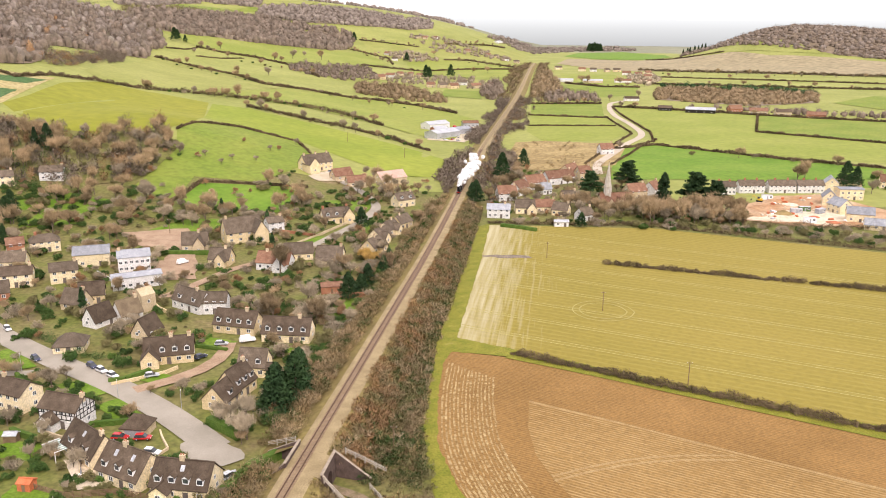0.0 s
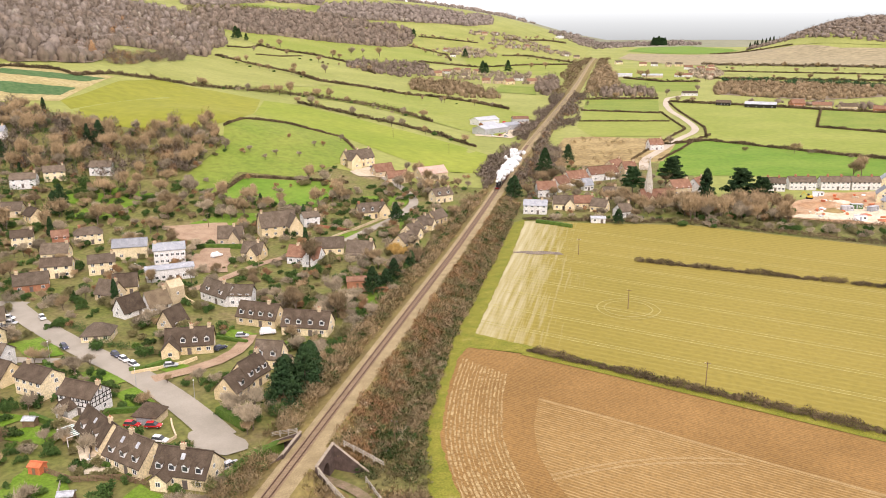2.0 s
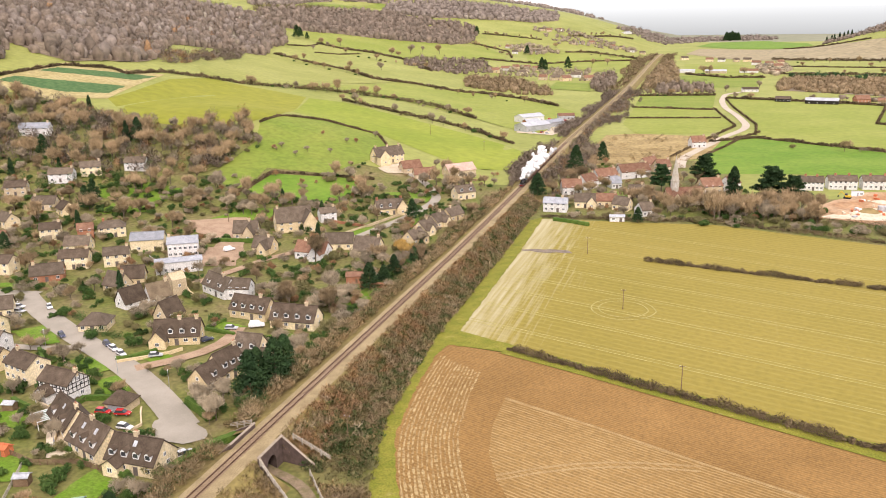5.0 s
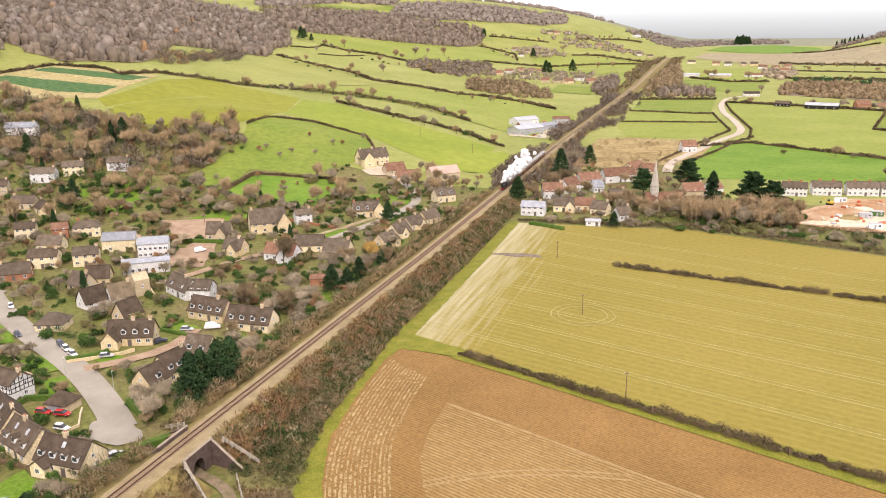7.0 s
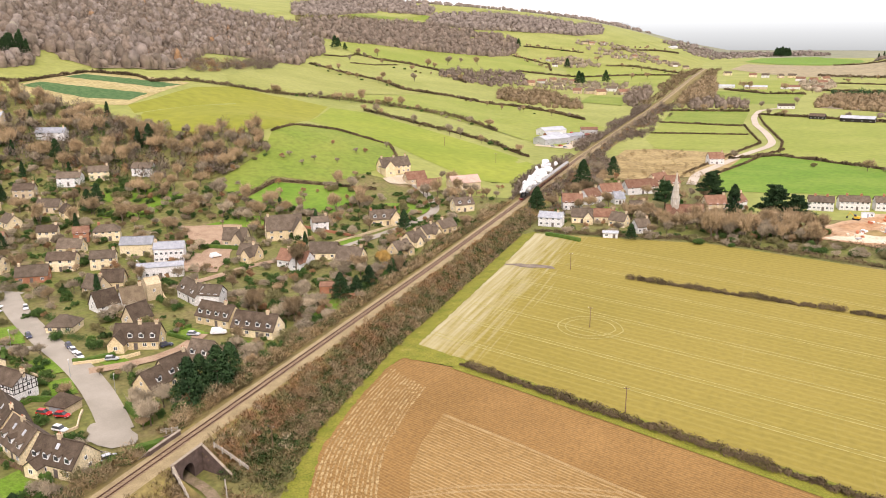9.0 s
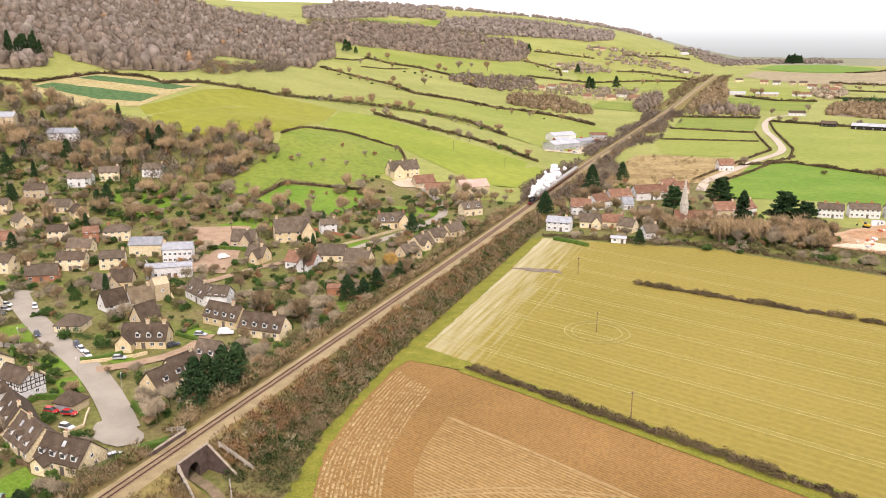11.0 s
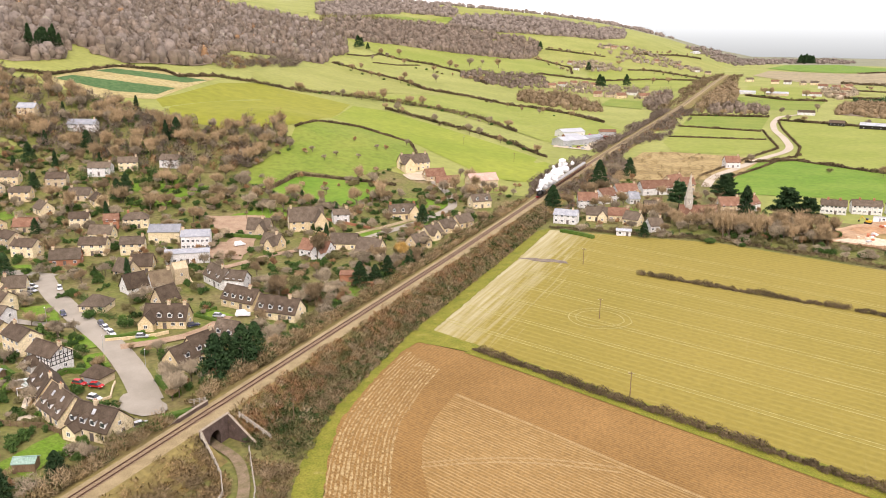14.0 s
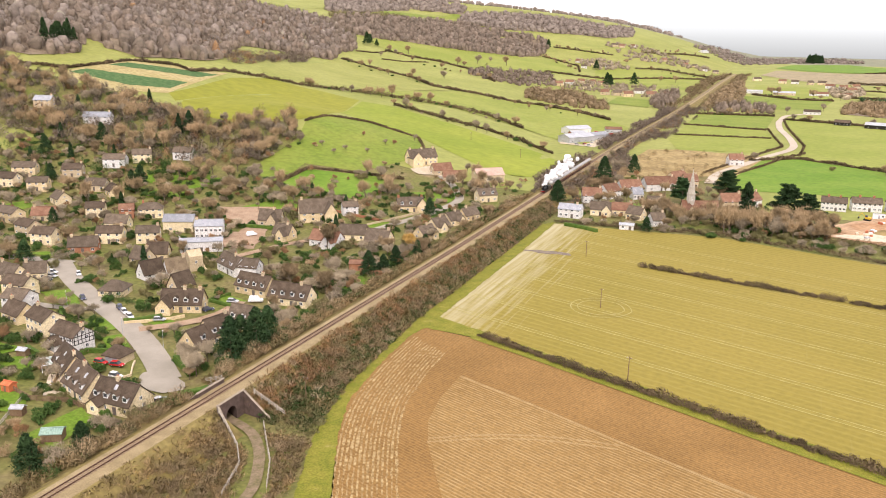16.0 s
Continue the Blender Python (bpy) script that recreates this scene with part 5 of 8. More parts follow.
def house(x, y, L, ang, W=7.5, eave=3.0, ridge=7.0, wall=None, roof=None, label="honey-stone house with a brown tiled roof", dormers=0, stacks=(0.85,), rows=1, wins=3, hip=0.0, lights=0, door=True, wing=None, category="house", stack_mat=None, back=True):
    """A house: its ridge lies along ang (degrees from east); windows on the sunny side and the gables."""
    wall, roof = wall or M_STONE, roof or M_TILE
    root = tagged(new("house"), label, category)
    gabled(root, L, W, eave, ridge, wall, roof, hip=hip)
    b = W / 2
    for r in range(rows):
        z = 0.95 + 2.6 * r
        for k in range(wins):
            px = -L / 2 + L * (k + 0.5) / wins
            if door and r == 0 and k == wins // 2:
                g = Geo()
                g.box(px - 0.5, -b - 0.05, -0.1, px + 0.5, -b + 0.02, 2.05)
                g.box(px - 0.62, -b - 0.03, -0.1, px - 0.5, -b + 0.02, 2.17).box(px + 0.5, -b - 0.03, -0.1, px + 0.62, -b + 0.02, 2.17)
                g.part("door", M_DOOR, root)
                continue
            window(root, 1.3 if rows < 3 else 1.0, 1.15, pose(px, -b - 0.004, z))
            if back and k % 2 == 0:
                window(root, 1.3, 1.15, pose(px, b + 0.004, z, 0, 0, 180))
        for s in (1, -1):
            window(root, 1.1, 1.15, pose(s * (L / 2 + 0.004), 0.9, z, 0, 0, 90 * s))
    if not hip and ridge - eave > 2.5:
        for s in (1, -1):
            window(root, 0.9, 1.0, pose(s * (L / 2 + 0.004), 0.0, eave + 0.3, 0, 0, 90 * s))
    for k in range(dormers):
        dormer(root, -L / 2 + L * (k + 0.5) / dormers, W, eave, ridge, roof=roof)
    for k in range(lights):
        rooflight(root, -L / 2 + L * (k + 0.7) / (lights + 0.4), W, eave, ridge)
    for s in stacks:
        chimney(root, s * L / 2 * 0.94, 0.0, ridge + 1.0, ridge - 1.2, stack_mat)
    if wing:
        wl, ww, we, wr, wx, wy, wt = wing
        gabled(root, wl, ww, we, wr, wall, roof, wx, wy, wt, names=("wing_wall", "wing_roof"))
        c, s = math.cos(radians(wt)), math.sin(radians(wt))
        for e in (1, -1):
            window(root, 1.2, 1.15, pose(wx + e * c * (wl / 2 + 0.004), wy + e * s * (wl / 2 + 0.004), 0.95, 0, 0, wt + 90 * e))
    root.matrix_world = pose(x, y, gz(x, y) + 0.15, 0, 0, ang)
    return root


# foreground close
house(-23.6, 154, 12.8, -1, 8.6, 3.0, 7.2, M_CREAMW, M_TILE, "cream house with four small dormers and a brown tiled roof", dormers=4, wins=4, stacks=(-0.1,), lights=1, wing=(3.5, 4.0, 2.5, 4.0, -3.6, -4.6, 90))
house(-38, 157.1, 12.5, -20, 9.0, 2.8, 7.4, M_CREAMW, M_TILE, "cream house with glazed dormers and rooflights", dormers=3, lights=2, wins=4, stacks=(-0.2,))
house(-52, 164.5, 13.5, -32, 7.6, 2.9, 7.4, M_CREAMW, M_TILE, "cream house with a tiled roof beside a glazed lean-to", dormers=2, lights=1, wins=4, stacks=(0.9,))
house(-67.3, 179.3, 11.0, -8, 7.2, 5.0, 7.6, M_WHITE, M_TILE, "black and white half-timbered house", rows=2, wins=4, stacks=(0.98,), wing=(4.0, 4.2, 2.6, 4.6, -1.5, -4.6, 90))
house(-85.8, 185.9, 11.0, -15, 7.4, 5.0, 7.6, M_CREAMW, M_TILE, "two-storey cream house with a brown roof", rows=2, wins=4, stacks=(-0.7,))
house(-32.9, 194.6, 7.6, 82, 7.0, 2.8, 6.6, M_STONE, M_TILE, "honey-stone cottage gable with a tiled roof", dormers=1, wins=2, stacks=())
house(-32.0, 202.5, 9.0, 78, 7.4, 3.2, 7.8, M_STONE, M_TILE, "honey-stone house with three white dormers", dormers=3, wins=3, stacks=(0.9,))
house(-60.5, 221.5, 14.0, 22, 7.6, 2.9, 7.2, M_STONE, M_TILE, "honey-stone house with four white dormers", dormers=4, wins=5, stacks=(0.1, 0.9), wing=(5.5, 5.0, 2.7, 5.6, -5.2, -4.2, 90))
house(-31.6, 216.1, 8.0, 1, 7.0, 3.2, 7.4, M_CREAMW, M_TILE2, "cream house with two white dormers", dormers=2, wins=3, stacks=(), wing=(4.0, 3.4, 2.4, 3.8, 5.0, -1.5, 0))
house(-49.3, 248, 14.5, -6, 7.6, 2.9, 7.0, M_STONE, M_TILE, "honey-stone row house with four dormers", dormers=4, wins=4, stacks=(0.5,))
house(-30.7, 243.4, 15.5, 2, 7.8, 2.9, 7.2, M_CREAMW, M_TILE, "cream row house with four dormers beside the railway", dormers=4, wins=4, stacks=(0.55,))
house(-94.3, 224.3, 9.0, 20, 8.5, 2.4, 5.2, M_CREAMW, M_TILE2, "low cream bungalow with a hipped roof", hip=3.6, stacks=(), wins=3)
house(-77, 239.3, 8.0, 80, 6.4, 1.6, 6.4, M_STONE2, M_TILE, "steep-roofed stone cottage with a white gable", wins=2, stacks=())
# the white inn and its neighbours
house(-118.1, 307.9, 12.5, 30, 7.5, 6.2, 8.4, M_WHITE, M_SLATE, "large white-rendered building with a pale slate roof", rows=2, wins=6, stacks=(-0.95,))
house(-106, 287, 18.0, 36, 6.0, 4.6, 5.6, M_WHITE, M_SLATE, "lower white-rendered range with a flat slate roof", rows=1, wins=7, stacks=())
house(-139.4, 312.4, 14, 27, 8.5, 5.2, 7.8, M_CREAMW, M_SLATE, "cream barn-like building under a pale metal roof", wins=2, stacks=())
house(-73.4, 266.1, 15, -27, 6.8, 3.2, 7.2, M_WHITE, M_TILE2, "long white cottage with black beams and a grey-brown roof", wins=4, dormers=2, stacks=(0.4,))
house(-64.0, 264.5, 8.0, 10, 6.5, 4.2, 7.0, M_WHITE, M_TILE2, "white cottage with black window trim", rows=2, wins=3, stacks=())
house(-114.3, 260, 8.5, -9, 6.6, 2.6, 7.0, M_STONE2, M_TILE2, "stone house with steep gables", wins=2, stacks=(0.8,))
house(-113, 268, 8.5, 27, 6.6, 3.2, 7.2, M_STONE, M_TILE, "stone house with a steep tiled roof", wins=2, stacks=())
house(-97.8, 246.3, 8.5, 70, 6.4, 2.2, 6.8, M_WHITE, M_TILE, "white gabled cottage with a dark roof", wins=2, stacks=())
house(-91.5, 253.2, 8.0, 60, 6.4, 2.2, 6.8, M_WHITE, M_THATCH, "white gabled cottage with a dark roof", wins=2, stacks=(0.9,))
# west of the street
for x, y, L, a, w, r, rows, name in [
        (-151.9, 281.1, 11.5, 27, M_CREAMW, M_TILE, 2, "two-storey cream house with a brown roof"),
        (-137.5, 289.1, 10, 34, M_CREAMW, M_TILE2, 2, "two-storey cream house with a grey-brown roof"),
        (-169.8, 303.9, 11, 20, M_CREAMW, M_TILE2, 1, "low cream house with a pale tiled roof"),
        (-195.9, 315.8, 9, 35, M_CREAMW, M_TILE, 2, "cream house with a gabled front"),
        (-230.3, 350.7, 12, 20, M_STONE2, M_TILE2, 1, "long grey-stone house with a tiled roof"),
        (-214.9, 347.9, 10, -30, M_STONE, M_TILE, 1, "stone house with two gables"),
        (-258.6, 336.5, 11, 30, M_STONE, M_TILE2, 2, "large honey-stone house among trees"),
        (-231, 325.8, 10, -20, M_CREAMW, M_TILE2, 1, "cream gabled house among bare trees"),
        (-226.6, 290.7, 14, -9, M_STONE, M_TILE2, 2, "long honey-stone house with chimneys"),
        (-214.1, 300, 11, 30, M_STONE2, M_TILERED, 1, "stone outbuilding with a red-brown roof"),
        (-196, 274.8, 11, -9, M_STONE2, M_TILE, 2, "grey-stone house with a steep gable"),
        (-176.2, 267, 11, 10, M_CREAMW, M_TILE, 2, "two-storey cream house with a porch"),
        (-150.5, 264, 12, 35, M_REDBRICK, M_TILE2, 1, "long low outbuilding with a grey-brown roof"),
        (-142.7, 220.7, 11, -5, M_CREAMW, M_TILE2, 1, "cream bungalow beside parked cars"),
        (-136.0, 226.4, 8, 38, M_CREAMW, M_TILE2, 1, "cream bungalow wing with tiled roof"),
        (-123.7, 208.8, 10, 5, M_CREAMW, M_TILE, 2, "cream house with a tall chimney"),
        (-110.4, 197.4, 9, 6, M_WHITE, M_TILE2, 2, "white-rendered house with a grey-brown roof"),
        (-102, 190, 10, -12, M_STONE, M_TILE, 1, "low stone house with a brown roof")]:
    house(x, y, L, a, 7.4, 2.9 if rows == 1 else 4.9, 6.4 if rows == 1 else 7.4, w, r, name, rows=rows, wins=3, stacks=(0.9,) if (int(x) % 2) else (-0.85,))
house(-170.3, 326.8, 12, 38, 8, 4.6, 7.2, M_CREAMW, M_TILE2, "hipped house of cream walls and red brick", hip=3.0, rows=2, wins=4, stacks=(-0.6,), stack_mat=M_REDBRICK)
house(-180.5, 321, 7, 38, 7, 4.4, 6.8, M_REDBRICK, M_TILERED, "red-brick house end with tiled roof", rows=2, wins=2, stacks=())
# middle of the village
house(-91.6, 358.4, 17, 40, 9, 5.0, 11.0, M_STONE, M_TILE2, "large stone hall with steep gables", rows=2, wins=4, stacks=(-0.9,), wing=(9, 6.5, 5.0, 10.0, 6.5, -5.0, 90))
house(-106, 340, 11, 18, 7.5, 3.4, 8.0, M_STONE2, M_TILE2, "stone house with paired gables", wins=3, stacks=(0.3,), wing=(6, 5.0, 3.2, 7.2, 2.0, -4.5, 90))
house(-86.1, 321.5, 9, 0, 7, 2.8, 6.8, M_STONE, M_TILE2, "honey-stone cottage with a gabled front", wins=2, stacks=(0.5,), wing=(5, 4.5, 2.8, 6.0, 1.5, -4.0, 90))
house(-61.5, 318.9, 14, -2, 7.6, 3.2, 7.0, M_WHITE, M_TILERED, "white house with a red-brown roof and gables", wins=4, stacks=(-0.5,), wing=(5, 5, 3.2, 6.6, 3.6, -4.2, 90))
house(-56.7, 335.1, 12, 20, 7.4, 3.0, 6.8, M_CREAMW, M_TILE2, "cream house with a grey-brown roof", wins=3, stacks=())
house(-41.4, 331.5, 11, 4, 7.8, 3.2, 7.0, M_CREAMW, M_TILE2, "cream house with a white sunroom", wins=4, stacks=(0.9,), wing=(9.5, 3.0, 2.3, 3.0, 0, -5.2, 0))
house(-82.6, 377.3, 8, 41, 6.5, 4.6, 6.8, M_WHITE, M_TILE2, "white two-storey cottage with tiled roof", rows=2, wins=2)
house(-27.4, 351.4, 9.0, 70, 7, 2.8, 6.2, M_STONE, M_TILE2, "cream semi-detached bungalow with gabled front", wins=3, stacks=(0.2,), wing=(4, 4.5, 2.6, 5.2, 1.5, -3.6, 90))
house(-28.3, 369.4, 9.5, 70, 7, 3.0, 6.4, M_CREAMW, M_TILE2, "cream semi-detached house with gabled front", wins=3, stacks=(0.2,), wing=(4, 4.5, 2.6, 5.2, -1.5, -3.6, 90))
house(-26.9, 384.1, 10, 72, 7, 3.0, 6.4, M_CREAMW, M_TILE2, "cream semi-detached house with gabled front", wins=3, stacks=(0.4,), wing=(4, 4.5, 2.6, 5.2, 1.5, -3.6, 90))
house(-23.5, 397.9, 10, 66, 7, 3.0, 6.4, M_STONE, M_TILE2, "stone semi-detached house near the railway", wins=3, stacks=(-0.4,))
house(-58.6, 400.8, 14, 34, 7.8, 3.4, 7.4, M_STONE, M_TILE2, "old stone house with tall dormers", wins=4, dormers=3, stacks=(0.95, -0.95), stack_mat=M_REDBRICK, wing=(6, 6, 3.4, 7.6, 6, -2.5, 90))
house(-32.2, 448.1, 11.5, 46, 7.6, 4.0, 7.4, M_CREAMW, M_TILE2, "cream house with stacked dormers", rows=1, wins=3, dormers=2, stacks=(0.9,))
# manor on the hill
house(-100, 506, 20, 50, 9, 5.0, 10.0, M_STONE, M_TILE2, "large stone manor house with gables and chimneys", rows=2, wins=6, stacks=(0.9, -0.9, 0.0), wing=(9, 7, 5.0, 9.0, -6.5, -5.0, 90))
house(-80, 494, 13, 48, 7, 3.0, 7.0, M_STONE2, M_TILERED, "stone barn of the manor", wins=2, stacks=())
house(-51.4, 504.6, 19, 45, 10, 4.2, 8.0, M_STONE2, M_PINKROOF, "barn under repair with a pale pink roof", wins=4, stacks=())
house(-68, 484, 12, 30, 7, 3.0, 6.4, M_STONE2, M_TILERED, "low stone farm building", wins=2, stacks=())
# east of the railway
house(23, 429.7, 12, 2, 8, 4.6, 6.8, M_WHITE, M_SLATE, "white two-storey house by the crop field", rows=2, wins=4, stacks=(0.6,))
house(36.2, 443, 10.5, 10, 8, 3.2, 6.8, M_CREAMW, M_TILE2, "cream bungalow with a tiled gable", wins=3, stacks=(), wing=(5, 5, 3.0, 6.2, 3.2, -4.2, 90))
for x, y, L, a, w, r, n in [(30.5, 492, 12, 62, M_WHITE, M_TILERED, "white gabled house with a red-brown roof"), (38.5, 512, 14, 40, M_WHITE, M_TILERED, "white house with a red-brown roof"), (53.5, 532, 21, 38, M_WHITE, M_TILERED, "long white house with a red-brown roof"),
                              (24, 474, 11, 20, M_WHITE, M_TILERED, "white hipped house near the railway"), (61, 559, 14, 62, M_STONE2, M_TILERED, "brick gabled house among gardens"), (70, 552, 9, 30, M_STONE2, M_TILERED, "brick outhouse with a red-brown roof"),
                              (99, 494, 12, 30, M_STONE2, M_TILERED, "half-timbered house beside the church"), (110, 503, 10, 60, M_WHITE, M_TILERED, "white gabled house beside cedars"), (235, 545, 12, 10, M_STONE, M_TILE2, "stone farmhouse beyond the site"), (262, 552, 11, -12, M_CREAMW, M_TILERED, "cream house beyond the site"), (90.3, 666.7, 11, 24, M_WHITE, M_TILERED, "white cottage beside the lane")]:
    house(x, y, L, a, 8.4, 4.4, 8.4, w, r, n, rows=2, wins=3, stacks=(0.9,))
for x, y, L, a, w, r, n in [(47, 447, 10.5, 10, M_CREAMW, M_TILERED, "cream cottage with a red-brown roof"), (56, 440, 8.5, -17, M_CREAMW, M_TILE2, "cream cottage beside the field"), (68, 430, 7.5, 40, M_WHITE, M_TILE2, "small white outhouse with tiled roof"),
                              (60, 474, 8, 15, M_CREAMW, M_TILE2, "small cream house in gardens"), (46, 497, 6, 30, M_WHITE, M_SLATE, "white garage in a garden")]:
    house(x, y, L, a, 7.2, 3.2, 6.6, w, r, n, wins=3, stacks=(0.9,))
house(56, 413.5, 7.0, 8, 4.2, 2.5, 3.1, M_WHITE, M_METAL, "small flat-roofed white hut on the field's edge", wins=2, stacks=(), category="hut")
for x, y, L, a in [(154, 515.8, 13, 0), (170.9, 522.5, 15.5, 8), (189.7, 526, 16.5, 8), (207.1, 529, 16.5, 10)]:
    house(x, y, L, a, 7.4, 4.8, 7.4, M_WHITE, M_TILE2, "white-rendered terrace with a brown tiled roof", rows=2, wins=6, stacks=(0.5, -0.5), stack_mat=M_REDBRICK)
for x, y, L, a, w, r, n in [(-248, 384, 13, 25, M_WHITE, M_TILE2, "white house above the village"), (-240, 398, 11, 40, M_CREAMW, M_TILE2, "cream house among bare trees"), (-221, 414, 12, 20, M_WHITE, M_TILE2, "white gabled house in the trees"), (-285, 351, 13, 30, M_STONE, M_TILE2, "stone house on the slope"), (-347, 424, 12, 20, M_STONE2, M_SLATE, "pale-roofed house on the hillside"),
                            (-306, 430, 18, 25, M_WHITE, M_SLATE, "large white house with a pale roof"), (-280, 335, 12, 10, M_CREAMW, M_TILE, "cream house at the village edge"), (-258, 361, 11, 30, M_STONE2, M_TILE, "stone house below the wood")]:
    house(x, y, L, a, 8, 4.6, 7.4, w, r, n, rows=2, wins=3, stacks=(0.9,))
# far farms
for x, y, L, a, W, e, r, w, ro, n in [(-52, 742, 30, 55, 16, 5, 7.5, M_METAL, M_METAL, "long pale metal farm shed"), (-40, 770, 22, 55, 12, 4.5, 6.5, M_METAL, M_SLATE, "open farm shed with a pale roof"), (-68, 805, 26, 50, 14, 5, 7.5, M_WHITE, M_METAL, "white farm shed with a pale roof"), (-36, 828, 16, 20, 9, 4, 6, M_METAL, M_TILERED, "farm store with a rusty roof"), (-60, 775, 14, 40, 9, 4, 6, M_REDBRICK, M_METAL, "small brick farm store with metal roof"),
                                     (219, 1020, 34, -12, 12, 4, 6.5, M_TIMBER, M_METAL, "long dark barn with a pale roof"), (180, 1040, 16, -12, 9, 3.5, 6, M_TIMBER, M_TILE, "dark timber barn with a tiled roof"), (262, 1040, 16, 20, 9, 4, 8, M_REDBRICK, M_TILERED, "red brick farmhouse with tiled roof"), (285, 1020, 20, -10, 9, 4, 7, M_STONE2, M_TILERED, "farm building with a red-brown roof"), (310, 1010, 18, 10, 9, 4, 7, M_STONE2, M_TILE, "stone farm building with a brown roof"),
                                     (340, 985, 20, -15, 10, 4, 7, M_REDBRICK, M_TILERED, "brick farm building with red-brown roof"), (150, 1170, 20, 10, 8, 3.5, 6, M_WHITE, M_TILE, "white roadside house with a brown roof"), (60, 1560, 30, 5, 10, 4, 6, M_WHITE, M_METAL, "pale works building with metal roof"), (110, 1545, 36, 0, 12, 4, 6.5, M_STONE2, M_METAL, "long low works building with metal roof"), (165, 1560, 30, 5, 10, 4, 7, M_WHITE, M_TILERED, "white house with a red-brown roof"), (205, 1550, 22, 0, 9, 4, 7, M_CREAMW, M_TILERED, "cream house with a red-brown roof"),
                                     (520, 1010, 26, 0, 12, 4, 7, M_METAL, M_METAL, "pale metal barn in a meadow")]:
    house(x, y, L, a, W, e, r, w, ro, n, wins=4, stacks=(), category="farm building", door=False)
rngv = random.Random(77)
for x, y in [(-270, 1480), (-265, 1545), (-260, 1610), (-245, 1640), (-222, 1620), (-220, 1490), (-160, 1365), (-140, 1362), (-120, 1347), (-115, 1430), (-85, 1360), (-60, 1372), (-385, 2095), (-350, 2075), (-318, 2030), (-298, 2042), (-350, 2005), (-345, 2425), (-320, 2465), (-365, 2420), (-250, 2255), (-228, 2282), (-208, 2320), (-150, 2320), (-128, 2338), (-100, 2290), (-70, 2297), (100, 1950), (125, 1942), (155, 1932), (178, 1940), (190, 1815), (212, 1785), (222, 1700), (236, 1835), (45, 2020)]:
    house(x, y, rngv.uniform(12, 19), rngv.uniform(-20, 50), 8, 4.8, 8.6, rngv.choice([M_STONE2, M_STONE, M_CREAMW, M_WHITE]), rngv.choice([M_TILE2, M_TILERED, M_TILERED, M_TILE2]), "far hamlet house with a tiled roof", wins=2, rows=2, stacks=(0.9,), back=False)
house(-172, 2960, 60, 78, 16, 5, 8, M_WHITE, M_METAL, "long white far farm shed", wins=4, stacks=(), category="farm building", door=False)

# ---- church, garage and yard buildings ----
def church():
    root = tagged(new("church"), "stone church with a tall pale spire and red-brown roof", "church")
    gabled(root, 19, 8, 4.0, 8.6, M_STONE2, M_TILERED, -3.5, 0, 0)
    gabled(root, 7, 5.5, 3.6, 7.4, M_STONE2, M_TILERED, -9.6, -5.4, 90, names=("porch_wall", "porch_roof"))
    gabled(root, 6, 5.0, 3.4, 6.8, M_STONE2, M_TILERED, -3.2, -5.0, 90, names=("transept_wall", "transept_roof"))
    g = Geo()
    g.cone(-8.4, 0, -0.5, 12.2, 2.35, 2.2, 8)
    g.cone(-8.4, 0, 12.2, 12.7, 2.45, 2.45, 8)
    t = g.part("tower", M_SPIRE, root)
    for k in range(4):
        window(t, 0.7, 2.2, pose(-8.4 + 2.12 * math.sin(k * 1.5708), -2.12 * math.cos(k * 1.5708), 9.2, 0, 0, 90 * k))
    s = Geo()
    s.cone(-8.4, 0, 12.7, 25.8, 2.1, 0.07, 8)
    s.part("spire", M_SPIRE, root, "tall pale stone spire")
    for k in range(3):
        window(root, 0.9, 2.2, pose(0.4 + 2.2 * k, -4.004, 1.2))
    for x, y in ((-9.6, -8.904), (-3.2, -8.004)):
        window(root, 1.3, 2.2, pose(x, y, 1.4))
    c = Geo()
    c.box(-8.45, -0.05, 25.7, -8.35, 0.05, 26.5)
    c.box(-8.7, -0.05, 26.1, -8.1, 0.05, 26.2)
    c.part("cross", M_TIMBER, root)
    root.matrix_world = pose(89.0, 463.5, gz(87, 463), 0, 0, 20)


church()


def garage(x, y, ang):
    root = tagged(new("garage"), "stone double garage with a hipped roof and grey door", "garage")
    gabled(root, 6.2, 6.0, 2.4, 4.8, M_STONE2, M_TILE, hip=2.6)
    g = Geo()
    g.box(-2.1, -3.05, 0, 2.1, -2.99, 2.1)
    for k in range(1, 5):
        g.box(-2.1, -3.07, 0.42 * k - 0.02, 2.1, -3.05, 0.42 * k + 0.02)
    g.part("garage_door", M_GREYDOOR, root, "grey panelled door")
    root.matrix_world = pose(x, y, 0.15, 0, 0, ang)


garage(-47.1, 177, 2)


def timbering():
    """Black beams on the half-timbered house's upper storey."""
    root = [o for o in bpy.data.objects if o.get("label") == "black and white half-timbered house"][0]
    for s in range(9):
        x = -5.4 + 1.35 * s
        g = Geo()
        g.box(x - 0.11, -3.66, 2.5, x + 0.11, -3.6, 5.0)
        g.part("beam", M_TIMBER, root)
    for s in range(6):
        y = -3.2 + 1.28 * s
        g = Geo()
        g.box(5.5, y - 0.11, 2.5, 5.56, y + 0.11, 5.0 + 2.3 * (1 - abs(y) / 3.6))
        g.part("beam", M_TIMBER, root)
    for z in (2.45, 3.7, 4.85):
        g = Geo()
        g.box(-5.5, -3.67, z, 5.5, -3.6, z + 0.2)
        g.box(5.5, -3.6, z, 5.57, 3.6, z + 0.2)
        g.part("beam", M_TIMBER, root)


timbering()


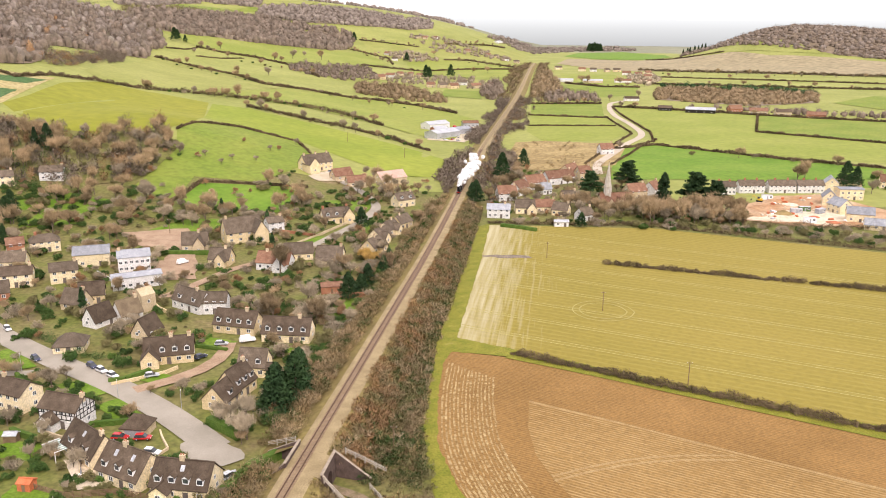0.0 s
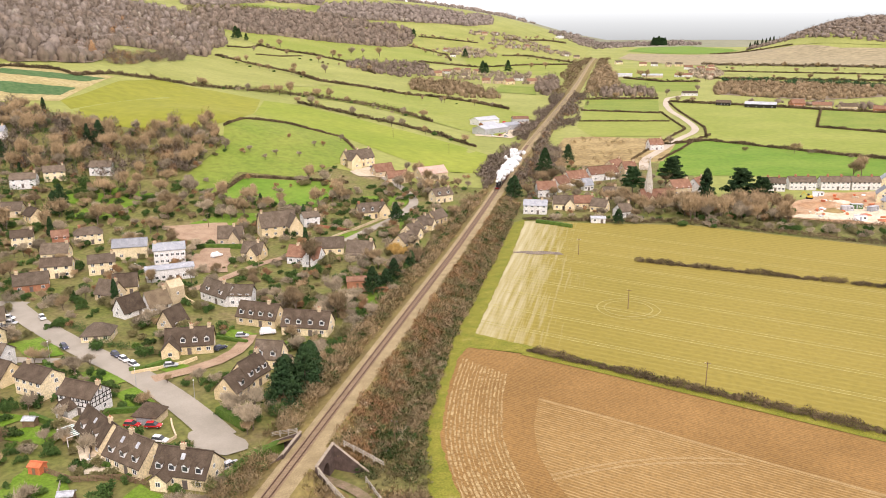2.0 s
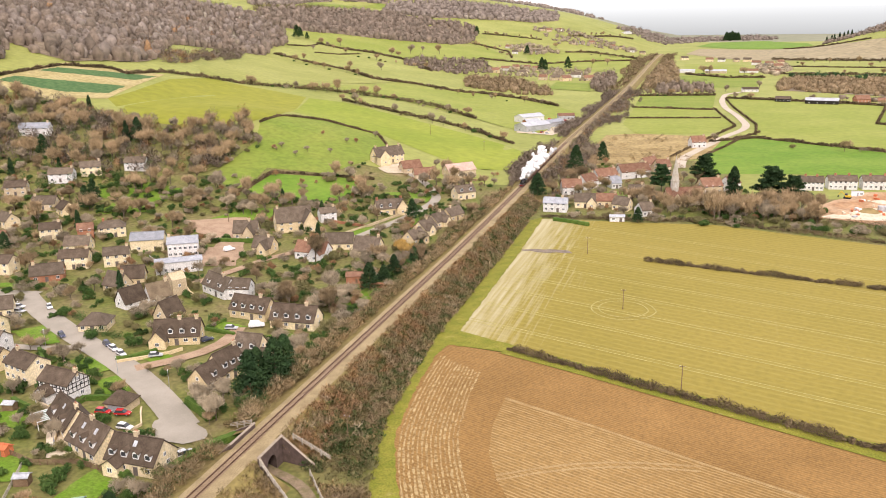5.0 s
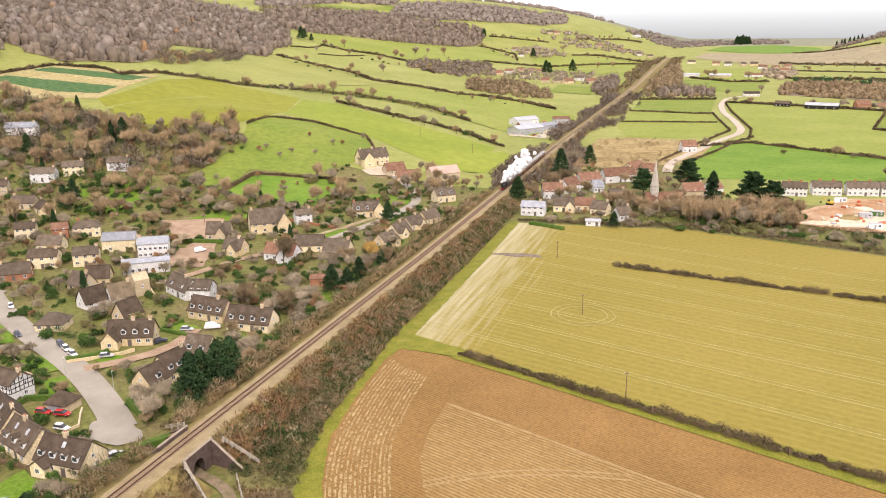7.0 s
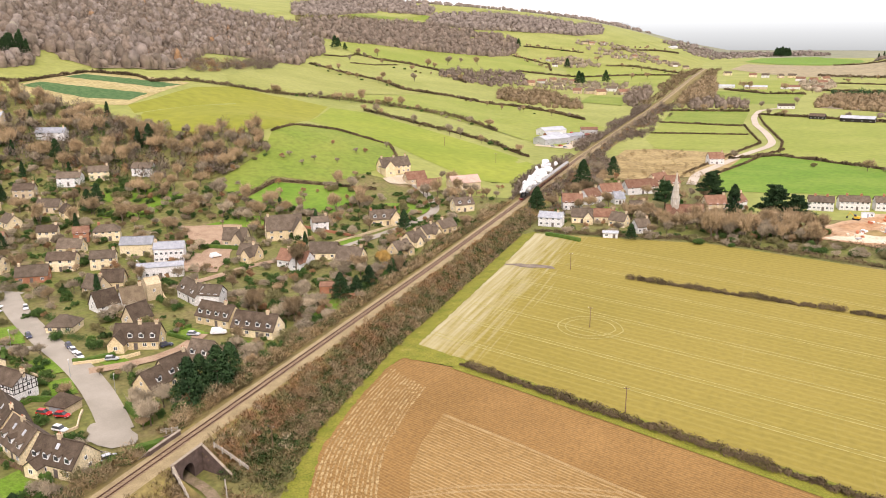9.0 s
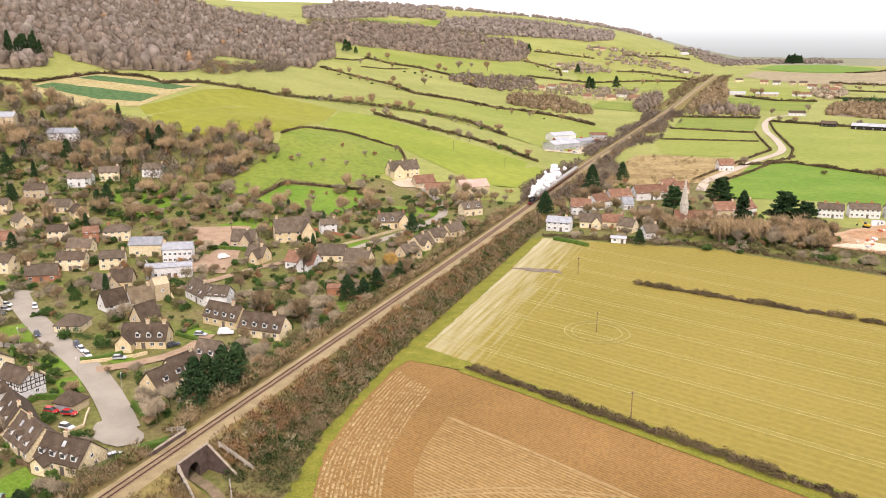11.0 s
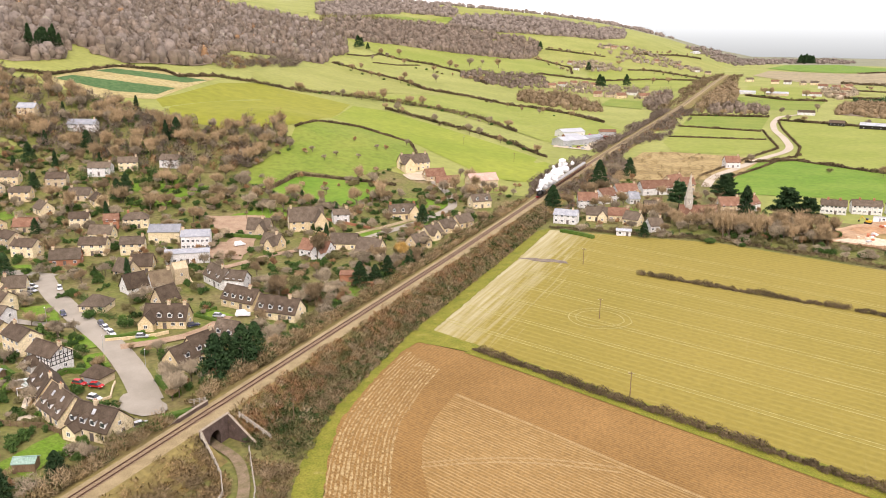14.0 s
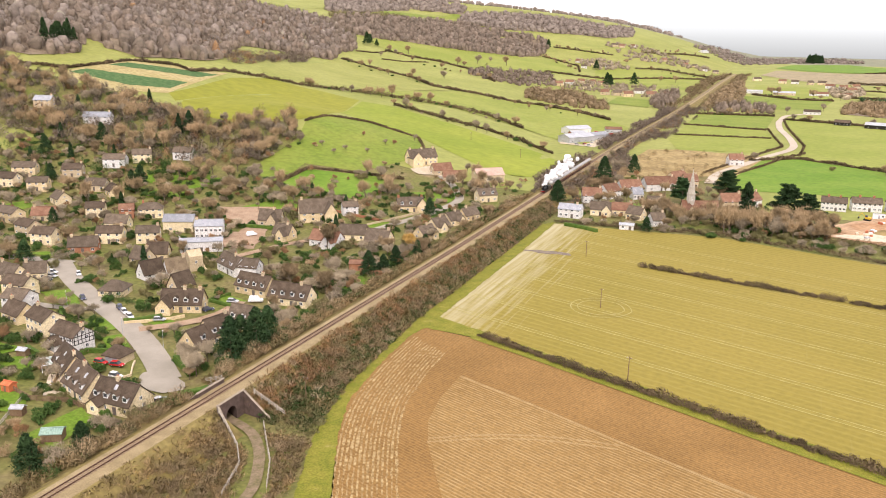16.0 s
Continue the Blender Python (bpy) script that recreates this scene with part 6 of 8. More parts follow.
def ruin():
    root = tagged(new("stone_tower"), "old square stone tower with a pointed gable", "tower")
    gabled(root, 5.5, 5, 6.0, 8.2, M_STONE2, M_STONE2, over=0.05)
    window(root, 0.9, 1.15, pose(0, -2.504, 3.2))
    root.matrix_world = pose(-89.5, 262, 0, 0, 0, 60)


ruin()
M_GREENTIN = mat("green_sheet_roof", (0.22, 0.33, 0.27), (0.28, 0.39, 0.32), 0.4, rough=0.5)
M_ORANGE = mat("orange_timber", (0.5, 0.14, 0.06), (0.58, 0.18, 0.08), 0.6)
M_SHEDWOOD = mat("shed_boards", (0.16, 0.10, 0.06), (0.22, 0.15, 0.09), 0.8)


def shed(x, y, L, W, h, ang, wall, roof, label):
    root = tagged(new("shed"), label, "shed")
    gabled(root, L, W, h, h + W * 0.22, wall, roof, over=0.2, base=-0.2)
    g = Geo()
    g.box(-0.4, -W / 2 - 0.04, 0, 0.4, -W / 2 + 0.01, 1.85)
    g.part("door", M_SHEDWOOD, root)
    root.matrix_world = pose(x, y, gz(x, y) + 0.2, 0, 0, ang)


shed(-25.5, 134, 4.8, 3.4, 2.1, 30, M_SHEDWOOD, M_GREENTIN, "timber garden shed with a pale green sheet roof")
shed(-44, 140, 3.2, 2.2, 1.8, 20, M_SHEDWOOD, M_METAL, "small timber shed with a grey roof")
shed(-58, 149, 3.0, 2.6, 1.9, 0, M_ORANGE, M_ORANGE, "small orange-red wooden garden playhouse")
shed(-75, 168, 3.0, 2.2, 1.8, 10, M_SHEDWOOD, M_METAL, "small garden shed with a grey roof")
shed(-30, 292, 8, 5, 2.6, 20, M_REDBRICK, M_TILERED, "brown garden summerhouse with tiled roof")
shed(-20, 286, 12, 1.2, 1.7, 5, M_REDBRICK, M_REDBRICK, "long red-brown garden wall shed")
shed(60, 560, 6, 4, 2.4, 20, M_WHITE, M_METAL, "pale garden building with metal roof")
shed(24, 478, 9, 5, 2.6, 20, M_WHITE, M_METAL, "white garage with a metal roof")


def lean_to():
    root = tagged(new("pergola"), "glazed lean-to of white glazing bars over a patio", "pergola")
    for k in range(7):
        g = Geo()
        g.box(-3 + k - 0.08, -2.2, 2.3, -3 + k + 0.08, 2.0, 2.45)
        g.part("bar", M_FRAMEW, root)
    g = Geo()
    g.box(-3, -2.1, 2.22, 3, 1.9, 2.28)
    g.part("glazing", M_GREENTIN, root, "blue-green glazing")
    for sx in (-3, 3):
        g = Geo()
        g.box(sx - 0.07, -2.1, -0.3, sx + 0.07, -1.96, 2.25)
        g.part("post", M_FRAMEW, root)
    root.matrix_world = pose(-60.0, 163.5, 0.3, 0, 0, -32)


lean_to()

# ---- vehicles ----
M_TYRE = mat("tyre", (0.015, 0.015, 0.015), (0.025, 0.025, 0.025), 2.0)


def paint(name, c):
    return mat(name, c, tuple(v * 1.1 for v in c), 0.5, rough=0.25, spec=0.6)


PAINTS = {"white": paint("white_paint", (0.75, 0.75, 0.75)), "red": paint("red_paint", (0.5, 0.03, 0.03)), "dark blue": paint("dark_blue_paint", (0.03, 0.035, 0.07)), "silver": paint("silver_paint", (0.45, 0.46, 0.48)), "black": paint("black_paint", (0.02, 0.02, 0.02))}
CARS = {}


def car(x, y, ang, colour, van=False):
    """A parked car: bevelled body, glazed cabin, four wheels with rims and lamps."""
    key = (colour, van)
    m = pose(x, y, gz(x, y) + 0.4, 0, 0, ang)
    if key in CARS:
        return copy_thing(CARS[key], m)
    root = tagged(new("van" if van else "car"), "parked %s %s on the village street" % (colour, "van" if van else "hatchback car"), "van" if van else "car")
    L, h = (2.6, 1.15) if van else (2.1, 0.72)
    bm = bmesh.new()
    prof = [(-L, 0.3), (-L, h), (-L + 0.12, h + 0.08), (L - 1.0, h + 0.08), (L - 0.1, h - 0.12), (L, 0.3)]
    lo = [bm.verts.new((a, -0.86, b)) for a, b in prof]
    hi = [bm.verts.new((a, 0.86, b)) for a, b in prof]
    for j in range(len(prof)):
        k = (j + 1) % len(prof)
        bm.faces.new((lo[j], lo[k], hi[k], hi[j]))
    bm.faces.new(lo[::-1])
    bm.faces.new(hi)
    bmesh.ops.recalc_face_normals(bm, faces=bm.faces)
    bmesh.ops.bevel(bm, geom=bm.edges[:], offset=0.07, segments=2, affect="EDGES")
    link("body", bm, PAINTS[colour], root)
    g = Geo()
    top = h + (0.95 if van else 0.68)
    g.hull8([(-L + 0.15, -0.8, h + 0.05), (L - 1.05, -0.8, h + 0.05), (L - 1.05, 0.8, h + 0.05), (-L + 0.15, 0.8, h + 0.05)], [(-L + 0.5, -0.62, top), (L - 1.9, -0.62, top), (L - 1.9, 0.62, top), (-L + 0.5, 0.62, top)])
    g.part("glazing", PAINTS[colour] if van else M_GLASS, root)
    g = Geo()
    g.box(-L + 0.48, -0.64, top, L - 1.88, 0.64, top + 0.06)
    g.part("roof", PAINTS[colour], root)
    for sx in (-L + 0.8, L - 0.8):
        for sy in (-0.8, 0.8):
            g = Geo()
            g.tube((sx, sy - 0.1, 0.32), (sx, sy + 0.1, 0.32), 0.32, 0.32, 12)
            w = g.part("wheel", M_TYRE, root)
            r = Geo()
            e = 0.11 if sy > 0 else -0.11
            r.tube((sx, sy, 0.32), (sx, sy + e, 0.32), 0.18, 0.18, 8)
            r.part("rim", M_METAL, w)
    for sy in (-0.6, 0.6):
        g = Geo()
        g.box(L - 0.1, sy - 0.16, 0.5, L + 0.01, sy + 0.16, 0.62)
        g.part("headlight", M_FRAMEW, root)
    root.matrix_world = m
    CARS[key] = root
    return root


for x, y, a, c in [(-49.5, 172.6, 5, "red"), (-44, 173.2, 12, "red"), (-38.5, 167, 0, "white"), (-16.5, 160, 62, "silver"), (-80, 211.6, -32, "dark blue"), (-75.5, 209, -30, "white"), (-70.5, 206.2, -28, "white"), (-99.5, 214, -35, "dark blue"), (-124, 235.5, -40, "white"),
                   (-59.5, 208, 30, "silver"), (-51.5, 223, 60, "dark blue"), (-49.5, 234, 15, "silver"), (-117, 206.5, 10, "red"), (-135, 233, 5, "white"), (-131, 229, 5, "silver"), (-129, 225, 5, "black"), (-90, 506, 30, "silver"), (-84, 500, 60, "white"), (45, 505, 30, "dark blue"), (-118, 296, 30, "white"), (-46, 720, 40, "white"), (-40, 724, 60, "red"), (-34, 716, 10, "silver"), (-36, 735, 80, "white"), (-30, 745, 30, "dark blue")]:
    car(x, y, a, c)
for x, y, a, c in [(-58, 806, 20, "white"), (-50, 815, 70, "red"), (-44, 800, 40, "dark blue"), (-38, 792, 10, "white"), (-33, 806, 50, "red"), (-30, 796, 0, "silver"), (-47, 790, 30, "white"), (-40, 815, 60, "silver"), (-52, 795, 10, "dark blue")]:
    car(x, y, a, c, c != "silver")
car(-42.5, 238, 28, "white", True)
car(-102, 318, 60, "white", True)

# ---- field and garden hedges ----
hedge([(42, 241), (90, 222.5), (137, 205), (200, 181), (290, 146)], 2.4, 3.0, "dark flailed hedge between plough and crop", dens=4.2, blade=(0.42, 0.1))
hedge([(75, 346.5), (126, 336.5), (152, 331.5)], 2.4, 3.0, "dark flailed hedge across the crop", dens=4.2, blade=(0.42, 0.1))
hedge([(154, 331), (200, 322), (310, 297)], 2.4, 3.0, "dark flailed hedge across the crop", dens=4.2, blade=(0.42, 0.1))
FAR = dict(blade=(0.9, 0.16))
for pts, h in [([(-235, 738), (-160, 715), (-125, 705), (-90, 686), (-49, 652)], 3.4), ([(-197, 517), (-197, 547), (-178, 577), (-135, 577), (-115, 545)], 1.8),
               ([(-540, 1165), (-505, 1180), (-410, 1150), (-345, 1085), (-290, 1110), (-200, 1105), (-125, 1030), (-65, 950)], 3.8), ([(-580, 1400), (-540, 1420), (-505, 1480), (-440, 1455), (-340, 1330)], 4),
               ([(-535, 1295), (-515, 1345), (-505, 1425)], 2), ([(-585, 1295), (-570, 1340), (-575, 1390)], 2), ([(-372, 607), (-375, 656), (-355, 700), (-335, 730)], 3.4),
               ([(-335, 730), (-310, 770), (-285, 800), (-225, 840), (-170, 830), (-115, 780)], 4.4), ([(-510, 2145), (-440, 2085), (-370, 2025), (-325, 1860)], 4), ([(-500, 2265), (-430, 2265), (-335, 2265)], 4),
               ([(-240, 2085), (-180, 2120), (-105, 2090), (-25, 2025)], 5), ([(-280, 2390), (-220, 2500), (-135, 2775)], 5), ([(-149, 406), (-149, 444), (-117, 455), (-92, 462)], 1.8),
               ([(-407, 570), (-390, 610), (-372, 607)], 3), ([(-430, 440), (-393, 486), (-407, 570)], 2.5), ([(100, 694), (135, 724), (230, 657), (288, 629), (400, 560)], 2.6), ([(18, 950), (103, 936)], 2), ([(16, 1092), (107, 1112)], 3), ([(22, 845), (110, 860)], 1.8),
               ([(120, 1072), (215, 1035), (285, 1000), (420, 950)], 3), ([(280, 1000), (243, 836), (339, 772)], 2.2), ([(60, 1515), (125, 1430), (185, 1435)], 3.5), ([(210, 1525), (582, 1455), (900, 1350)], 4), ([(240, 1740), (620, 1570), (900, 1480)], 3), ([(232, 2010), (410, 1885), (654, 1728), (900, 1650)], 6), ([(300, 2560), (480, 2330)], 4),
               ([(136, 742), (140, 813), (124, 968), (118, 1070)], 1.6), ([(92, 612), (110, 668), (126, 728), (140, 760)], 1.5), ([(73, 612), (88, 672), (104, 735), (122, 800), (112, 880), (104, 955)], 1.5), ([(-360, 1700), (-160, 1890), (-30, 1990)], 4), ([(470, 1060), (640, 1000), (820, 950)], 3.5)]:
    far = pts[0][1] > 1000
    hedge(pts, h, h * 0.9, "dark uneven field hedge on pasture", dens=1.0 if far else 1.3, blade=(1.6, 0.45) if far else (0.9, 0.26))
hedge([(19, 413), (60, 416), (101, 421), (150, 405), (202, 390), (310, 352)], 2.4, 3.0, "dark hedge along the far edge of the crop", blade=(0.8, 0.12))
hedge([(137, 436), (173, 428), (222, 432), (255, 445)], 3.4, 4.0, "scrubby hedge below the building site", blade=(0.9, 0.12))
hedge([(-11.5, 344), (-10, 378), (-10, 411)], 4.6, 3.6, "tall dark evergreen screen beside the railway", M_EVERGREEN, 2.2, (0.9, 0.2))
hedge([(-109, 231), (-95, 224), (-83, 217.5), (-79, 219)], 2.6, 3.6, "overgrown evergreen hedge along the street", M_EVERGREEN, 1.6)
box_hedge([(-31.5, 184), (-26, 181), (-20.5, 177.5)], 1.5, 2.4, "broad square-cut green hedge beside the road")
box_hedge([(-8.5, 171), (-13, 164), (-14.5, 156), (-16, 149)], 1.1, 2.2, "long clipped green hedge behind the cream house")
box_hedge([(-62, 212), (-66, 205), (-70, 203)], 0.6, 1.4)
box_hedge([(-52, 181), (-60, 178), (-60, 172)], 0.6, 1.6)
box_hedge([(-78, 172), (-66, 168), (-62, 164)], 0.6, 1.7)
box_hedge([(-56, 241), (-58, 232), (-46, 230)], 0.5, 1.3)
box_hedge([(44, 400), (36, 404), (26, 407)], 0.9, 2.0, "clipped hedge on the field's edge")
box_hedge([(-118, 330), (-96, 334)], 0.8, 2.0)
box_hedge([(-98, 203), (-86, 192), (-78, 190)], 0.6, 1.5)
post_fence([(-60, 150), (-48, 147), (-38, 150), (-30, 149)], "dark close-boarded garden fence", M_SHEDWOOD, (0.3, 0.6, 0.9, 1.2, 1.5), 0.08, 1.8)
post_fence([(-45, 124), (-42, 132), (-50, 146)], "pale timber garden fence", None, (0.3, 0.7, 1.1), 0.08, 2.0)
post_fence([(-33, 163), (-27, 161.5), (-18, 162)], "low railing at the end of the road", None, (0.4, 0.8), 0.07, 1.6)

# ---- single trees ----
for kind, x, y, s, w in [("conifer", -16, 189, 1.1, 0), ("conifer", -13.5, 198, 1.05, 0), ("conifer", -18.5, 197, 0.9, 0), ("conifer", -15, 206, 0.8, 0), ("conifer", -21, 283, 0.7, 0), ("conifer", -18, 290, 0.6, 0), ("conifer", -18, 301, 0.72, 0), ("conifer", -14, 322, 0.6, 0), ("conifer", -15, 316, 0.65, 0),
                         ("conifer", -42, 390, 0.85, 0), ("conifer", -117, 396, 0.75, 1), ("conifer", -17, 120, 0.62, 0), ("conifer", -13, 131, 0.6, 0), ("conifer", -158, 240, 0.85, 0), ("conifer", -109, 255, 0.7, 1), ("conifer", -250, 444, 1.15, 1), ("conifer", -246, 450, 0.9, 0), ("conifer", -327, 434, 1.0, 1), ("conifer", -307, 481, 0.8, 1),
                         ("conifer", 17, 539, 1.1, 0), ("conifer", 29, 581, 0.9, 0), ("conifer", 8, 458, 1.0, 0), ("conifer", 5, 466, 0.9, 0), ("sequoia", 110, 450, 1.0, 0), ("cedar", 73, 492, 0.95, 0), ("cedar", 96, 515, 0.95, 0), ("cedar", 130, 468, 1.0, 0), ("cedar", 140, 461, 0.85, 0), ("conifer", 232, 540, 1.3, 0), ("conifer", 239, 543, 1.1, 0), ("conifer", 66, 412, 0.6, 0),
                         ("gold", -25, 330, 1.1, 0), ("gold", -21, 336, 0.9, 0), ("oak", 210, 565, 1.15, 2), ("oak", 216, 570, 1.2, 2), ("oak", 60, 455, 1.0, 0), ("oak", 52, 452, 0.8, 1), ("oak", -131, 562, 0.5, 1), ("conifer", -125, 254, 0.5, 2), ("conifer", -72, 345, 0.6, 1), ("conifer", -88, 383, 0.7, 1)]:
    plant(kind, x, y, s, w)
R = random.Random(9)
for k in range(11):
    plant("conifer", -452 + R.uniform(-7, 4), 526 + 2.8 * k, R.uniform(1.4, 1.8), 1, R)
HOMES = [(o.location.x, o.location.y) for o in bpy.data.objects if o.parent is None and o.name.split(".")[0] in ("house", "garage", "church", "shed", "stone_tower", "car", "van")]
STREET = [(-220, 246), (-180, 243), (-160, 246), (-140, 246), (-124, 232), (-110, 222), (-96, 213), (-85, 209), (-74, 205), (-62, 198), (-50, 191), (-40, 183), (-32, 176), (-24, 169), (-18, 167), (-52, 206), (-44, 214), (-44, 224), (-48, 236), (-57, 349), (-55, 361), (-52, 373), (-49, 386), (-46, 399), (-45, 420), (-44, 440), (-84, 292), (-78, 318), (-60, 340)]


def clear(x, y, gap=6.5):
    return all((x - a) ** 2 + (y - b) ** 2 > gap * gap for a, b in HOMES) and all((x - a) ** 2 + (y - b) ** 2 > 42 for a, b in STREET) and abs(x - rail_x(y)) > 6 and not inside(YARD, x, y) and not inside(EARTH, x, y)


VILLAGE = [(-14, 170), (-13, 420), (-40, 470), (-75, 470), (-90, 400), (-150, 392), (-200, 400), (-330, 400), (-330, 262), (-190, 256), (-150, 215), (-112, 180), (-84, 150), (-50, 128), (-14, 118)]
for x, y in scatter(VILLAGE, 300, R):
    if clear(x, y, 8.5 if y > 230 else 10.5):
        plant(R.choice(["small", "small", "oak", "oak", "small", "small", "small", "oak", "small", "oak", "small", "small", "small"]), x, y, R.uniform(0.6, 1.05), None, R)
for x, y in scatter(VILLAGE, 760, R):
    if clear(x, y, 6.0):
        plant(R.choice(["shrub", "shrub", "thicket"]), x, y, R.uniform(0.6, 1.2), R.choice([0, 0, 1, 1, 2]), R)
# thick planting between the houses and the line
for x, y in scatter([(-13, 176), (-12, 335), (-24, 330), (-40, 300), (-58, 290), (-66, 268), (-40, 256), (-20, 252), (-22, 220), (-24, 185)], 150, R):
    if clear(x, y, 6.5):
        plant(R.choice(["thicket", "small", "thicket", "shrub", "shrub"]), x, y, R.uniform(0.6, 1.1), R.choice([0, 1, 2, 2]), R)
# trees east of the railway round the church and gardens
for x, y in scatter([(12, 425), (70, 418), (130, 436), (150, 470), (120, 500), (60, 545), (14, 600)], 230, R):
    if clear(x, y, 7) and not (74 < x < 90 and 440 < y < 462):
        plant(R.choice(["small", "oak", "thicket", "shrub", "shrub"]), x, y, R.uniform(0.6, 1.0), None, R)
for x, y in scatter([(88, 430), (150, 428), (155, 455), (120, 466), (96, 456), (86, 442)], 60, R):
    plant(R.choice(["oak", "oak", "small", "thicket", "shrub"]), x, y, R.uniform(0.65, 1.0), None, R)
for x, y in scatter([(225, 540), (330, 480), (340, 560), (250, 590)], 26, R):
    plant(R.choice(["oak", "thicket"]), x, y, R.uniform(0.7, 1.0), None, R)
for x, y, k in [(74, 450, 0.7), (79, 445, 0.6), (88, 447, 0.75), (93, 452, 0.8), (69, 456, 0.8), (97, 446, 0.9), (84, 440, 0.6), (64, 464, 0.85)]:
    plant("oak", x, y, k, None, R)
    plant("thicket", x + 3, y - 4, 0.8, R.choice([0, 1]), R)
# paddock, manor garden and hedgerow trees
for x, y in scatter([(-140, 402), (-145, 440), (-105, 455), (-92, 430), (-110, 402)], 12, R) + scatter([(-170, 480), (-150, 560), (-125, 560), (-125, 470)], 9, R):
    plant("small", x, y, R.uniform(0.6, 0.9), None, R)
for x, y in scatter([(-120, 470), (-110, 500), (-70, 515), (-30, 520), (-16, 470), (-40, 455), (-75, 470)], 60, R):
    if clear(x, y, 8):
        plant(R.choice(["small", "thicket", "oak", "shrub"]), x, y, R.uniform(0.6, 0.9), None, R)
for a, b, n in [((-235, 738), (-60, 660), 14), ((-335, 732), (-225, 840), 16), ((-225, 838), (-120, 785), 8), ((-540, 1165), (-345, 1085), 12), ((-290, 1110), (-70, 955), 10), ((-580, 1400), (-350, 1340), 14), ((100, 694), (280, 632), 6), ((16, 1092), (107, 1112), 14), ((120, 1072), (285, 1000), 7), ((60, 1515), (185, 1435), 5), ((240, 1890), (660, 1690), 16), ((-240, 2085), (-30, 2030), 14), ((-280, 2390), (-140, 2770), 14), ((-500, 2265), (-340, 2265), 12), ((-510, 2145), (-330, 1870), 12), ((210, 1525), (582, 1455), 9), ((470, 1060), (800, 960), 10), ((240, 1740), (620, 1570), 7)]:
    for k in range(n):
        t = (k + R.random()) / n
        plant(R.choice(["oak", "oak", "thicket"]), a[0] + (b[0] - a[0]) * t + R.gauss(0, 3), a[1] + (b[1] - a[1]) * t + R.gauss(0, 3), R.uniform(0.55, 1.1), None, R)
# the single oaks and dark conifers of the hillside
for x, y, k in [(-470, 1590, 1.9), (-435, 1670, 1.8), (-390, 1230, 1.7), (-465, 1470, 1.5), (-455, 1480, 1.2), (-550, 1320, 1.0), (-560, 1455, 1.2), (-475, 1680, 1.2), (-105, 1800, 1.5), (-135, 1785, 1.3), (-420, 1175, 0.9), (-500, 1185, 1.0), (-275, 2150, 1.5), (90, 1525, 1.2), (100, 1530, 1.2), (155, 1485, 1.5), (120, 1165, 1.1), (165, 1230, 1.2), (195, 1465, 1.2)]:
    plant("oak", x, y, k, None, R)
for x, y, k in [(-620, 1400, 1.5), (-628, 1428, 1.3), (-610, 1420, 1.0), (-205, 1590, 1.9), (-200, 1596, 1.5), (-165, 1650, 1.6), (-510, 2245, 1.8), (-320, 2005, 1.6)]:
    plant("conifer", x, y, k, 0, R)
for k in range(7):
    plant("conifer", 418 + 9 * k + R.uniform(-3, 3), 2630 - 8 * k, R.uniform(1.5, 2.0), 1, R)
for k in range(22):
    plant("conifer", 185 + R.uniform(-26, 26), 3560 + R.uniform(-30, 30), R.uniform(1.6, 2.4), 0, R)

# dark shrubs in the southern gardens
for x, y in scatter([(-14, 118), (-50, 128), (-90, 150), (-112, 190), (-66, 222), (-30, 190), (-14, 180)], 210, R):
    if clear(x, y, 7.5):
        k = R.choice(["thicket", "shrub", "shrub", "small"])
        pool(k, R.choice([1, 2]) if k == "thicket" else 0 if k == "shrub" else R.choice([0, 2]), x, y, R.uniform(0.5, 0.95), R.uniform(0, 6.28))
# undergrowth and further planting between the houses
for x, y in scatter(VILLAGE, 1350, R):
    if clear(x, y, 5.6):
        k = R.choice(["shrub", "shrub", "shrub", "thicket", "thicket", "small"])
        pool(k, R.choice([0, 1, 2, 2]) if k != "shrub" else R.choice([0, 0, 0, 1, 1, 2, 3, 3]), x, y, R.uniform(0.4, 1.05), R.uniform(0, 6.28))
for x, y in scatter([(96, 426), (150, 426), (156, 452), (128, 462), (100, 446)], 60, R):
    pool(R.choice(["oak", "small", "thicket"]), R.choice([0, 1, 2]), x, y, R.uniform(0.75, 1.1), R.uniform(0, 6.28))
for x, y in scatter([(20, 414), (150, 412), (300, 372), (300, 400), (150, 430), (60, 424)], 190, R):
    if clear(x, y, 5.5):
        pool("thicket", R.choice([0, 0, 1, 2]), x, y, R.uniform(0.5, 1.0), R.uniform(0, 6.28))
for x, y in scatter([(-330, 262), (-330, 420), (-215, 405), (-190, 330), (-210, 262)], 170, R):
    if clear(x, y, 9):
        pool(R.choice(["oak", "small", "thicket", "shrub", "thicket", "conifer"]), R.choice([0, 1, 2]), x, y, R.uniform(0.6, 1.0), R.uniform(0, 6.28))

